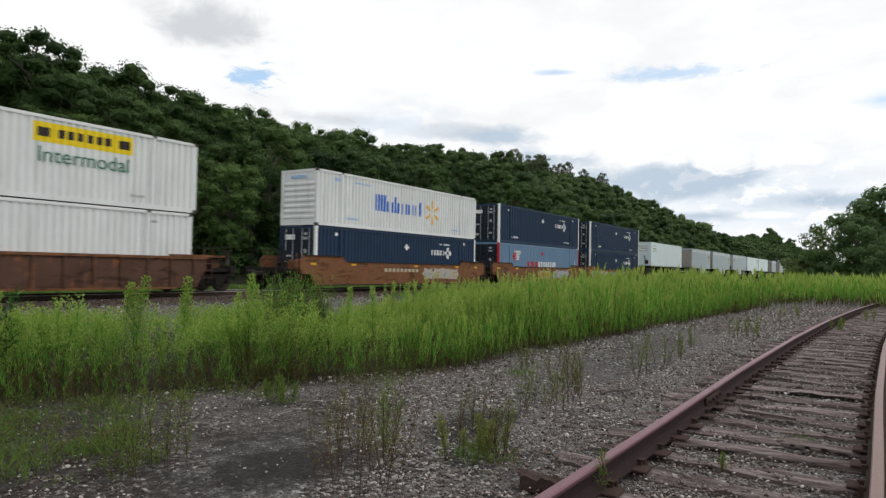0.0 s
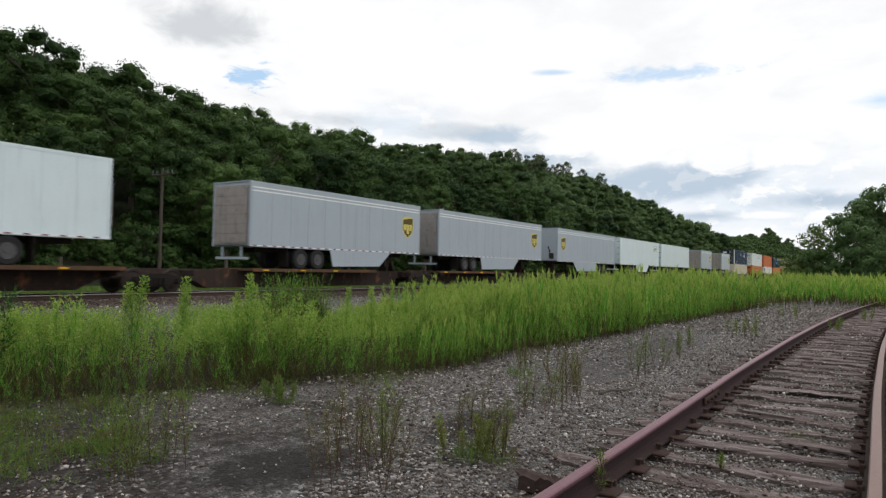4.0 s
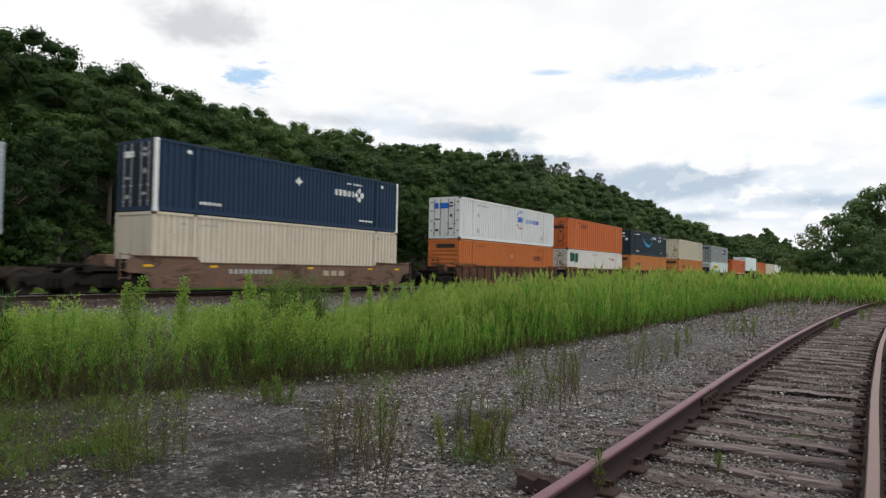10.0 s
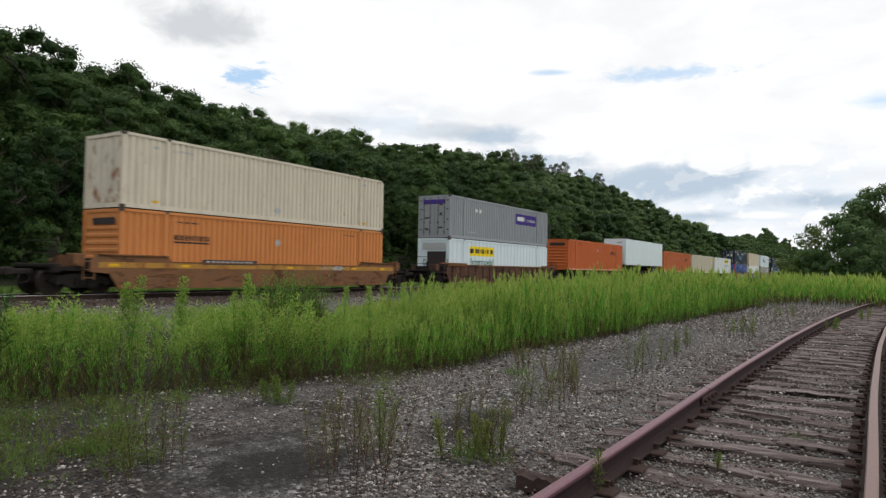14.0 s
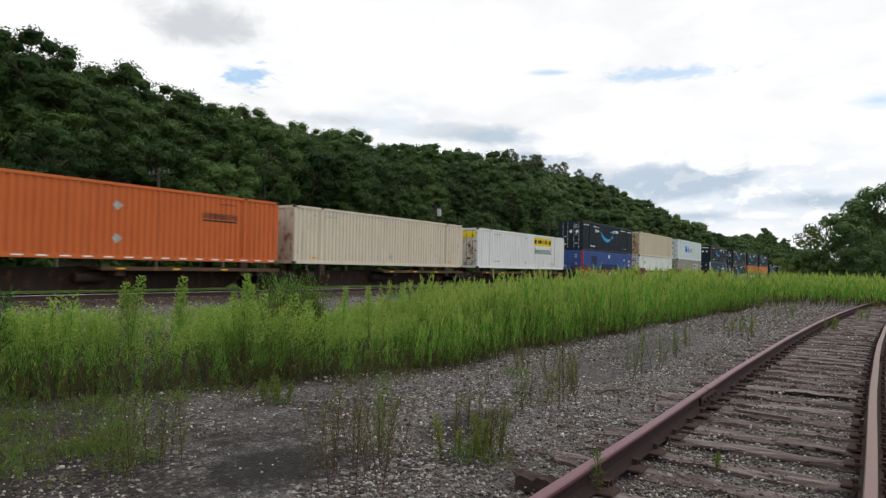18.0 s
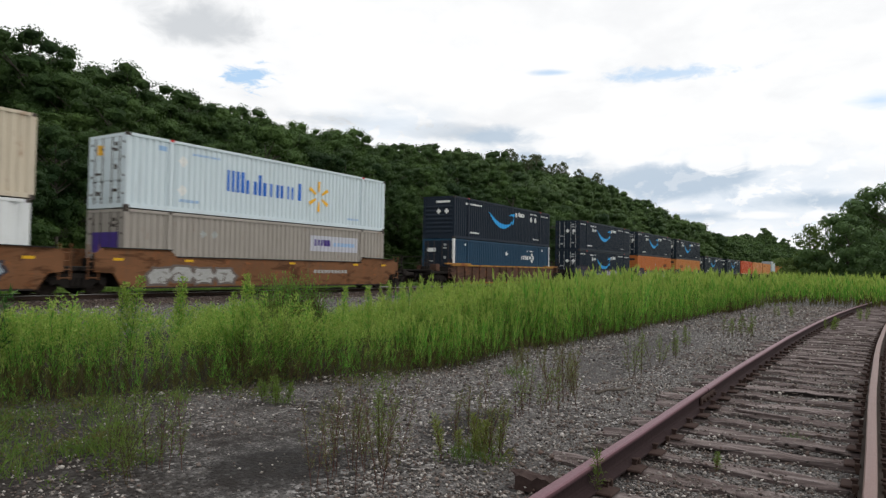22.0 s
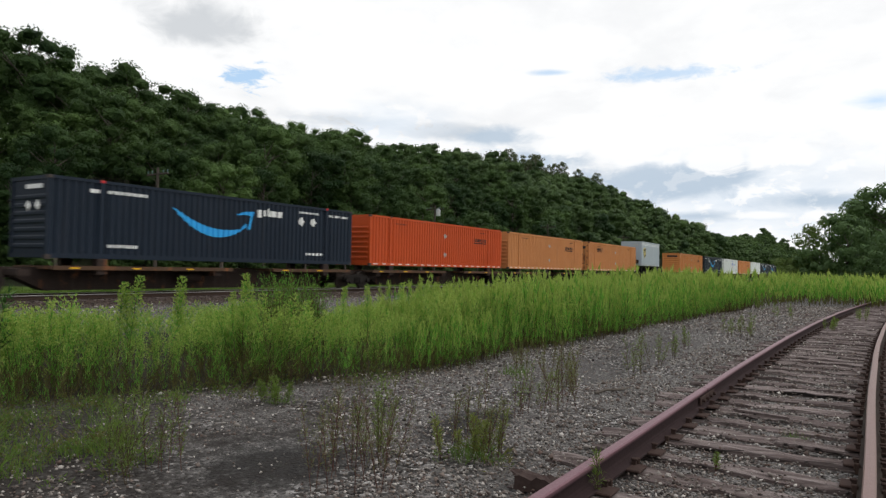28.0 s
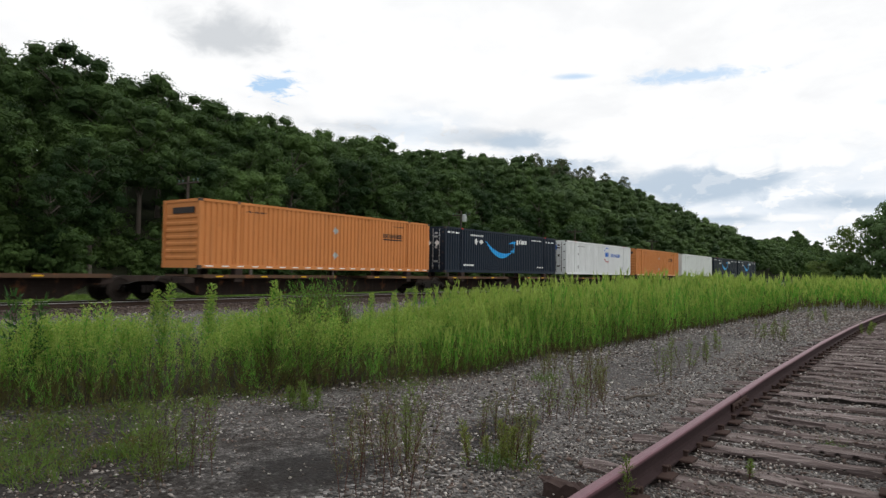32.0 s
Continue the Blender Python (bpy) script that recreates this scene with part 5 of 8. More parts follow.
STEEL = plain("dark_steel", (0.026, 0.022, 0.020), 0.75, vary=0.4)
GRIME = plain("grimy_iron", (0.017, 0.0145, 0.013), 0.9, vary=0.5)
WHEEL = plain("wheel_steel", (0.035, 0.028, 0.024), 0.6, metal=0.3, vary=0.4)
TYRE = plain("tyre_rubber", (0.022, 0.022, 0.023), 0.85)
RIM = plain("rim_alloy", (0.085, 0.085, 0.09), 0.45, metal=0.5)
CASTING = plain("casting_dark", (0.06, 0.05, 0.045), 0.7)
YELLOW = plain("marker_yellow", (0.62, 0.36, 0.02), 0.55)
WHITE_MARK = plain("marker_white", (0.72, 0.73, 0.72), 0.5)
DARK_MARK = plain("marker_dark", (0.035, 0.03, 0.03), 0.6)
DULL_RED = plain("dull_red", (0.16, 0.035, 0.03), 0.6)
RED_MARK = plain("marker_red", (0.45, 0.03, 0.03), 0.5)
SMILE = plain("smile_blue", (0.035, 0.34, 0.72), 0.45, vary=0.08)
WORD_BLUE = plain("word_blue", (0.02, 0.13, 0.52), 0.5, vary=0.1)
SPARK = plain("spark_yellow", (0.78, 0.42, 0.03), 0.5)
SIGN_YELLOW = plain("sign_yellow", (0.72, 0.55, 0.02), 0.5)
SIGN_GREEN = plain("sign_green", (0.015, 0.13, 0.07), 0.5)
PURPLE = plain("sign_purple", (0.055, 0.03, 0.20), 0.5)
SHIELD_BROWN = plain("shield_brown", (0.085, 0.062, 0.018), 0.45)
SHIELD_GOLD = plain("shield_gold", (0.55, 0.48, 0.13), 0.4)
FADED_BLUE = plain("faded_blue", (0.30, 0.45, 0.66), 0.6)
PALE_SIGN = plain("pale_sign", (0.47, 0.48, 0.54), 0.5)
PATCH_GREEN = plain("patch_green", (0.01, 0.085, 0.06), 0.6, vary=0.35)
PATCH_NAVY = plain("patch_navy", (0.03, 0.045, 0.10), 0.6, vary=0.35)
GREY_MARK = plain("marker_grey", (0.36, 0.38, 0.38), 0.5)

PAINTS = {
    "white": paint("white_paint", (0.63, 0.655, 0.66), 0.5, 0.22),
    "grimy_white": paint("grimy_white_paint", (0.62, 0.61, 0.58), 0.55, 0.4, 0.25),
    "cream": paint("cream_paint", (0.54, 0.49, 0.40), 0.55, 0.3, 0.12),
    "beige": paint("beige_paint", (0.54, 0.475, 0.375), 0.55, 0.32, 0.2),
    "navy": paint("navy_paint", (0.012, 0.032, 0.070), 0.5, 0.12, fade=0.2),
    "teal_navy": paint("teal_navy_paint", (0.014, 0.050, 0.095), 0.5, 0.12, fade=0.2),
    "night": paint("night_paint", (0.0095, 0.017, 0.030), 0.5, 0.10, fade=0.2),
    "night_blue": paint("night_blue_paint", (0.012, 0.026, 0.043), 0.5, 0.10, fade=0.2),
    "sky": paint("sky_blue_paint", (0.14, 0.235, 0.35), 0.55, 0.25, 0.1),
    "blue": paint("blue_paint", (0.036, 0.085, 0.28), 0.5, 0.25, 0.1),
    "orange": paint("orange_paint", (0.47, 0.140, 0.034), 0.5, 0.22, 0.08),
    "pale_orange": paint("pale_orange_paint", (0.50, 0.190, 0.055), 0.55, 0.2, 0.06),
    "deep_orange": paint("deep_orange_paint", (0.46, 0.108, 0.024), 0.5, 0.25, 0.3, rust_colour=(0.24, 0.05, 0.025)),
    "red_orange": paint("red_orange_paint", (0.46, 0.064, 0.009), 0.45, 0.15),
    "tan": paint("tan_paint", (0.49, 0.205, 0.070), 0.55, 0.2, 0.05),
    "grey": paint("grey_paint", (0.25, 0.27, 0.29), 0.5, 0.25),
    "taupe": paint("taupe_paint", (0.315, 0.29, 0.26), 0.5, 0.28, 0.05),
    "door_grime": paint("door_grime_paint", (0.27, 0.25, 0.24), 0.6, 0.5, 0.2, stain=0.3),
    "silver": paint("silver_paint", (0.325, 0.375, 0.425), 0.45, 0.15, fade=0.06),
    "cold_white": paint("cold_white_paint", (0.565, 0.65, 0.695), 0.42, 0.15, fade=0.06),
    "well_brown": paint("well_brown_paint", (0.150, 0.066, 0.027), 0.8, 0.55, 0.4, 0.38, stain=0.75),
    "well_grey_brown": paint("well_grey_brown_paint", (0.130, 0.082, 0.060), 0.8, 0.55, 0.4, 0.38, stain=0.75),
    "well_maroon": paint("well_maroon_paint", (0.078, 0.040, 0.027), 0.8, 0.55, 0.4, 0.38, stain=0.75),
    "well_amber": paint("well_amber_paint", (0.15, 0.072, 0.032), 0.8, 0.55, 0.4, 0.38, stain=0.75),
    "well_violet": paint("well_violet_paint", (0.036, 0.038, 0.060), 0.8, 0.5, 0.35, stain=0.5),
    "amber_band": paint("amber_band_paint", (0.36, 0.19, 0.035), 0.8, 0.8, 0.9),
    "spine_brown": paint("spine_brown_paint", (0.030, 0.021, 0.018), 0.85, 0.55, 0.3),
    "deck_brown": paint("deck_brown_paint", (0.075, 0.043, 0.026), 0.8, 0.6, 0.45),
}
BAD_RUST = {key: paint(key + "_rusty_end", base, 0.7, 0.5, 0.75) for key, base in (("cream", (0.56, 0.52, 0.43)), ("white", (0.60, 0.58, 0.52)), ("beige", (0.48, 0.38, 0.25)), ("tan", (0.55, 0.24, 0.08)), ("orange", (0.5, 0.17, 0.04)))}

LIFT = (1.98, BOX_L - 1.98)     # lifting posts of a 53 foot box


def wave_points(pitch):
    """Corrugation of a long side: x breaks and depths."""
    xs, ds = [0.0], [0.0]
    edges = [0.14, LIFT[0] - 0.13, LIFT[0] + 0.13, LIFT[1] - 0.13, LIFT[1] + 0.13, BOX_L - 0.14]
    for lo, hi in zip(edges[::2], edges[1::2]):
        n = max(2, round((hi - lo) / pitch))
        w = (hi - lo) / n
        if lo > 1:
            xs.append(lo)
            ds.append(0.05)
        for k in range(n):
            a = lo + k * w
            xs += [a + 0.06 * w, a + 0.20 * w, a + 0.52 * w, a + 0.66 * w]
            ds += [0.0, 0.056, 0.056, 0.0]
        if hi < BOX_L - 1:
            xs.append(hi)
            ds.append(0.05)
    xs.append(BOX_L)
    ds.append(0.0)
    return np.array(xs), np.array(ds)


WAVES = {0.275: wave_points(0.275), 0.56: wave_points(0.56)}
FLAT = (np.array([0.0, BOX_L]), np.array([0.0, 0.0]))


def marking(parent, mat, top, bottom, wave, skin=BOX_W / 2 - 0.015, name="marking", label=""):
    """Paint laid on the near side between two lines (lists of x, z), following the corrugation."""
    tx, tz = zip(*top)
    bx, bz = zip(*bottom)
    lo, hi = max(tx[0], bx[0]), min(tx[-1], bx[-1])
    xs = [x for x in wave[0] if lo < x < hi] + list(tx) + list(bx) + list(np.linspace(lo, hi, 3))
    xs = np.unique(np.round([x for x in xs if lo <= x <= hi], 4))
    ds = np.interp(xs, *wave)
    zt, zb = np.interp(xs, tx, tz), np.interp(xs, bx, bz)
    form = Form()
    for x, d, a, b in zip(xs, ds, zt, zb):
        y = -(skin - d) - 0.006
        form.v += [(x, y, b), (x, y, a)]
    for i in range(len(xs) - 1):
        form.f.append((2 * i, 2 * i + 2, 2 * i + 3, 2 * i + 1))
    return part(name, form, mat, parent, label)


def bar(parent, mat, x0, x1, z0, z1, wave, **kw):
    return marking(parent, mat, [(x0, z1), (x1, z1)], [(x0, z0), (x1, z0)], wave, **kw)


def word(parent, mat, x0, x1, z0, z1, wave, letters, gap=0.25, name="lettering"):
    """Lettering as plain bars: small letters one block each, large ones a pair of upright bars each."""
    w = (x1 - x0) / letters
    for k in range(letters):
        a, b = x0 + k * w, x0 + (k + 1 - gap) * w
        if z1 - z0 < 0.2 or b - a < 0.09:
            bar(parent, mat, a, b, z0 + 0.1 * (z1 - z0) * (k % 3 == 1), z1, wave, name=name)
            continue
        t = 0.36 * (b - a)
        glyph = Form()
        glyph_strip(glyph, a, a + t, z0, z1, wave)
        glyph_strip(glyph, b - t, b, z0, z1, wave)
        part(name, glyph, mat, parent)


def glyph_strip(form, x0, x1, z0, z1, wave, skin=BOX_W / 2 - 0.015):
    """A painted strip that follows the corrugation, added to a form."""
    xs = np.unique(np.round([x0, x1] + [x for x in wave[0] if x0 < x < x1], 4))
    ds = np.interp(xs, *wave)
    k = len(form.v)
    for x, d in zip(xs, ds):
        form.v += [(x, -(skin - d) - 0.006, z0), (x, -(skin - d) - 0.006, z1)]
    for i in range(len(xs) - 1):
        form.f.append((k + 2 * i, k + 2 * i + 2, k + 2 * i + 3, k + 2 * i + 1))


def diamond(parent, mat, x, z, r, wave):
    marking(parent, mat, [(x - r, z), (x, z + r), (x + r, z)], [(x - r, z), (x, z - r), (x + r, z)], wave, name="placard")


def lettered(parent, text, mat, x0, x1, z0, y, name="lettering"):
    """Readable words in the built-in font, upright on the near side."""
    data = bpy.data.curves.new(name, "FONT")
    data.body, data.extrude = text, 0.002
    ob = bpy.data.objects.new(name, data)
    me = bpy.data.meshes.new_from_object(ob)
    bpy.data.objects.remove(ob)
    me.materials.clear()
    me.materials.append(mat)
    xs = [v.co.x for v in me.vertices]
    s = (x1 - x0) / (max(xs) - min(xs))
    off = min(xs)
    for v in me.vertices:
        v.co = ((v.co.x - off) * s + x0, y - v.co.z, v.co.y * s + z0)
    return part(name, me, None, parent)


def smile_marks(parent, wave, left_diamonds):
    """Curved arrow, block word and placards of the dark boxes."""
    n = np.linspace(0, 1, 13)
    xs = 4.96 + n * 3.85
    low = 2.17 - 3.55 * n * (1 - n) * 1.08 - 0.62 * n ** 2 + 0.05 * n
    high = low + 0.02 + 0.36 * np.sin(np.pi * np.clip(n * 1.06, 0, 1)) ** 0.7
    high[-1] = low[-1] + 0.22
    marking(parent, SMILE, list(zip(xs, high)), list(zip(xs, low)), wave, name="arrow_mark", label="bright blue curved arrow")
    marking(parent, SMILE, [(8.30, 2.16), (8.7, 2.30), (9.22, 2.34)], [(8.30, 2.10), (8.75, 2.16), (9.04, 2.12), (9.22, 2.3)], wave, name="arrow_mark")
    marking(parent, SMILE, [(8.90, 1.54), (9.03, 2.15), (9.24, 2.34)], [(8.90, 1.46), (9.02, 1.52), (9.16, 1.9), (9.24, 2.34)], wave, name="arrow_mark")
    for k, (w, lo, hi) in enumerate(((0.26, 2.10, 2.46), (0.18, 2.18, 2.46), (0.08, 2.18, 2.56), (0.42, 2.18, 2.46), (0.28, 2.18, 2.46))):
        x = 9.47 + sum((0.26, 0.18, 0.08, 0.42, 0.28)[:k]) + 0.07 * k
        bar(parent, WHITE_MARK, x, x + w, lo, hi, wave, name="lettering")
    for x in ((3.74, 4.38) if left_diamonds else (12.32, 13.16)):
        diamond(parent, WHITE_MARK, x, 2.10, 0.24, wave)
    word(parent, WHITE_MARK, 2.22 + 0.85 * left_diamonds, 3.84 + 0.78 * left_diamonds, 2.44, 2.56, wave, 12)
    word(parent, WHITE_MARK, 2.24, 3.46, 0.42, 0.54, wave, 9)
    word(parent, WHITE_MARK, 12.7, 13.94, 0.42, 0.54, wave, 9)
    word(parent, WHITE_MARK, 12.2 - 0.3 * left_diamonds, 13.6, 2.50, 2.60, wave, 11)
    word(parent, WHITE_MARK, 14.2, 15.9, 2.46, 2.58, wave, 9, 0.35)
    word(parent, WHITE_MARK, 0.3, 1.75, 2.50, 2.62, wave, 8, 0.35) if left_diamonds else bar(parent, WHITE_MARK, 1.5, 1.92, 2.42, 2.56, wave, name="lettering")


def knot_logo(parent, wave, x, z, mat):
    """White open shapes with a woven square of four small diamonds round a hole."""
    word(parent, mat, x, x + 1.55, z - 0.16, z + 0.16, wave, 5, 0.22)
    for dx, dz in ((-0.24, 0), (0.24, 0), (0, 0.24), (0, -0.24)):
        diamond(parent, mat, x + 2.0 + dx, z + dz, 0.175, wave)
    word(parent, mat, x + 1.0, x + 2.3, z + 0.50, z + 0.60, wave, 6, 0.4)


def starburst(parent, wave, x, z, r):
    for k in range(6):
        a = math.pi / 6 + k * math.pi / 3
        c, s = math.cos(a), math.sin(a)
        p = [(x + 0.32 * r * c - 0.07 * r * s, z + 0.32 * r * s + 0.07 * r * c), (x + 0.32 * r * c + 0.07 * r * s, z + 0.32 * r * s - 0.07 * r * c),
             (x + r * c + 0.12 * r * s, z + r * s - 0.12 * r * c), (x + r * c - 0.12 * r * s, z + r * s + 0.12 * r * c)]
        form = Form().poly([(a_, -BOX_W / 2 + 0.008, b_) for a_, b_ in p])
        part("spark", form, SPARK, parent)


def boxed_sign(parent, wave, x0, z0, skin=None):
    kw = {} if skin is None else {"skin": skin}
    bar(parent, SIGN_YELLOW, x0, x0 + 3.67, z0, z0 + 0.68, wave, name="sign_panel", label="yellow sign panel with dark block letters", **kw)
    kw2 = {"skin": (skin or BOX_W / 2 - 0.015) + 0.004}
    for k in range(6):
        bar(parent, DARK_MARK, x0 + 0.85 + k * 0.34, x0 + 1.07 + k * 0.34, z0 + 0.2, z0 + 0.5, wave, name="lettering", **kw2)
    for x in (x0 + 0.15, x0 + 3.1):
        bar(parent, DARK_MARK, x, x + 0.42, z0 + 0.18, z0 + 0.5, wave, name="lettering", **kw2)
    lettered(parent, "Intermodal", SIGN_GREEN, x0 + 0.19, x0 + 3.49, z0 - 0.68, -BOX_W / 2 + 0.004)


def container(style):
    """One 53 foot box: base at z 0, its leading end at x 0, its near side towards -y."""
    s = STYLES[style]
    box = root("shipping_container", s["label"], "shipping container", s.get("group", "containers on the train"))
    mat = PAINTS[s["paint"]]
    wave = WAVES[s.get("pitch", 0.275)]
    W, H, L = BOX_W, BOX_H, BOX_L
    half = W / 2
    frame = Form()
    post_mat = s.get("posts")
    for x in (0.0, L - 0.14):
        for y in (-half, half - 0.14):
            if not post_mat or y > 0:
                frame.box(x, x + 0.14, y, y + 0.14, 0, H)
    for y in (-half, half - 0.09):
        frame.box(0.14, L - 0.14, y, y + 0.09, 0.0, 0.17)
        frame.box(0.14, L - 0.14, y, y + 0.09, H - 0.11, H)
    for x in (0.0, L - 0.10):
        frame.box(x + 0.01, x + 0.09, -half + 0.14, half - 0.14, 0.0, 0.18).box(x + 0.01, x + 0.09, -half + 0.14, half - 0.14, H - 0.13, H)
    part("frame", frame, mat, box)
    if post_mat:
        for x in (0.0, L - 0.14):
            part("corner_post", Form().box(x, x + 0.14, -half, -half + 0.14, 0, H), post_mat, box, "painted corner post")
    part("roof", Form().box(0.1, L - 0.1, -half + 0.09, half - 0.09, H - 0.07, H - 0.03), mat, box)
    part("floor", Form().box(0.1, L - 0.1, -half + 0.09, half - 0.09, 0.10, 0.17), GRIME, box)
    skin = half - 0.015
    for side in (-1, 1):
        xs, ds = wave if side < 0 else FLAT
        form = Form()
        for x, d in zip(xs, ds):
            x = min(max(x, 0.12), L - 0.12)
            y = side * (skin - d)
            form.v += [(x, y, 0.16), (x, y, H - 0.10)]
        for i in range(len(xs) - 1):
            form.f.append((2 * i, 2 * i + 2, 2 * i + 3, 2 * i + 1))
        part("side_panel", form, mat, box)
    cap = s.get("caps", CASTING)
    for x in LIFT:
        part("lifting_post", Form().soft_box(x - 0.10, x + 0.10, -half + 0.002, -half + 0.06, 0.12, H - 0.02, 0.012), PAINTS[s.get("post_paint", s["paint"])], box)
        part("lift_casting", Form().soft_box(x - 0.10, x + 0.10, -half - 0.004, -half + 0.16, H - 0.10, H + 0.012, 0.015), cap, box)
    for x in (0.0, L - 0.17):
        for z in (0.0, H - 0.12):
            part("corner_casting", Form().soft_box(x - 0.006, x + 0.176, -half - 0.006, -half + 0.16, z - (0.05 if z < 1 else 0.002), z + 0.122, 0.012), CASTING if not post_mat else post_mat, box)
    end_mat = BAD_RUST.get(s.get("rusty"), mat)
    # some styles draw their doors darker than their sides
    door_mat = PAINTS[s["door_tone"]] if "door_tone" in s else end_mat
    door_ink = GREY_MARK if s["paint"] in ("navy", "teal_navy", "night", "night_blue", "sky", "blue") else CASTING
    end = s.get("end", "ribs")
    if end == "doors":
        for sgn in (-1, 1):
            y0, y1 = (-half + 0.14, -0.01) if sgn < 0 else (0.01, half - 0.14)
            leaf = part("door", Form().soft_box(0.03, 0.08, y0, y1, 0.18, H - 0.13, 0.012), door_mat, box)
            for k, (z0, z1) in enumerate(((0.26, 0.98), (1.08, 1.80), (1.90, 2.68))):
                part("door_panel", Form().soft_box(0.012, 0.029, y0 + 0.06, y1 - 0.06, z0, z1, 0.01), door_mat, leaf)
            labels = ((0.42, 0.62, 2.42, 2.56), (0.40, 0.66, 2.20, 2.32), (0.44, 0.60, 1.50, 1.70), (0.40, 0.66, 0.62, 0.74)) if sgn < 0 else ((0.36, 0.68, 1.30, 1.40), (0.40, 0.64, 0.50, 0.66))
            for f0, f1, z0, z1 in labels:
                part("door_label", Form().box(0.004, 0.011, y0 + (y1 - y0) * f0, y0 + (y1 - y0) * f1, z0, z1), door_ink, leaf)
            for f in (0.28, 0.72):
                y = y0 + (y1 - y0) * f
                part("locking_bar", Form().tube((0.0, y, 0.16), (0.0, y, H - 0.12), 0.02, n=7).box(-0.03, 0.03, y - 0.05, y + 0.05, 1.0, 1.06).box(-0.02, 0.03, y - 0.06, y + 0.06, 0.35, 0.41).box(-0.02, 0.03, y - 0.06, y + 0.06, 2.3, 2.36), GREY_MARK if s["paint"] in ("night", "navy", "night_blue") else CASTING, leaf)
            for z in (0.5, 1.2, 1.9, 2.5):
                part("hinge", Form().soft_box(0.0, 0.05, y0 if sgn < 0 else y1 - 0.14, y0 + 0.14 if sgn < 0 else y1, z, z + 0.09, 0.01), CASTING, leaf)
    else:
        form = Form()
        form.box(0.05, 0.08, -half + 0.14, half - 0.14, 0.18, H - 0.13)
        wall = part("end_wall", form, end_mat, box)
        if end == "ribs":
            for k in range(7):
                z = 0.32 + k * 0.29
                part("end_rib", Form().prism([(0.05, z), (0.012, z + 0.05), (0.012, z + 0.14), (0.05, z + 0.19)], -half + 0.2, half - 0.2), end_mat, wall)
    for kind, mat_, y0, y1, z0, z1 in s.get("end_marks", ()):
        if kind == "bar":
            part("marking", Form().box(-0.004, 0.012, y0, y1, z0, z1), mat_, box)
        elif kind == "diamond":
            yc, zc, r = (y0 + y1) / 2, (z0 + z1) / 2, (y1 - y0) / 2
            part("placard", Form().poly([(-0.012, yc - r, zc), (-0.012, yc, zc - r), (-0.012, yc + r, zc), (-0.012, yc, zc + r)]), mat_, box)
    part("far_end_wall", Form().box(L - 0.08, L - 0.05, -half + 0.14, half - 0.14, 0.18, H - 0.13), mat, box)
    s["marks"](box, wave)
    return box


def marks_sign(x0):
    def make(box, wave):
        boxed_sign(box, wave, x0, 1.98)
        for z in (0.47, 2.5):
            word(box, GREY_MARK, 2.4, 3.6, z, z + 0.1, wave, 8)
        word(box, GREY_MARK, 13.2, 13.9, 0.4, 0.5, wave, 5)
        for z in (0.6, 2.6):
            diamond(box, GREY_MARK, 8.0, z - 0.1, 0.17, wave)
    return make


def marks_sign_low(box, wave):
    boxed_sign(box, wave, 2.74, 1.78)


def marks_spark(box, wave):
    shapes = ((1.0, 0.95, 4), (0.62, 0.62, 2), (0.2, 0.95, 1), (0.98, 0.62, 3), (0.62, 0.62, 2), (0.4, 0.62, 1), (0.42, 0.85, 1))
    x = 4.78
    for w, h, posts in shapes:
        glyph = Form()
        w *= 0.98
        for k in range(posts):
            p = x + (w - 0.17) * k / max(1, posts - 1)
            glyph_strip(glyph, p, p + 0.17, 1.12, 1.12 + h, wave)
        part("lettering", glyph, WORD_BLUE, box)
        x += w + 0.11
    starburst(box, wave, 10.62, 1.45, 0.78)
    for z in (2.1, 0.9):
        diamond(box, WHITE_MARK, 2.52, z, 0.25, wave)
    word(box, FADED_BLUE, 3.0, 4.4, 2.42, 2.52, wave, 9)
    word(box, FADED_BLUE, 2.36, 3.4, 0.42, 0.54, wave, 8)
    word(box, FADED_BLUE, 12.9, 13.9, 0.42, 0.52, wave, 8)
    bar(box, FADED_BLUE, 1.4, 1.75, 2.40, 2.6, wave, name="lettering")


def marks_knot(box, wave):
    knot_logo(box, wave, 10.6, 1.85, WHITE_MARK)
    diamond(box, WHITE_MARK, 7.94, 2.08, 0.23, wave)
    bar(box, WHITE_MARK, 1.46, 1.72, 2.46, 2.62, wave, name="lettering")
    word(box, WHITE_MARK, 2.17, 3.31, 0.40, 0.53, wave, 9)
    word(box, WHITE_MARK, 12.61, 13.77, 0.40, 0.50, wave, 9)
    bar(box, WHITE_MARK, 14.5, 14.75, 2.46, 2.62, wave, name="lettering")


def marks_dark(left):
    def make(box, wave):
        smile_marks(box, wave, left)
    return make


def marks_stack(box, wave):
    word(box, RED_MARK, 5.05, 7.1, 1.06, 1.56, wave, 5)
    word(box, WHITE_MARK, 7.25, 10.75, 1.06, 1.56, wave, 10, 0.18)
    marking(box, RED_MARK, [(2.39, 1.95), (2.75, 2.3), (3.0, 2.25)], [(2.39, 1.9), (2.75, 1.55), (3.0, 1.6)], wave, name="emblem")
    for k in range(6):
        bar(box, WHITE_MARK, 2.7, 3.73 - 0.05 * k, 2.28 - k * 0.13, 2.36 - k * 0.13, wave, name="emblem")
    bar(box, RED_MARK, 7.7, 8.1, 2.1, 2.4, wave)
    word(box, WHITE_MARK, 14.9, 15.3, 0.9, 1.8, wave, 1)


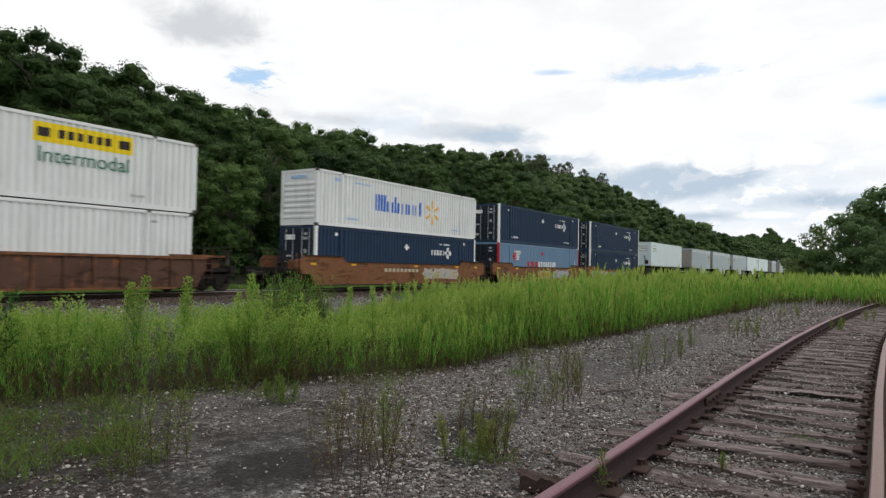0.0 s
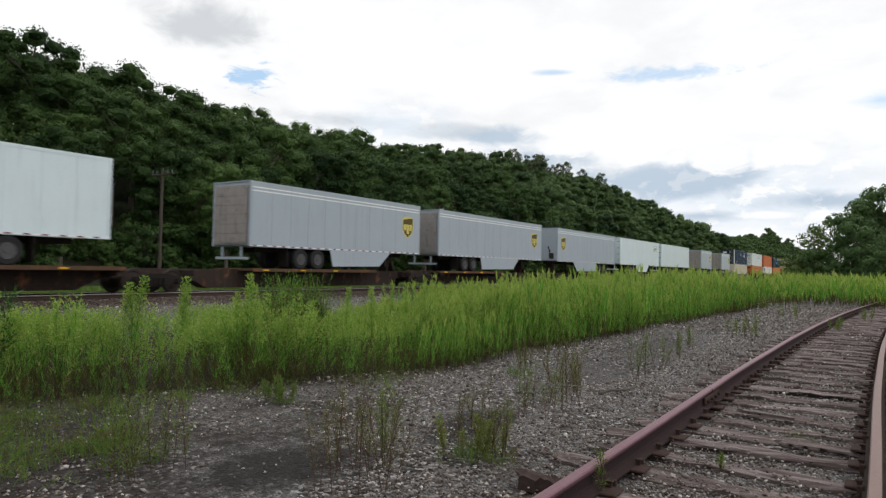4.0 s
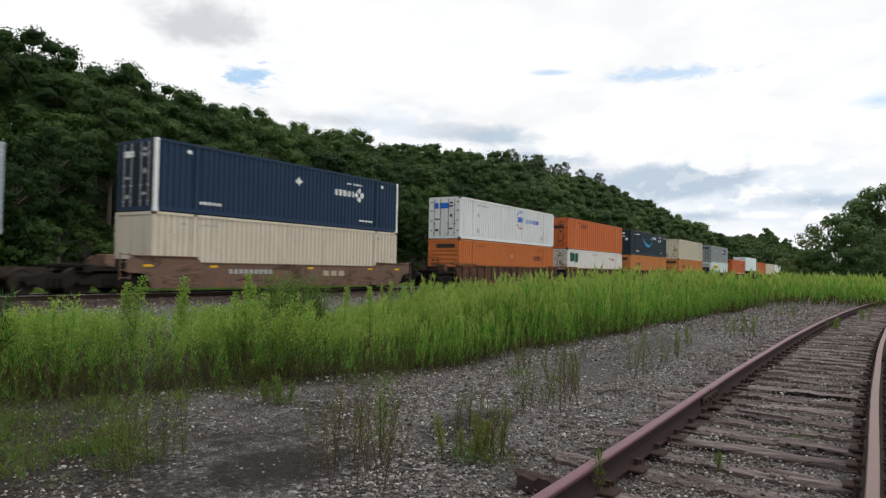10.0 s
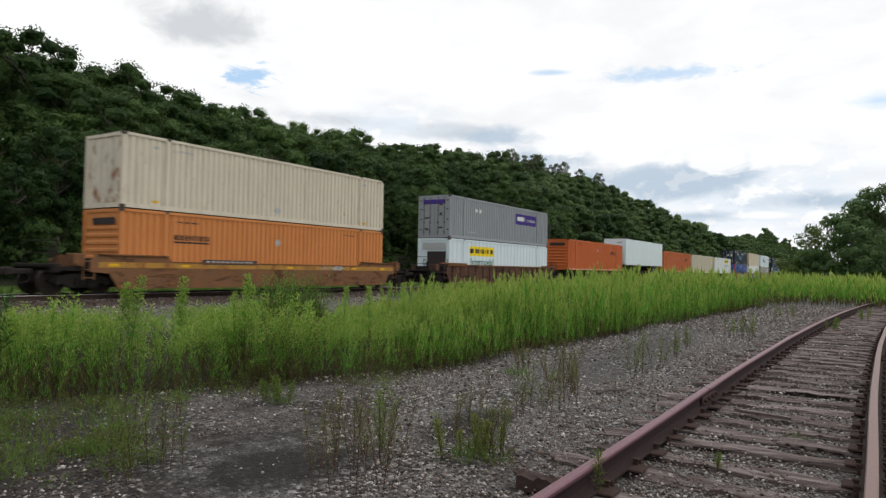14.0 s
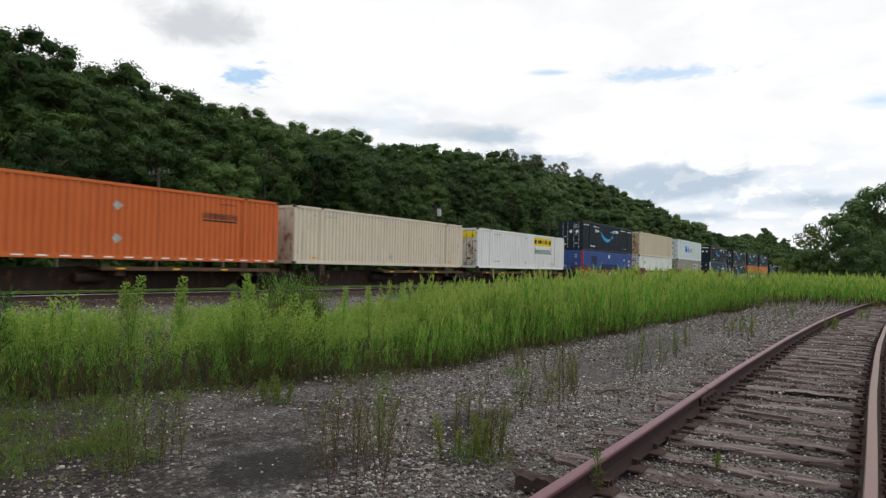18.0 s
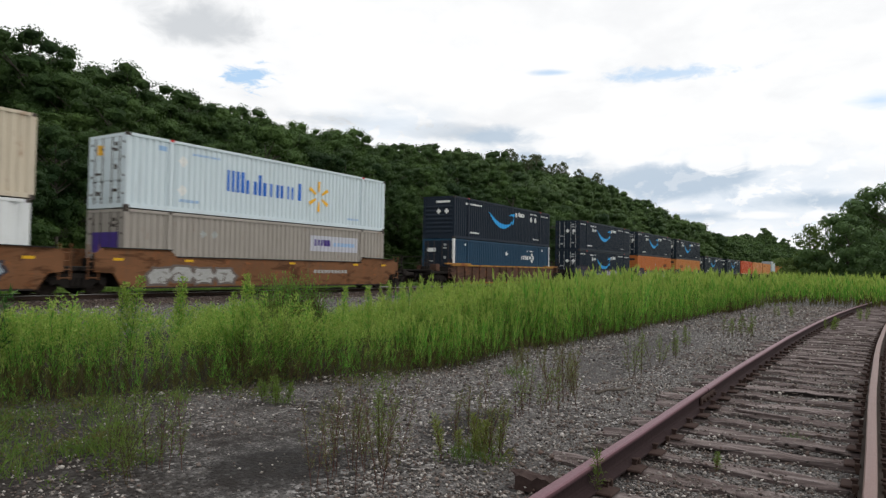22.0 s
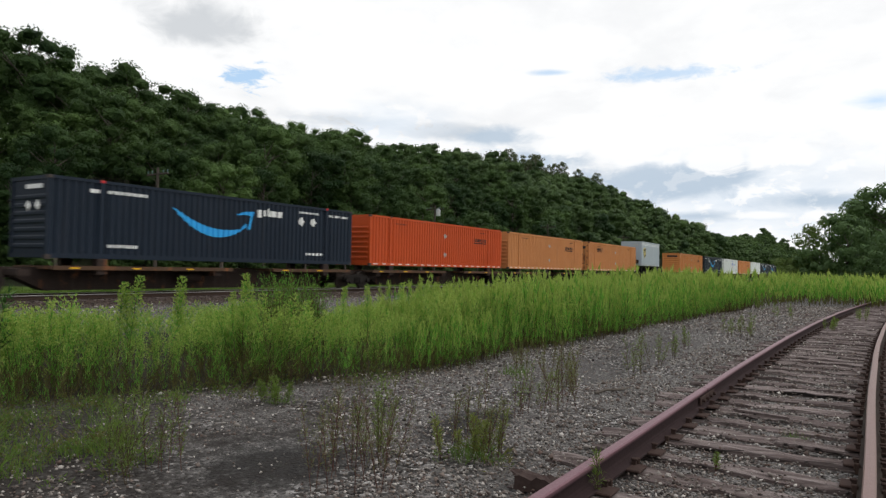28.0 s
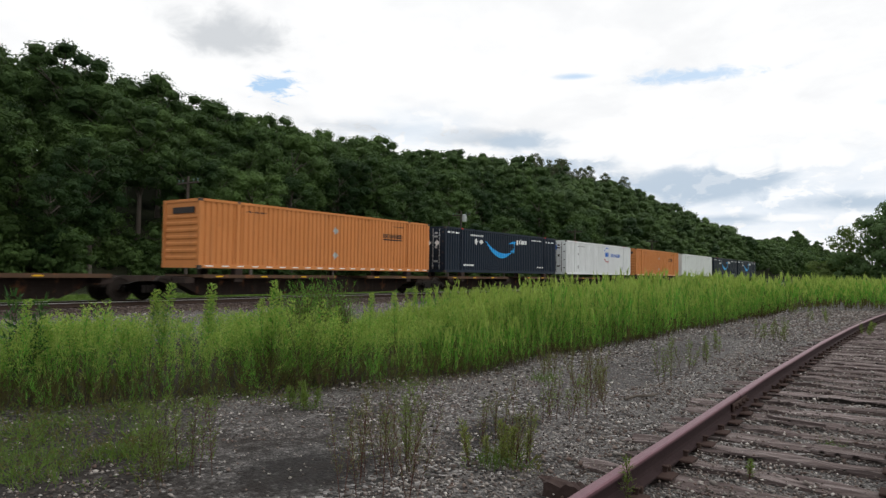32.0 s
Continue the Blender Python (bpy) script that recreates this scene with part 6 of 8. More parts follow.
def marks_stg(box, wave):
    word(box, WORD_BLUE, 8.95, 10.35, 1.72, 2.15, wave, 3, 0.15)
    word(box, WORD_BLUE, 10.45, 13.05, 1.72, 2.05, wave, 9, 0.22)
    n = np.linspace(0.0, 1.0, 9)
    for sgn in (1, -1):
        xs = 8.72 + 1.1 * n
        rim = 0.72 * np.sqrt(np.clip(1 - ((xs - 9.5) / 0.78) ** 2, 0, 1))
        rim2 = 0.64 * np.sqrt(np.clip(1 - ((xs - 9.5) / 0.70) ** 2, 0, 1))
        a, b = 1.9 + sgn * rim, 1.9 + sgn * rim2
        marking(box, RED_MARK if sgn < 0 else WORD_BLUE, list(zip(xs, np.maximum(a, b))), list(zip(xs, np.minimum(a, b))), wave, name="ring_mark")
    word(box, GREY_MARK, 2.5, 4.2, 2.42, 2.54, wave, 8)
    diamond(box, GREY_MARK, 2.63, 1.78, 0.16, wave)
    for x in (2.5, 13.5):
        bar(box, GREY_MARK, x, x + 0.25, 0.5, 0.8, wave)


def marks_plate(x0, z0, length=1.75, high=0.34, x1=None, blobs=(8.03,), blob_z=(1.9,)):
    """A dark block word over a line, and pale placards."""
    def make(box, wave):
        word(box, DARK_MARK, x0, x0 + length, z0 + 0.12, z0 + high, wave, 9, 0.15)
        bar(box, DARK_MARK, x0, x0 + length, z0, z0 + 0.07, wave, name="lettering")
        for x in blobs:
            for z in blob_z:
                diamond(box, GREY_MARK, x, z, 0.2, wave)
        word(box, DARK_MARK, 2.4, 3.6, 2.48, 2.56, wave, 8, 0.4)
        word(box, DARK_MARK, 12.7, 13.7, 2.48, 2.54, wave, 8, 0.5)
    return make


def marks_dashes(inner):
    def make(box, wave):
        inner(box, wave)
        for k in range(20):
            x = 0.35 + k * 0.8
            bar(box, WHITE_MARK, x, x + 0.36, 0.06, 0.11, FLAT, skin=BOX_W / 2, name="reflector_strip")
    return make


def marks_green_patch(box, wave):
    n = np.linspace(0.63, 2.82, 12)
    r = random.Random(3)
    marking(box, PATCH_GREEN, [(x, 2.60 + r.uniform(-0.1, 0.06)) for x in n], [(x, 1.72 + r.uniform(-0.08, 0.1)) for x in n], wave, name="paint_patch", label="dark green painted-over patch")
    bar(box, PATCH_GREEN, LIFT[0] - 0.1, LIFT[0] + 0.1, 1.70, 2.58, FLAT, skin=BOX_W / 2 + 0.002, name="paint_patch")
    word(box, GREY_MARK, 6.5, 8.2, 2.45, 2.55, wave, 9)
    word(box, RED_MARK, 12.4, 13.5, 2.0, 2.25, wave, 4)
    word(box, DARK_MARK, 12.0, 12.5, 2.15, 2.3, wave, 3)


def marks_few(box, wave):
    word(box, GREY_MARK, 2.38, 3.15, 2.42, 2.52, wave, 6)
    diamond(box, GREY_MARK, 7.95, 0.5, 0.22, wave)
    for x in (1.3, 14.3):
        bar(box, YELLOW, x, x + 0.3, 0.26, 0.36, wave)
        bar(box, GREY_MARK, x, x + 0.25, 2.42, 2.52, wave)


def marks_numbers(box, wave):
    bar(box, GREY_MARK, 2.1, 2.8, 1.9, 2.3, wave)
    word(box, GREY_MARK, 10.4, 12.2, 2.0, 2.12, wave, 7, 0.5)
    for x in (7.7, 14.6):
        bar(box, GREY_MARK, x, x + 0.4, 2.0, 2.2, wave)


def marks_blue(box, wave):
    bar(box, PATCH_NAVY, 2.45, 4.22, 1.55, 2.42, wave, name="paint_patch", label="darker repainted patch")
    bar(box, PATCH_NAVY, 5.0, 11.0, 1.1, 1.62, wave, name="paint_patch", label="darker repainted patch")
    bar(box, WHITE_MARK, 7.76, 8.19, 2.28, 2.62, wave)
    word(box, WHITE_MARK, 12.9, 13.6, 2.1, 2.22, wave, 5)
    for z in (1.9, 1.45, 1.0):
        bar(box, WHITE_MARK, 14.98, 15.3, z, z + 0.3, wave, name="lettering")


def marks_parcel(x0, x1, z0, z1, pale):
    def make(box, wave):
        bar(box, PURPLE if not pale else PALE_SIGN, x0, x1, z0, z1, wave, name="sign_panel", label="faded pale sign panel" if pale else "purple sign panel with white block letters")
        h, w = z1 - z0, x1 - x0
        for k in range(5):
            bar(box, PURPLE if pale else WHITE_MARK, x0 + 0.08 * w + k * 0.065 * w, x0 + 0.08 * w + (k + 0.75) * 0.065 * w, z0 + 0.35 * h, z0 + 0.75 * h, wave, skin=BOX_W / 2 - 0.011, name="lettering")
        word_x = x0 + 0.46 * w
        for k in range(6):
            bar(box, FADED_BLUE if pale else GREY_MARK, word_x + k * 0.08 * w, word_x + (k + 0.7) * 0.08 * w, z0 + 0.35 * h, z0 + 0.6 * h, wave, skin=BOX_W / 2 - 0.011, name="lettering")
        for x in (3.6, 4.2):
            diamond(box, WHITE_MARK if not pale else GREY_MARK, x, 2.1, 0.17, wave)
        word(box, GREY_MARK, 2.4, 3.6, 0.44, 0.54, wave, 8)
    return make


def end_word(mat, z=2.3, y0=-0.9, y1=0.6):
    return [("bar", mat, y0, y1, z, z + 0.26)]


PAIR = [("diamond", WHITE_MARK, -0.85, -0.45, 1.65, 2.05), ("diamond", WHITE_MARK, -0.2, 0.2, 1.65, 2.05), ("bar", WHITE_MARK, -0.9, 0.2, 2.45, 2.6)]
WIDE_PAIR = [("diamond", WHITE_MARK, -1.0, -0.6, 1.6, 2.0), ("diamond", WHITE_MARK, 0.35, 0.75, 1.6, 2.0), ("bar", WHITE_MARK, -0.55, 0.55, 2.42, 2.6), ("bar", WHITE_MARK, -0.6, 0.6, 2.1, 2.2)]
STYLES = {
    "sign_white": dict(label="white corrugated container with yellow and green sign", paint="white", marks=marks_sign(9.62), end="doors", rusty="white", end_marks=[("bar", SIGN_YELLOW, -1.1, 0.4, 2.2, 2.65)]),
    "plain_white": dict(label="plain white corrugated container with faint marks", paint="white", marks=marks_few, end="flat"),
    "sign_reefer": dict(label="white refrigerated container with yellow sign and dark unit", paint="cold_white", marks=marks_sign_low, end="flat", pitch=0.56, end_marks=[("bar", DARK_MARK, -1.0, 0.5, 0.9, 2.0), ("bar", GREY_MARK, -0.9, 0.9, 2.1, 2.6)]),
    "spark_white": dict(label="white corrugated container with blue lettering and spark", paint="white", marks=marks_spark, end="ribs", end_marks=[("bar", FADED_BLUE, -0.5, 0.6, 2.45, 2.6)]),
    "spark_doors": dict(label="white corrugated container with blue lettering and spark", paint="cold_white", marks=marks_spark, end="doors", caps=RED_MARK, end_marks=[("bar", SPARK, 0.3, 0.7, 2.1, 2.5)]),
    "knot_navy": dict(label="navy blue corrugated container with white end posts", paint="navy", marks=marks_knot, end="doors", door_tone="night", posts=WHITE_MARK, end_marks=end_word(WHITE_MARK, 2.2, 0.2, 0.9)),
    "knot_teal": dict(label="teal blue corrugated container with white end posts", paint="teal_navy", marks=marks_knot, end="doors", door_tone="night", posts=WHITE_MARK, end_marks=end_word(WHITE_MARK, 2.0, 0.2, 0.9)),
    "stack_sky": dict(label="light blue corrugated container with red end posts", paint="sky", marks=marks_stack, end="doors", door_tone="night", posts=RED_MARK, pitch=0.275),
    "cream": dict(label="cream corrugated container with grime and light rust", paint="cream", marks=marks_few, end="flat", rusty="cream"),
    "cream_low": dict(label="cream corrugated container with faint dark marks", paint="cream", marks=marks_few, end="flat"),
    "beige": dict(label="beige corrugated container with badly rusted doors", paint="beige", marks=marks_few, end="doors", rusty="beige"),
    "ribbed_white": dict(label="white container with wide ribs and grey numbers", paint="white", marks=marks_numbers, end="doors", pitch=0.56),
    "ring_white": dict(label="white corrugated container with blue ring lettering", paint="white", marks=marks_stg, end="doors", caps=RED_MARK, end_marks=[("bar", WORD_BLUE, -0.4, 0.4, 2.1, 2.5), ("bar", WORD_BLUE, 0.5, 0.8, 2.1, 2.5)]),
    "green_patch": dict(label="grimy white container with dark green painted-over patch", paint="grimy_white", marks=marks_green_patch, end="doors", rusty="white", pitch=0.56),
    "orange_left": dict(label="pale orange corrugated container with dark lettering", paint="pale_orange", marks=marks_plate(2.34, 1.66), end="ribs", end_marks=end_word(DARK_MARK)),
    "orange_right": dict(label="orange corrugated container with dark lettering and placard", paint="orange", marks=marks_plate(12.0, 1.66), end="ribs", end_marks=end_word(DARK_MARK)),
    "orange_panel": dict(label="orange container with broad ribs and dark lettering", paint="deep_orange", post_paint="tan", marks=marks_plate(3.5, 2.1, 1.72, 0.36, blobs=()), end="doors", pitch=0.56, end_marks=end_word(DARK_MARK, 1.9)),
    "orange_single": dict(label="deep orange corrugated container with white placards", paint="deep_orange", marks=marks_dashes(marks_plate(11.9, 1.72, 1.8, 0.36, blob_z=(2.05, 0.8))), end="ribs", end_marks=end_word(DARK_MARK)),
    "orange_worn": dict(label="orange corrugated container with rust stain and lettering", paint="pale_orange", marks=marks_dashes(marks_plate(11.8, 1.72, 1.75, 0.36, blob_z=(2.0, 0.75))), end="ribs", end_marks=end_word(DARK_MARK)),
    "red_orange": dict(label="bright red-orange corrugated container with white placards", paint="red_orange", marks=marks_dashes(marks_plate(11.9, 1.72, 1.8, 0.36, blob_z=(2.05, 0.8))), end="ribs"),
    "tan": dict(label="tan orange corrugated container with dark lettering", paint="tan", marks=marks_dashes(marks_plate(11.6, 1.72, 2.0, 0.4, blob_z=(2.05, 0.8))), end="ribs"),
    "tan_left": dict(label="tan orange corrugated container with rusted doors", paint="tan", marks=marks_dashes(marks_plate(2.3, 1.95, 1.75, 0.4, blob_z=(2.05, 0.8), blobs=(8.5,))), end="doors", rusty="tan", end_marks=end_word(DARK_MARK, 2.2)),
    "dark_right": dict(label="blue-black corrugated container with blue curved arrow", paint="night_blue", marks=marks_dark(False), end="flat", caps=RED_MARK, end_marks=WIDE_PAIR),
    "dark_ribs": dict(label="blue-black corrugated container with blue curved arrow", paint="night", marks=marks_dark(False), end="ribs", caps=RED_MARK, end_marks=PAIR),
    "dark_left": dict(label="blue-black corrugated container with arrow and paired placards", paint="night", marks=marks_dark(True), end="doors", caps=RED_MARK, end_marks=PAIR[:2]),
    "blue_red": dict(label="blue corrugated container with red end posts", paint="blue", marks=marks_blue, end="doors", posts=RED_MARK),
    "parcel_grey": dict(label="grey corrugated container with purple sign panel", paint="grey", marks=marks_parcel(10.0, 13.79, 1.55, 2.4, False), end="doors", end_marks=[("bar", PURPLE, -0.9, 0.9, 2.3, 2.6)]),
    "parcel_taupe": dict(label="taupe corrugated container with faded purple sign", paint="taupe", marks=marks_parcel(10.09, 13.85, 1.6, 2.4, True), end="doors", end_marks=[("bar", PURPLE, -0.9, 0.9, 1.2, 2.0)]),
}
BUILT = {}


def load(style, s, z):
    """A box of that style on the train; a second one is a copy."""
    if style in BUILT:
        box = copy_thing(BUILT[style], Matrix())
    else:
        box = BUILT[style] = container(style)
    MOVING.append((box, s, z))


# ---------------------------------------------------------------- running gear
def wheel_form():
    form = Form()
    for side in (-1, 1):
        y = side * 0.715
        prof = [(0.10, -0.07), (0.12, -0.035), (0.36, -0.02), (0.40, -0.045), (0.483, -0.045), (0.483, 0.06), (0.508, 0.075), (0.508, 0.09), (0.40, 0.09), (0.37, 0.03), (0.13, 0.05), (0.11, 0.09)]
        prof = [(r, (o if side < 0 else -o)) for r, o in prof]
        form.lathe((0, y, 0), prof, 18)
    form.tube((0, -1.0, 0), (0, 1.0, 0), 0.085, n=10)
    return form


TRUCK_MESHES = {}


def truck(car, x):
    """A two-axle truck at x, with its wheelsets as parts of it."""
    if not TRUCK_MESHES:
        form = Form()
        for y in (-1.06, 1.06):
            outline = [(-1.12, 0.50), (-1.05, 0.66), (-0.72, 0.70), (-0.42, 0.78), (0.42, 0.78), (0.72, 0.70), (1.05, 0.66), (1.12, 0.50), (0.76, 0.46), (0.48, 0.26), (-0.48, 0.26), (-0.76, 0.46)]
            form.prism(outline, y - 0.07, y + 0.07)
            for wx in (-0.89, 0.89):
                form.tube((wx, y - 0.16, 0.483), (wx, y + 0.16, 0.483), 0.13, n=10)
            for wx in (-0.2, 0.0, 0.2):
                form.tube((wx, y - 0.11, 0.34), (wx, y - 0.11, 0.62), 0.07, n=8)
        form.soft_box(-0.24, 0.24, -1.1, 1.1, 0.44, 0.72, 0.03)
        TRUCK_MESHES["frame"] = form.mesh("truck", GRIME)
        TRUCK_MESHES["wheel"] = wheel_form().mesh("wheelset", WHEEL)
    t = part("truck", TRUCK_MESHES["frame"], None, car, spot=pose(x, 0, 0))
    for k, wx in enumerate((-0.89, 0.89)):
        w = part("wheelset", TRUCK_MESHES["wheel"], None, t, spot=pose(wx, 0, 0.483))
        WHEELS.append((w, k))


def coupler(car, x, way):
    part("coupler", Form().soft_box(min(x, x + way * 0.75), max(x, x + way * 0.75), -0.09, 0.09, 0.72, 0.92, 0.03).soft_box(min(x + way * 0.7, x + way * 0.98), max(x + way * 0.7, x + way * 0.98), -0.17, 0.17, 0.66, 0.98, 0.05), STEEL, car)


def graffiti(car, seed, x0, x1, z0, z1, y, mats, letters):
    """Large spray-painted shapes: uneven swollen patches that run into one another, with a dark rim and dark curls on them."""
    r = random.Random(seed)
    w, h = (x1 - x0) / letters, z1 - z0
    for k in range(letters):
        cx, cz = x0 + (k + 0.5) * w + r.uniform(-0.06, 0.06) * w, z0 + h * r.uniform(0.44, 0.56)
        lean, spiky = r.uniform(-0.25, 0.25), r.uniform(0.05, 0.28)
        edge = []
        for i in range(18):
            q = 2 * math.pi * i / 18
            reach = 1 + spiky * (1 if i % 3 == 0 else -0.5) + r.uniform(-0.08, 0.08)
            u, v = abs(math.cos(q)) ** 0.7 * math.copysign(1, math.cos(q)) * reach, abs(math.sin(q)) ** 0.7 * math.copysign(1, math.sin(q)) * reach
            edge.append((u * 0.54 * w + lean * v * 0.5 * h, v * 0.42 * h))
        for grow, lift, mat in ((1.14, 0.004 + 0.0012 * (k % 2), mats[(k + 1) % len(mats)] if len(mats) > 1 else SPRAY_SHADE), (0.86, 0.008 + 0.0012 * (k % 2), mats[k % len(mats)])):
            part("graffiti", Form().poly([(cx + u * grow, -y - lift, min(max(cz + v * grow, z0 - 0.05), z1 + 0.05)) for u, v in edge]), mat, car)
        curls = Form()
        for m in range(3):
            ox, oz, ring = cx + r.uniform(-0.3, 0.3) * w, cz + r.uniform(-0.2, 0.2) * h, r.uniform(0.08, 0.22) * h
            start, turn = r.uniform(0, 6.28), r.uniform(1.2, 3.6)
            for i in range(5):
                q0, q1 = start + turn * i / 5, start + turn * (i + 1) / 5
                thick = 0.012 + 0.008 * (i % 2)
                curls.poly([(ox + (ring + t) * math.cos(q) * 1.4, -y - 0.012 - 0.0006 * m, oz + (ring + t) * math.sin(q)) for q, t in ((q0, -thick), (q1, -thick), (q1, thick), (q0, thick))])
        part("graffiti", curls, SPRAY_SHADE, car)


def well_car(label, s0, s1, c0, style, colour, trucks, ends=(True, True), paints=(), number=None):
    """One well between s0 and s1 along the train, for a box whose leading end is at c0."""
    car = root("well_car", label, "well car", "cars of the train")
    mat = PAINTS[colour]
    L, a, b = s1 - s0, c0 - s0, c0 - s0 + BOX_L
    main, high = (1.24, 1.46) if colour in ("well_amber", "well_grey_brown") else (1.46, 1.72)
    for side in (-1, 1):
        y0, y1 = (-1.46, -1.36) if side < 0 else (1.36, 1.46)
        form = Form()
        if style == "smooth":
            e0, e1 = max(0.2, a - 1.2), min(L - 0.2, b + 1.0)
            outline = [(e0, 0.84), (e0, high - 0.22), (e0 + 0.3, high), (a + 1.95, high), (a + 2.2, main), (b - 2.2, main), (b - 1.95, high - 0.02), (e1 - 0.3, high - 0.06), (e1, high - 0.24), (e1, 0.84), (b + 0.45, 0.78), (b + 0.1, 0.22), (a - 0.1, 0.22), (a - 0.45, 0.78)]
            form.prism(outline, y0, y1)
        else:
            outline = [(a - 0.5, 0.86), (a - 0.5, 1.40), (b + 0.5, 1.40), (b + 0.5, 0.86), (b + 0.35, 0.76), (b + 0.05, 0.22), (a - 0.05, 0.22), (a - 0.35, 0.76)]
            form.prism(outline, y0 + 0.03 if side < 0 else y0, y1 if side < 0 else y1 - 0.03)
        sill = part("side_sill", form, mat, car)
        if side < 0:
            if style == "smooth":
                part("top_flange", Form().prism([(e0 + 0.3, high), (e0 + 0.3, high + 0.04), (a + 2.0, high + 0.04), (a + 2.0, high)], -1.52, -1.28).prism([(b - 2.0, high - 0.02), (b - 2.0, high + 0.02), (e1 - 0.3, high - 0.02), (e1 - 0.3, high - 0.06)], -1.52, -1.28).box(a + 2.2, b - 2.2, -1.49, -1.33, main - 0.02, main + 0.03).box(a, b, -1.49, -1.40, 0.20, 0.26), STEEL if colour in ("well_violet", "well_brown") else mat, sill, "dark worn top flange")
                if colour == "well_amber":
                    bar(sill, PAINTS["amber_band"], a - 0.9, b + 0.8, main - 0.24, main - 0.03, FLAT, skin=1.462, name="paint_band", label="worn amber paint along the top edge")
                for x in (a - 0.5, a + 2.6, (a + b) / 2 + 0.4, b - 2.9, b - 0.4):
                    bar(sill, YELLOW, x, x + 0.40, main - 0.19, main - 0.09, FLAT, skin=1.468, name="reflector")
            else:
                part("top_flange", Form().box(a - 0.5, b + 0.5, -1.50, -1.32, 1.40, 1.50).box(a - 1.2, a + 2.0, -1.52, -1.30, 1.49, 1.60).box(b - 1.2, b + 1.4, -1.52, -1.30, 1.49, 1.58).box(a + 1.0, b - 1.0, -1.50, -1.40, 0.18, 0.26), PAINTS["amber_band"] if number == "amber" else PAINTS["well_brown"], sill, "lighter rust-brown top flange")
                k = 0
                x = a + 0.15
                while x < b:
                    low = 0.24
                    part("rib", Form().prism([(x, low), (x, 1.40), (x + 0.10, 1.40), (x + 0.10, low)], -1.515, -1.42), mat, sill)
                    x += 1.055
    for lo, hi in ((0.0, a + 0.05), (b - 0.05, L)):
        part("end_platform", Form().soft_box(lo, hi, -1.25, 1.25, 0.86, 1.02, 0.02).soft_box(lo, hi, -0.30, 0.30, 0.62, 0.88, 0.02), GRIME, car)
    for x in (a - 0.12, b + 0.02):
        part("end_bulkhead", Form().soft_box(x, x + 0.1, -1.36, 1.36, 0.3, 1.35, 0.02), GRIME, car)
    for x in (e0 - 0.04 if style == "smooth" else a - 0.6, e1 + 0.04 if style == "smooth" else b + 0.6):
        rungs = Form()
        for q in (-0.2, 0.2):
            rungs.box(x + q - 0.02, x + q + 0.02, -1.44, -1.41, 0.55, high + 0.12)
        for z in (0.62, 0.92, 1.22, 1.52):
            rungs.tube((x - 0.2, -1.43, z), (x + 0.2, -1.43, z), 0.016, n=5)
        part("side_ladder", rungs, mat, car)
    floor = Form()
    for k in range(6):
        x = a + 0.6 + k * (BOX_L - 1.6) / 5
        floor.box(x, x + 0.4, -1.37, 1.37, 0.22, 0.37)
    part("well_floor", floor, GRIME, car)
    for x in trucks:
        truck(car, x - s0)
    for way, here, x in ((-1, ends[0], 0.0), (1, ends[1], L)):
        if here:
            coupler(car, x, way)
            lo = x - 0.1 if way > 0 else x
            rails = Form()
            for y in (-1.18, -0.78):
                rails.tube((x - way * 0.12, y, 0.45), (x - way * 0.12, y, 1.85), 0.018, n=6)
            for z in (0.55, 0.85, 1.15, 1.45, 1.75):
                rails.tube((x - way * 0.12, -1.18, z), (x - way * 0.12, -0.78, z), 0.014, n=6)
            part("ladder", rails, STEEL, car)
            hand = Form()
            for y in (-1.2, 1.2):
                hand.tube((x - way * 0.25, y, 1.02), (x - way * 0.25, y, 1.95), 0.02, n=6)
            hand.tube((x - way * 0.25, -1.2, 1.95), (x - way * 0.25, 1.2, 1.95), 0.02, n=6).tube((x - way * 0.25, -1.2, 1.5), (x - way * 0.25, 1.2, 1.5), 0.016, n=6)
            part("handrail", hand, STEEL, car)
            part("end_sill", Form().soft_box(min(x, x - way * 0.3), max(x, x - way * 0.3), -1.4, 1.4, 0.80, 1.12, 0.03), GRIME, car)
            part("valve_box", Form().soft_box(x - way * 1.0 - 0.2, x - way * 1.0 + 0.2, -1.3, -0.75, 1.02, 1.50, 0.03), mat, car)
            part("air_hose", Form().tube((x, -0.3, 0.8), (x + way * 0.3, -0.32, 0.45), 0.03, n=6).tube((x + way * 0.3, -0.32, 0.45), (x + way * 0.62, -0.3, 0.42), 0.03, n=6), GRIME, car)
            ring = Form()
            spots = [(x - way * 0.3, -0.85 + 0.22 * math.cos(q * math.pi / 6), 1.55 + 0.22 * math.sin(q * math.pi / 6)) for q in range(12)]
            for q in range(12):
                ring.tube(spots[q], spots[(q + 1) % 12], 0.018, n=5, ends=False)
            for q in (0, 3, 6, 9):
                ring.tube(spots[q], (x - way * 0.3, -0.85, 1.55), 0.012, n=5)
            ring.tube((x - way * 0.34, -0.85, 1.0), (x - way * 0.34, -0.85, 1.6), 0.03, n=6)
            part("brake_wheel", ring, STEEL, car)
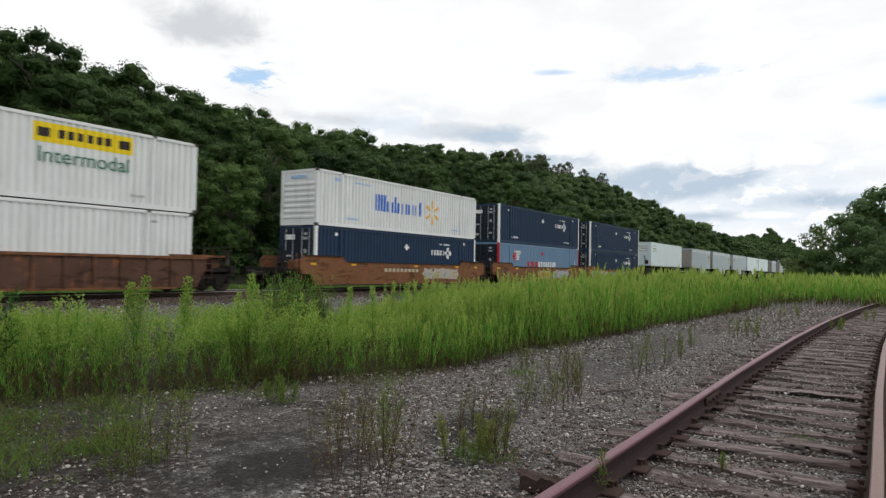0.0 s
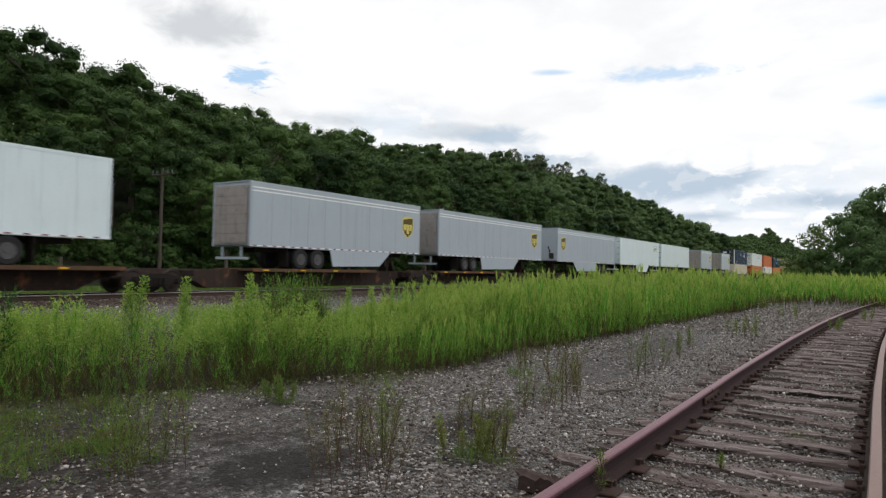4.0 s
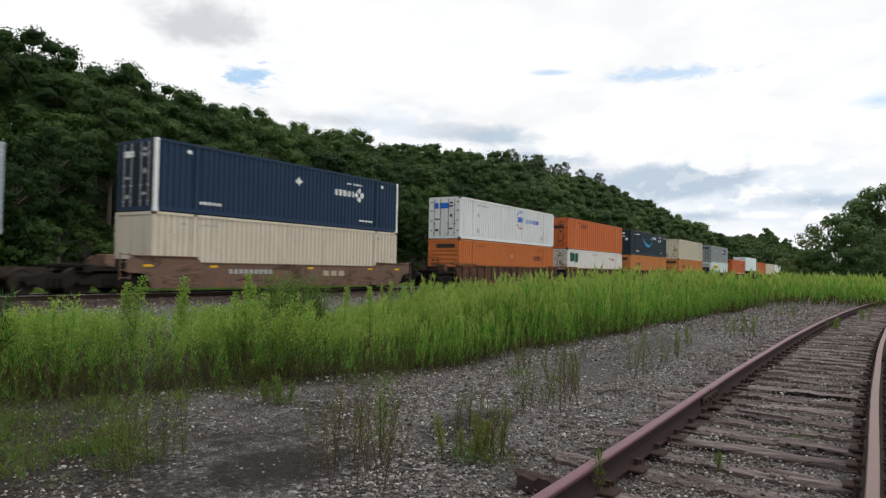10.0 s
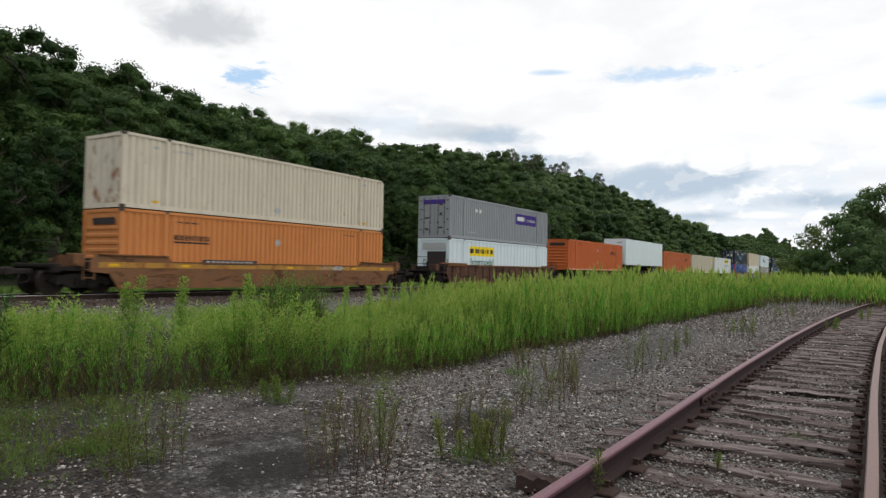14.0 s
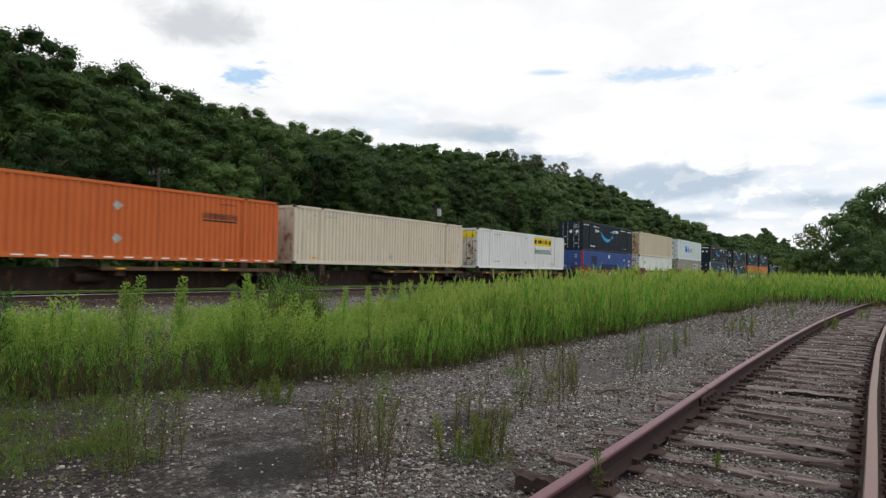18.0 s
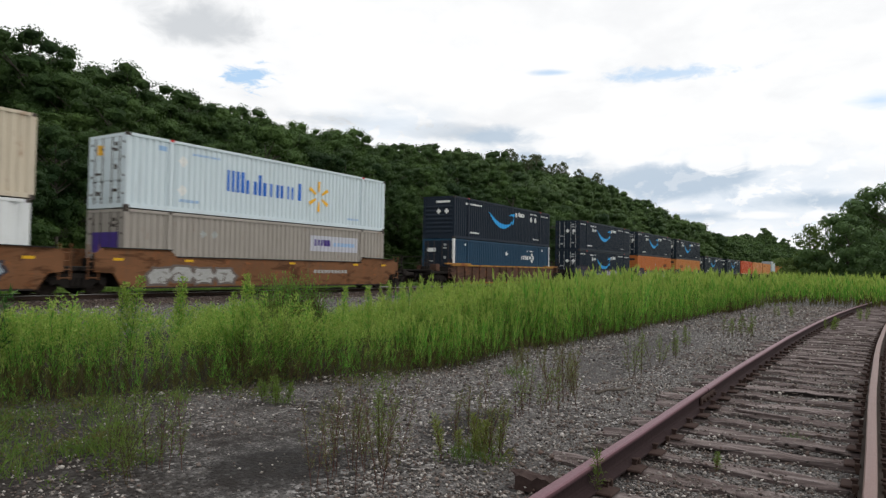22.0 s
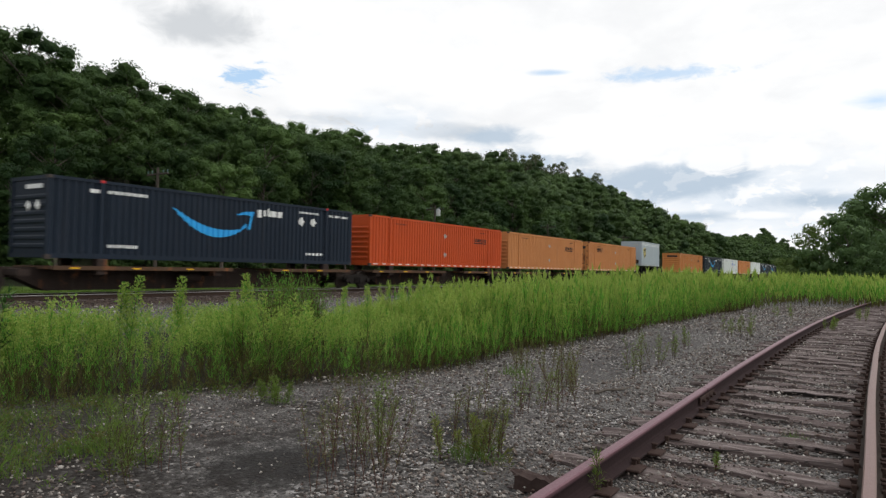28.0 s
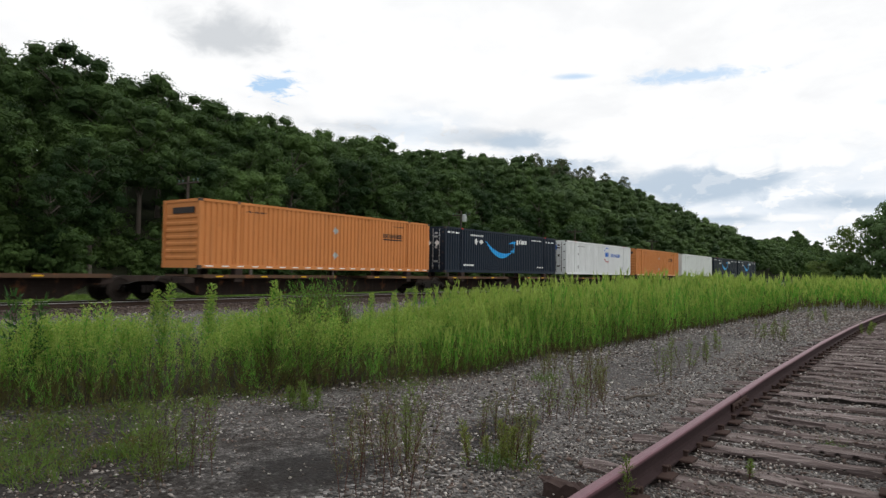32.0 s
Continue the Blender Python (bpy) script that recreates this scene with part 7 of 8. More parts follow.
    for k, (kind, *rest) in enumerate(paints):
        if kind == "graffiti":
            p0, p1, z0, z1, mats, letters = rest
            graffiti(car, int(s0) + k, a + p0, a + p1, z0, z1, 1.46 if style == "smooth" else 1.52, mats, letters)
        elif kind == "word":
            p0, p1, z0, z1, mat_, letters = rest
            [bar(car, mat_, a + p0 + i * (p1 - p0) / letters, a + p0 + (i + 0.72) * (p1 - p0) / letters, z0, z1, FLAT, skin=1.47, name="lettering") for i in range(letters)]
        elif kind == "panel":
            p0, p1, z0, z1, mat_ = rest
            bar(car, mat_, a + p0, a + p1, z0, z1, FLAT, skin=1.464, name="panel")
        elif kind == "text":
            text, p0, p1, z0, mat_ = rest
            lettered(car, text, mat_, a + p0, a + p1, z0, -1.472)
    MOVING.append((car, s0, 0.0))
    return car


def spine_car(s0, s1, decks, posts=(), hitch=None, first=False, last=False):
    """A skeleton flat unit between two trucks; decks: pairs along the train."""
    car = root("spine_car", "brown skeleton flatcar with narrow sill and wheel decks", "flatcar", "cars of the train")
    L = s1 - s0
    mat = PAINTS["spine_brown"]
    part("centre_sill", Form().prism([(0.0, 0.62), (0.0, 0.98), (L, 0.98), (L, 0.62), (L - 1.9, 0.62), (L - 2.9, 0.14), (2.9, 0.14), (1.9, 0.62)], -0.34, 0.34), mat, car)
    for lo, hi in decks:
        d = part("deck", Form().soft_box(lo - s0, hi - s0, -1.36, 1.36, 0.92, 1.03, 0.015), PAINTS["deck_brown"], car)
        part("deck_rail", Form().box(lo - s0, hi - s0, -1.40, -1.37, 0.90, 1.05), PAINTS["deck_brown"], d)
        for k in range(max(1, int((hi - lo) / 2.4))):
            x = lo - s0 + 0.6 + k * 2.4
            bar(d, YELLOW, x, x + 0.34, 0.94, 1.0, FLAT, skin=1.402, name="reflector")
    for x in (1.7, L / 2, L - 1.7):
        part("cross_bearer", Form().prism([(x - 0.2 - 0.0, 0.70), (x - 0.2, 0.92), (x + 0.2, 0.92), (x + 0.2, 0.70)], -1.3, 1.3), mat, car)
    for x in posts:
        for y in (-1.2, 1.2):
            part("pedestal", Form().soft_box(x - s0 - 0.2, x - s0 + 0.2, y - 0.16, y + 0.16, 0.72, 1.315, 0.02), mat, car)
        part("pedestal_arm", Form().soft_box(x - s0 - 0.14, x - s0 + 0.14, -1.3, 1.3, 0.78, 0.96, 0.02), mat, car)
    if hitch is not None:
        x = hitch - s0
        part("hitch_stand", Form().prism([(x - 0.25, 0.98), (x - 0.12, 1.92), (x + 0.12, 1.92), (x + 0.7, 0.98), (x + 0.5, 0.98), (x + 0.05, 1.7), (x - 0.1, 0.98)], -0.28, 0.28).soft_box(x - 0.35, x + 0.35, -0.42, 0.42, 1.92, 2.02, 0.02), mat, car)
    truck(car, 0.0)
    if last:
        truck(car, L)
    if first:
        coupler(car, -0.4, -1)
    if last:
        coupler(car, L + 0.4, 1)
    tank = Form().tube((L * 0.42, -0.62, 0.62), (L * 0.42 + 1.1, -0.62, 0.62), 0.2, n=12)
    part("air_tank", tank, mat, car)
    MOVING.append((car, s0, 0.0))


# ---------------------------------------------------------------- road trailers
def trailer(s, length, colour, rear_left, wheels, label, skirt=None, shield=None, sign=None, stripe=False, roll_door=False):
    """A box trailer; z counts from the rail, wheels stand on the deck."""
    van = root("semi_trailer", label, "trailer", "trailers on the train")
    mat = PAINTS[colour]
    L, half, z0, z1 = length, 1.295, 2.05, 5.08
    n = max(3, round(L / 1.22))
    for side in (-1, 1):
        for k in range(n):
            x0, x1 = 0.12 + k * (L - 0.24) / n, 0.12 + (k + 1) * (L - 0.24) / n
            part("side_panel", Form().box(x0 + 0.005, x1 - 0.005, side * half - (0.0 if side < 0 else 0.02), side * half + (0.02 if side < 0 else 0.0), z0 + 0.12, z1 - 0.1), mat, van)
    liner = Form().box(0.06, L - 0.06, -half + 0.02, half - 0.02, z0 + 0.06, z1 - 0.04)
    part("body", liner, mat, van)
    rail_mat = PAINTS[colour]
    for y0, y1 in ((-half - 0.012, -half + 0.05), (half - 0.05, half + 0.012)):
        part("bottom_rail", Form().box(0.0, L, y0, y1, z0, z0 + 0.14), rail_mat, van)
        part("top_rail", Form().box(0.0, L, y0, y1, z1 - 0.11, z1), rail_mat, van)
    part("roof", Form().box(0.0, L, -half + 0.04, half - 0.04, z1 - 0.035, z1 + 0.01), mat, van)
    for x in (0.0, L - 0.12):
        for y in (-half - 0.015, half - 0.1):
            part("corner_post", Form().soft_box(x, x + 0.12, y, y + 0.115, z0, z1, 0.03), rail_mat, van)
    if stripe:
        for z in (4.62, 4.78):
            bar(van, WHITE_MARK, 0.12, L - 0.12, z, z + 0.05, FLAT, skin=half, name="stripe")
    bar(van, WHITE_MARK, 0.1, L - 0.1, z0 + 0.03, z0 + 0.075, FLAT, skin=half + 0.012, name="reflector_strip")
    for k in range(int(L / 0.6)):
        bar(van, DULL_RED, 0.2 + k * 0.6, 0.42 + k * 0.6, z0 + 0.03, z0 + 0.075, FLAT, skin=half + 0.016, name="reflector_strip")
    if rear_left:
        if roll_door:
            door = part("roll_door", Form().box(-0.01, 0.03, -half + 0.16, half - 0.16, z0 + 0.12, z1 - 0.2), PAINTS["door_grime"], van, "grimy roll-up door")
            for k in range(6):
                part("door_slat", Form().soft_box(-0.025, -0.011, -half + 0.18, half - 0.18, z0 + 0.16 + k * 0.44, z0 + 0.57 + k * 0.44, 0.006), PAINTS["door_grime"], door)
        else:
            for sgn in (-1, 1):
                lo, hi = (-half + 0.10, -0.01) if sgn < 0 else (0.01, half - 0.10)
                leaf = part("door", Form().soft_box(-0.02, 0.03, lo, hi, z0 + 0.1, z1 - 0.14, 0.01), mat, van)
                part("locking_bar", Form().tube((-0.05, -0.12 * -sgn, z0 + 0.05), (-0.05, -0.12 * -sgn, z1 - 0.12), 0.02, n=7), CASTING, leaf)
                for z in (2.5, 3.2, 3.9, 4.6):
                    part("hinge", Form().soft_box(-0.04, 0.02, lo if sgn < 0 else hi - 0.2, lo + 0.2 if sgn < 0 else hi, z, z + 0.06, 0.01), CASTING, leaf)
        part("rear_guard", Form().box(0.05, 0.15, -1.1, 1.1, 1.45, 1.57).box(0.06, 0.14, -0.7, -0.6, 1.57, z0).box(0.06, 0.14, 0.6, 0.7, 1.57, z0), rail_mat, van)
    else:
        part("nose_wall", Form().soft_box(-0.03, 0.05, -half + 0.1, half - 0.1, z0 + 0.06, z1 - 0.1, 0.02), mat, van)
        part("connection_box", Form().soft_box(-0.09, -0.03, -0.95, -0.55, z0 + 0.25, z0 + 0.75, 0.02), DARK_MARK, van)
        part("gladhand", Form().soft_box(-0.10, -0.03, -0.62, -0.50, z0 + 0.85, z0 + 1.05, 0.02).soft_box(-0.10, -0.03, -0.50, -0.40, z0 + 1.15, z0 + 1.35, 0.02).tube((-0.07, -0.55, z0 + 0.3), (-0.07, -0.5, z0 + 1.2), 0.025, n=6), DARK_MARK, van)
        if sign is not None:
            plate = part("nose_sign", Form().box(-0.040, -0.031, -0.78, 0.22, 3.95, 4.57), DARK_MARK, van, "framed white sign on the nose")
            part("sign_panel", Form().box(-0.046, -0.041, -0.73, 0.17, 4.0, 4.52), WHITE_MARK, plate)
            for k in range(6):
                part("lettering", Form().box(-0.051, -0.047, -0.60 + k * 0.11, -0.53 + k * 0.11, 4.2, 4.36), SIGN_GREEN, plate)
        else:
            part("nose_plate", Form().box(-0.04, -0.031, -0.9, -0.3, z1 - 0.55, z1 - 0.35), GREY_MARK, van)
    frame = Form()
    for y in (-0.55, 0.45):
        frame.box(1.0, L - 1.0, y, y + 0.1, z0 - 0.22, z0)
    part("underframe", frame, GRIME, van)
    for x in wheels:
        axle = part("axle", Form().tube((x, -1.05, 1.53), (x, 1.05, 1.53), 0.07, n=8).box(x - 0.12, x + 0.12, -0.6, 0.6, 1.5, z0 - 0.2), GRIME, van)
        for side in (-1, 1):
            for off in (1.17, 0.84):
                y = side * off
                part("tyre", Form().lathe((x, y, 1.53), [(0.25, -0.12), (0.45, -0.135), (0.495, -0.10), (0.495, 0.10), (0.45, 0.135), (0.25, 0.12)], 24), TYRE, axle)
            y = side * 1.19
            part("rim", Form().lathe((x, y, 1.53), [(0.27, -0.11 * 1), (0.285, -0.125), (0.20, -0.05), (0.12, -0.06), (0.10, -0.13), (0.0001, -0.13)] if side < 0 else [(0.0001, 0.13), (0.10, 0.13), (0.12, 0.06), (0.20, 0.05), (0.285, 0.125), (0.27, 0.11)], 20), RIM, axle)
    back = min(wheels) - 0.85 if rear_left else max(wheels) + 0.85
    part("mud_flap", Form().box(back - 0.02, back + 0.02, -1.25, -0.65, 1.15, z0), GRIME, van)
    leg = (L - 3.0) if rear_left else 3.0
    for y in (-0.95, 0.8):
        part("landing_leg", Form().box(leg - 0.08, leg + 0.08, y, y + 0.15, 1.29, z0).box(leg - 0.14, leg + 0.14, y - 0.05, y + 0.2, 1.26, 1.31), STEEL, van)
    if skirt:
        x0, x1 = skirt
        edge = [(x0, z0), (x0 + (0.25 if rear_left else 1.0), 1.2), (x1 - (1.0 if rear_left else 0.1), 1.2 if not rear_left else 1.25), (x1, z0)]
        part("side_skirt", Form().prism(edge, -half - 0.01, -half + 0.02), mat, van, "flat side skirt with slanted ends")
    if shield is not None:
        x, z = shield, 3.70
        top = [(x - 0.56, z + 0.50), (x - 0.3, z + 0.60), (x, z + 0.62), (x + 0.3, z + 0.60), (x + 0.56, z + 0.50)]
        low = [(x - 0.56, z - 0.20), (x - 0.35, z - 0.48), (x, z - 0.70), (x + 0.35, z - 0.48), (x + 0.56, z - 0.20)]
        marking(van, SHIELD_GOLD, top, low, FLAT, skin=half, name="shield_mark", label="brown and gold shield")
        marking(van, SHIELD_BROWN, [(x - 0.50, z + 0.42), (x - 0.1, z + 0.47), (x + 0.25, z + 0.53), (x + 0.50, z + 0.52)], [(x - 0.50, z - 0.18), (x - 0.31, z - 0.42), (x, z - 0.62), (x + 0.31, z - 0.42), (x + 0.50, z - 0.18)], FLAT, skin=half + 0.004, name="shield_mark")
        for k, (lo, hi) in enumerate(((-0.22, 0.15), (-0.42, 0.15), (-0.22, 0.15))):
            bar(van, SHIELD_GOLD, x - 0.42 + k * 0.3, x - 0.19 + k * 0.3, z + lo, z + hi, FLAT, skin=half + 0.008, name="lettering")
    if sign is not None:
        bar(van, DARK_MARK, sign, sign + 1.7, 3.9, 4.62, FLAT, skin=half, name="sign_panel", label="white sign with green lettering")
        bar(van, WHITE_MARK, sign + 0.05, sign + 1.65, 3.95, 4.57, FLAT, skin=half + 0.004, name="sign_panel")
        for k in range(7):
            bar(van, SIGN_GREEN, sign + 0.22 + k * 0.18, sign + 0.36 + k * 0.18, 4.17, 4.38, FLAT, skin=half + 0.008, name="lettering")
        bar(van, SIGN_GREEN, sign + 0.3, sign + 1.4, 4.06, 4.09, FLAT, skin=half + 0.008, name="lettering")
    word(van, DARK_MARK, 0.35 if not rear_left else L - 1.1, 1.1 if not rear_left else L - 0.35, 2.62, 2.72, FLAT, 6) if shield is None else None
    MOVING.append((van, s, 0.0))


LOW, HIGH, ON_SPINE = 0.375, 3.325, 1.32
PALE = plain("spray_pale", (0.33, 0.335, 0.325), 0.7, vary=0.3)
FADED_GREY = plain("spray_grey_blue", (0.26, 0.31, 0.37), 0.7, vary=0.3)
SPRAY_TAN = plain("spray_tan", (0.38, 0.33, 0.24), 0.7, vary=0.3)
SPRAY_TEAL = plain("spray_teal", (0.06, 0.24, 0.20), 0.7, vary=0.3)
SPRAY_PINK = plain("spray_pink", (0.35, 0.14, 0.15), 0.7, vary=0.3)
SPRAY_DARK = plain("spray_dark", (0.04, 0.04, 0.05), 0.7, vary=0.3)
SPRAY_SHADE = plain("spray_shade", (0.12, 0.10, 0.09), 0.7, vary=0.3)
SPRAY_LILAC = plain("spray_lilac", (0.32, 0.28, 0.42), 0.7, vary=0.3)
SPRAY_BLUE = plain("spray_blue", (0.07, 0.14, 0.34), 0.7, vary=0.3)

SMOOTH = "rusty brown double-stack well car with smooth sides"
RIBBED = "dark brown double-stack well car with ribbed sides"
VIOLET = "dark violet double-stack well car with spray-painted sides"


def build_train():
    # double stacks at the head
    well_car(RIBBED, -284.6, -263.2, -281.45, "ribbed", "well_maroon", (-283.4, -264.3))
    well_car(SMOOTH, -260.3, -240.3, -258.1, "smooth", "well_brown", (-259.0, -240.3), (True, False), [("word", 5.5, 9.0, 0.95, 1.15, SPRAY_TAN, 9), ("graffiti", 9.6, 13.5, 0.5, 1.2, (PALE, SPRAY_TAN), 4)])
    well_car(SMOOTH, -240.1, -220.9, -238.4, "smooth", "well_brown", (-220.8,), (False, False), [("panel", 7.0, 9.2, 0.55, 1.15, SPRAY_TAN), ("word", 7.2, 9.0, 0.65, 1.05, RED_MARK, 3), ("graffiti", 9.8, 13.2, 0.5, 1.25, (FADED_GREY, PALE), 5), ("text", "53", 0.1, 0.8, 0.75, SPRAY_DARK)])
    well_car(SMOOTH, -220.7, -201.2, -219.1, "smooth", "well_brown", (-202.3,), (False, True), [("graffiti", 0.2, 4.6, 0.35, 1.3, (SPRAY_TAN, SPRAY_LILAC, PALE), 4), ("graffiti", 5.2, 11.5, 0.35, 1.25, (SPRAY_TEAL, SPRAY_PINK, SPRAY_TEAL), 5), ("word", 11.9, 14.3, 0.85, 1.0, PALE, 9)])
    load("sign_white", -281.45, HIGH), load("plain_white", -281.6, LOW)
    load("spark_white", -258.1, HIGH), load("knot_navy", -258.1, LOW)
    load("knot_navy", -238.4, HIGH), load("stack_sky", -238.4, LOW)
    load("knot_navy", -219.1, HIGH), load("knot_navy", -219.1, LOW)
    # first run of flats with trailers
    grey, white = "silver-grey road trailer with brown and gold shield", "plain white road trailer with panel seams"
    units = [-199.4, -179.6, -160.6, -141.6, -123.3, -105.6, -89.4, -70.6, -52.9]
    decks = [[(-191.5, -181.2)], [(-175.0, -166.0)], [(-159.4, -150.5)], [(-133.0, -124.0)], [(-122.2, -113.2)], [(-104.8, -95.9)], [(-88.0, -81.5), (-80.6, -72.3)], [(-69.5, -64.0), (-63.2, -55.9)]]
    hitches = [-196.6, -163.4, -145.0, -138.6, -107.8, -90.6, -73.5, -56.2]
    for i, (lo, hi) in enumerate(zip(units, units[1:])):
        spine_car(lo, hi, decks[i], hitch=hitches[i], first=i == 0, last=i == len(units) - 2)
    trailer(-197.65, 15.85, "cold_white", False, (11.12, 12.34), "white road trailer with framed green sign", sign=0.69)
    trailer(-175.2, 13.6, "silver", True, (3.3, 4.5), grey, (5.4, 10.6), 12.3, stripe=True, roll_door=True)
    trailer(-159.45, 16.1, "silver", True, (3.4, 4.6), grey, (5.6, 11.8), 14.65, stripe=True, roll_door=True)
    trailer(-139.9, 15.75, "silver", False, (11.1, 12.5), grey, (3.8, 10.0), 1.34, stripe=True)
    trailer(-122.25, 16.0, "cold_white", True, (3.75, 5.0), "white road trailer with framed green sign", (6.1, 11.4), sign=13.5)
    trailer(-105.0, 15.95, "cold_white", True, (3.2, 4.43), white)
    trailer(-80.4, 8.35, "silver", True, (0.95,), "short silver-grey road trailer with brown and gold shield", None, 6.85, stripe=True, roll_door=True)
    trailer(-62.95, 8.2, "silver", True, (0.9,), "short silver-grey road trailer with brown and gold shield", None, 6.85, stripe=True, roll_door=True)
    # second run of stacks
    well_car("greyish brown double-stack well car with smooth sides", -52.0, -31.0, -49.26, "smooth", "well_grey_brown", (-50.9, -32.0), (True, True), [("word", 3.6, 6.2, 0.8, 1.0, PALE, 9), ("word", 9.6, 11.4, 0.72, 0.98, SPRAY_TAN, 3)])
    well_car(RIBBED, -28.6, -8.1, -25.9, "ribbed", "well_maroon", (-27.3, -8.0), (True, False))
    well_car(RIBBED, -7.9, 11.2, -6.4, "ribbed", "well_maroon", (11.3,), (False, False))
    well_car(RIBBED, 11.4, 32.0, 13.05, "ribbed", "well_maroon", (30.9,), (False, True))
    well_car("amber and rust double-stack well car with smooth sides", 34.0, 55.2, 36.5, "smooth", "well_amber", (35.2, 54.1), (True, True), [("panel", 3.6, 6.6, 1.18, 1.38, SPRAY_DARK), ("word", 3.8, 6.4, 1.23, 1.33, PALE, 10), ("graffiti", 10.8, 12.6, 0.95, 1.25, (PALE,), 2)])
    well_car(RIBBED, 57.6, 78.6, 60.0, "ribbed", "well_maroon", (58.8, 77.4), (True, True))
    load("knot_navy", -49.26, HIGH), load("cream_low", -49.3, LOW)
    load("ring_white", -25.9, HIGH), load("orange_right", -25.9, LOW)
    load("orange_panel", -6.4, HIGH), load("green_patch", -6.4, LOW)
    load("dark_right", 13.05, HIGH), load("orange_left", 13.05, LOW)
    load("cream", 36.5, HIGH), load("orange_left", 36.5, LOW)
    load("parcel_grey", 60.0, HIGH), load("sign_reefer", 60.0, LOW)
    # second run of flats
    units = [79.6, 97.8, 115.1, 132.3, 150.0, 169.3]
    decks = [[(87.5, 96.6)], [(105.7, 113.8)], [(122.9, 131.7)], [(139.9, 148.8)], [(151.6, 158.6), (160.0, 167.0)]]
    boxes = [81.0, None, 115.5, 132.75, 151.1]
    for i, (lo, hi) in enumerate(zip(units, units[1:])):
        c = boxes[i]
        spine_car(lo, hi, decks[i], posts=(c + 2.0, c + 14.1) if c is not None else (), hitch=None if c is not None else 99.9, first=i == 0, last=i == 4)
    load("orange_single", 81.1, ON_SPINE)
    trailer(98.45, 16.15, "cold_white", False, (11.6, 12.8), white)
    load("orange_single", 115.5, ON_SPINE), load("cream", 132.75, ON_SPINE), load("sign_white", 151.1, ON_SPINE)
    # third run of stacks
    well_car(SMOOTH, 170.3, 189.8, 172.14, "smooth", "well_brown", (171.5, 189.9), (True, False), [("word", 3.6, 6.2, 0.85, 1.02, SPRAY_TAN, 9), ("graffiti", 7.3, 10.9, 0.4, 1.2, (PALE, SPRAY_TAN), 5)])
    well_car(SMOOTH, 190.0, 209.2, 191.5, "smooth", "well_brown", (209.3,), (False, False), [("graffiti", 2.1, 7.6, 0.3, 1.3, (PALE, SPRAY_DARK, SPRAY_DARK), 6), ("panel", 8.2, 10.6, 0.62, 1.18, SPRAY_DARK), ("word", 8.5, 10.3, 0.72, 1.08, PALE, 3), ("graffiti", 11.0, 15.2, 0.4, 1.2, (FADED_GREY, SPRAY_DARK), 5), ("text", "53", 0.0, 0.95, 0.62, SPRAY_DARK)])
    well_car(SMOOTH, 209.4, 229.3, 210.95, "smooth", "well_brown", (228.2,), (False, True), [("graffiti", 0.9, 5.2, 0.32, 1.15, (PALE,), 4), ("word", 10.2, 12.8, 0.85, 1.02, PALE, 10)])
    well_car(RIBBED + " and amber rails", 232.0, 253.9, 234.95, "ribbed", "well_maroon", (233.2, 252.8), (True, True), number="amber")
    well_car(VIOLET, 256.4, 276.2, 258.5, "smooth", "well_violet", (257.5, 276.3), (True, False), [("graffiti", 7.4, 11.6, 0.3, 1.4, (PALE, SPRAY_LILAC, SPRAY_DARK), 6), ("graffiti", 12.0, 14.5, 0.5, 1.2, (SPRAY_BLUE,), 3), ("word", 4.6, 6.4, 0.85, 1.0, SPRAY_LILAC, 8)])
    well_car(VIOLET, 276.4, 295.7, 278.0, "smooth", "well_violet", (295.8,), (False, False), [("graffiti", 2.4, 6.0, 0.35, 1.25, (SPRAY_TAN, PALE), 4), ("graffiti", 6.5, 9.6, 0.4, 1.2, (SPRAY_TAN, PALE), 4), ("graffiti", 10.2, 12.6, 0.35, 1.15, (SPRAY_TAN, PALE), 3), ("text", "53", -0.1, 0.8, 0.7, SPRAY_TAN)])
    well_car(VIOLET, 295.9, 315.7, 297.4, "smooth", "well_violet", (314.6,), (False, True), [("graffiti", 2.6, 8.0, 0.4, 1.25, (PALE, SPRAY_DARK), 6), ("graffiti", 10.2, 11.4, 0.5, 1.1, (PALE,), 1), ("text", "53", 0.5, 1.2, 0.7, SPRAY_PINK)])
    load("dark_left", 172.14, HIGH), load("blue_red", 172.14, LOW)
    load("beige", 191.5, HIGH), load("ribbed_white", 191.4, LOW)
    load("spark_doors", 210.95, HIGH), load("parcel_taupe", 210.95, LOW)
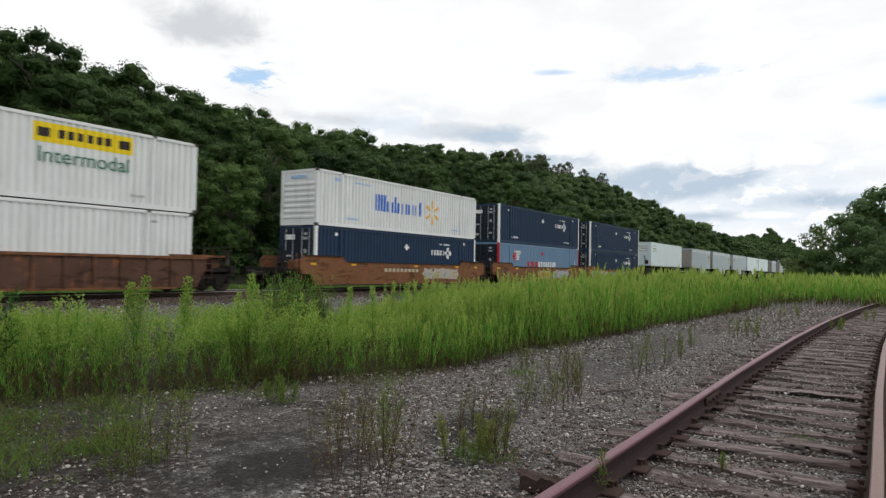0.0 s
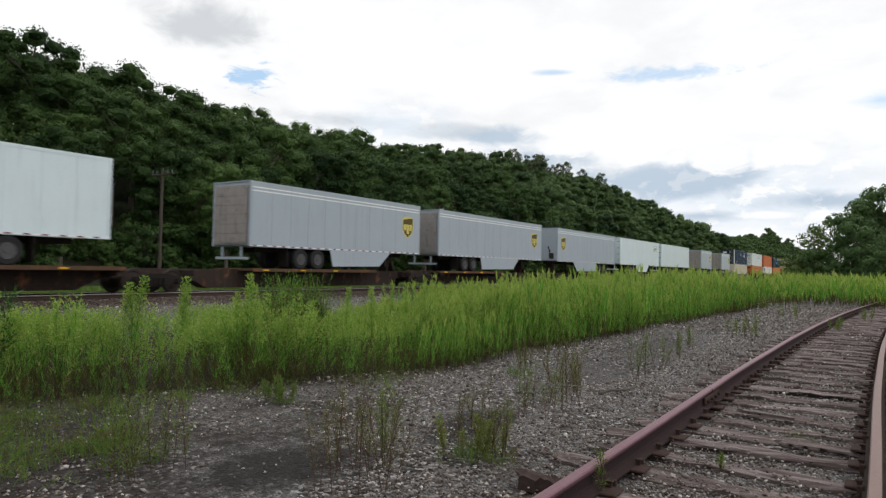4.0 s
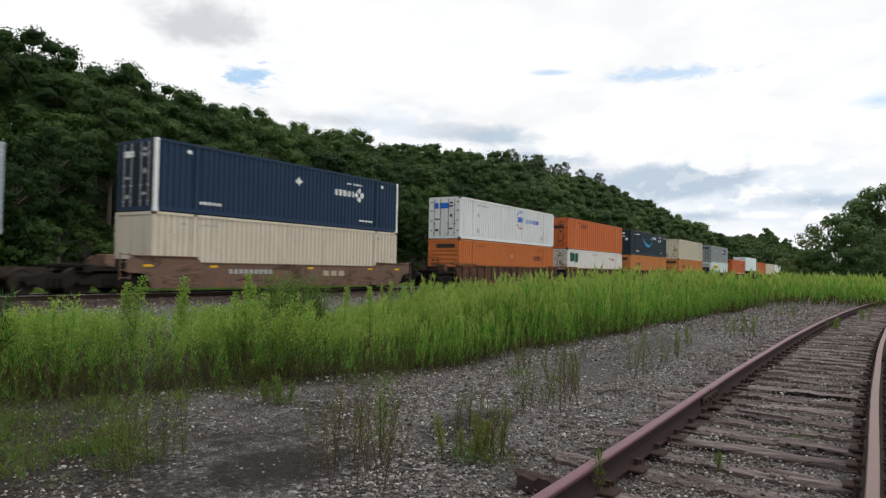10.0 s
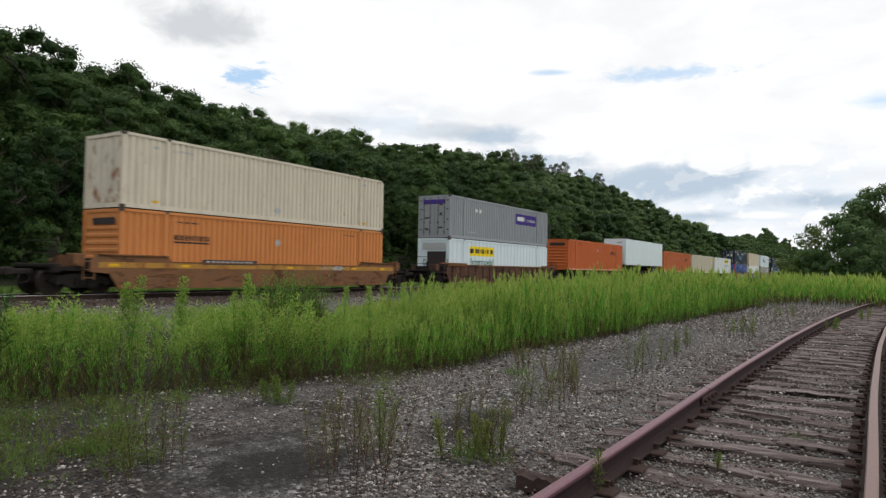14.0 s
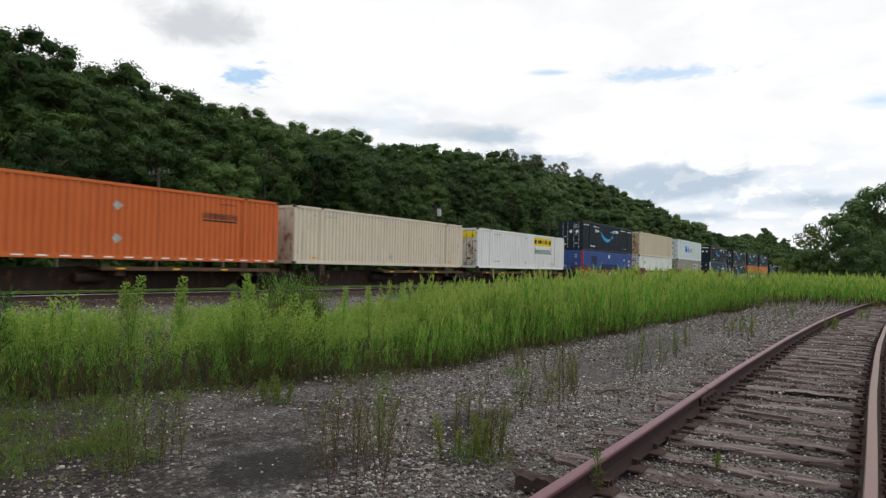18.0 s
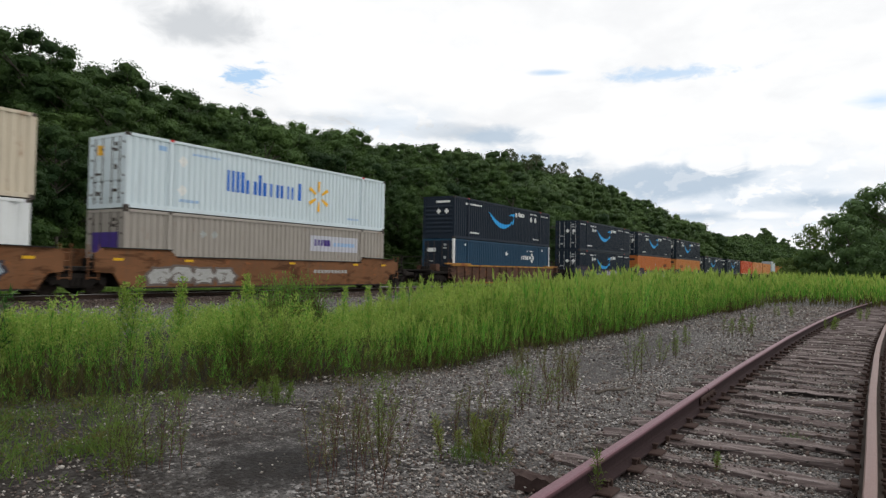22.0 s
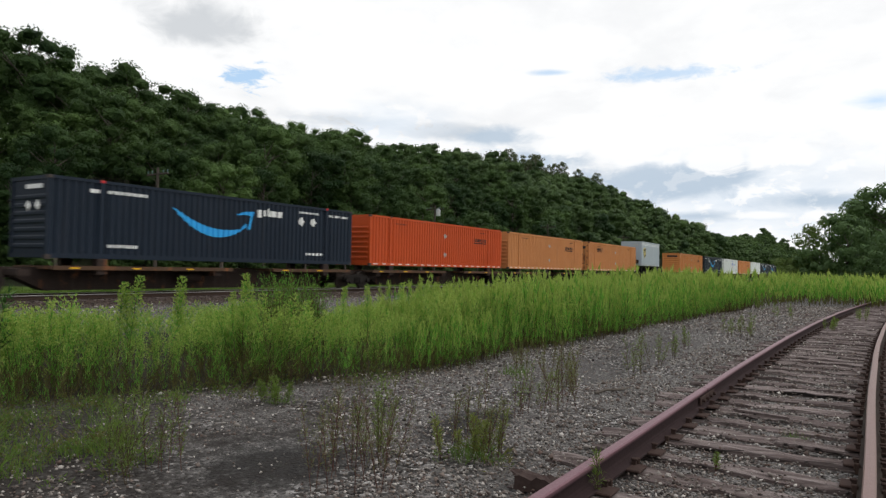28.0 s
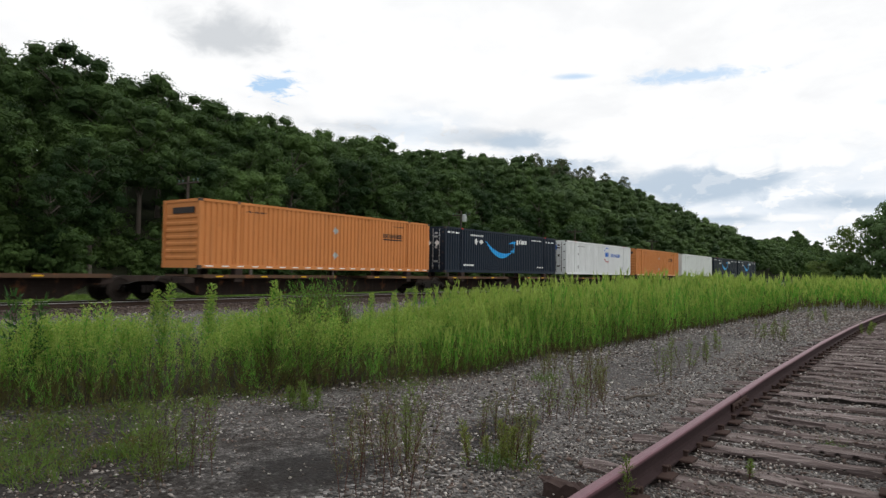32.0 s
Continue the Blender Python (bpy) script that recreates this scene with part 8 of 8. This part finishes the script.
    load("dark_ribs", 234.95, HIGH), load("knot_teal", 234.95, LOW)
    load("dark_left", 258.5, HIGH), load("dark_left", 258.5, LOW)
    load("dark_left", 278.0, HIGH), load("orange_right", 278.0, LOW)
    load("dark_left", 297.4, HIGH), load("orange_left", 297.4, LOW)
    # last run of flats
    units = [317.0, 336.4, 355.7, 373.2, 391.0, 409.3, 428.6, 447.6, 465.8, 483.9, 501.8, 519.6, 537.0, 555.2]
    boxes = [317.7, 338.8, 356.57, 373.95, 391.95, None, 430.7, 448.6, 466.9, 484.9, 502.7, 520.4, 537.9]
    styles = ["dark_left", "dark_ribs", "red_orange", "tan", "tan_left", None, "orange_worn", "dark_left", "ring_white", "orange_worn", "plain_white", "dark_left", "dark_left"]
    for i, (lo, hi) in enumerate(zip(units, units[1:])):
        c = boxes[i]
        deck = [(c + 0.2, c + 8.0), (c + 10.4, c + 16.0)] if c is not None else [(410.3, 413.0), (416.5, 427.0)]
        spine_car(lo, hi, deck, posts=(c + 2.0, c + 14.1) if c is not None else (), hitch=None if c is not None else 411.6, first=i in (0, 6), last=i in (5, 12))
        if c is not None:
            load(styles[i], c, ON_SPINE)
    trailer(410.55, 8.35, "silver", False, (7.25,), "short silver-grey road trailer with brown and gold shield", None, 1.34, stripe=True)


build_train()


def motions():
    """The whole train rolls by at one steady speed; its wheels turn with it."""
    for thing, s, z in MOVING:
        walk(thing, [(t, pose(s - SPEED * (t - 13.0), TRACK_Y, RAIL_TOP + z)) for t in (0.0, 16.0, 32.0)])
    step = SPEED / FPS / 0.483
    for axle in (0, 1):
        same = [w for w, k in WHEELS if k == axle]
        x = -0.89 if axle == 0 else 0.89
        walk(same[0], [(f / FPS, pose(x, 0, 0.483) @ Matrix.Rotation(-step * f, 4, "Y")) for f in range(int(32 * FPS) + 1)])
        keys = same[0].animation_data
        for w in same[1:]:
            w.rotation_mode = "QUATERNION"
            mine = w.animation_data_create()
            mine.action, mine.action_slot = keys.action, keys.action_slot


motions()
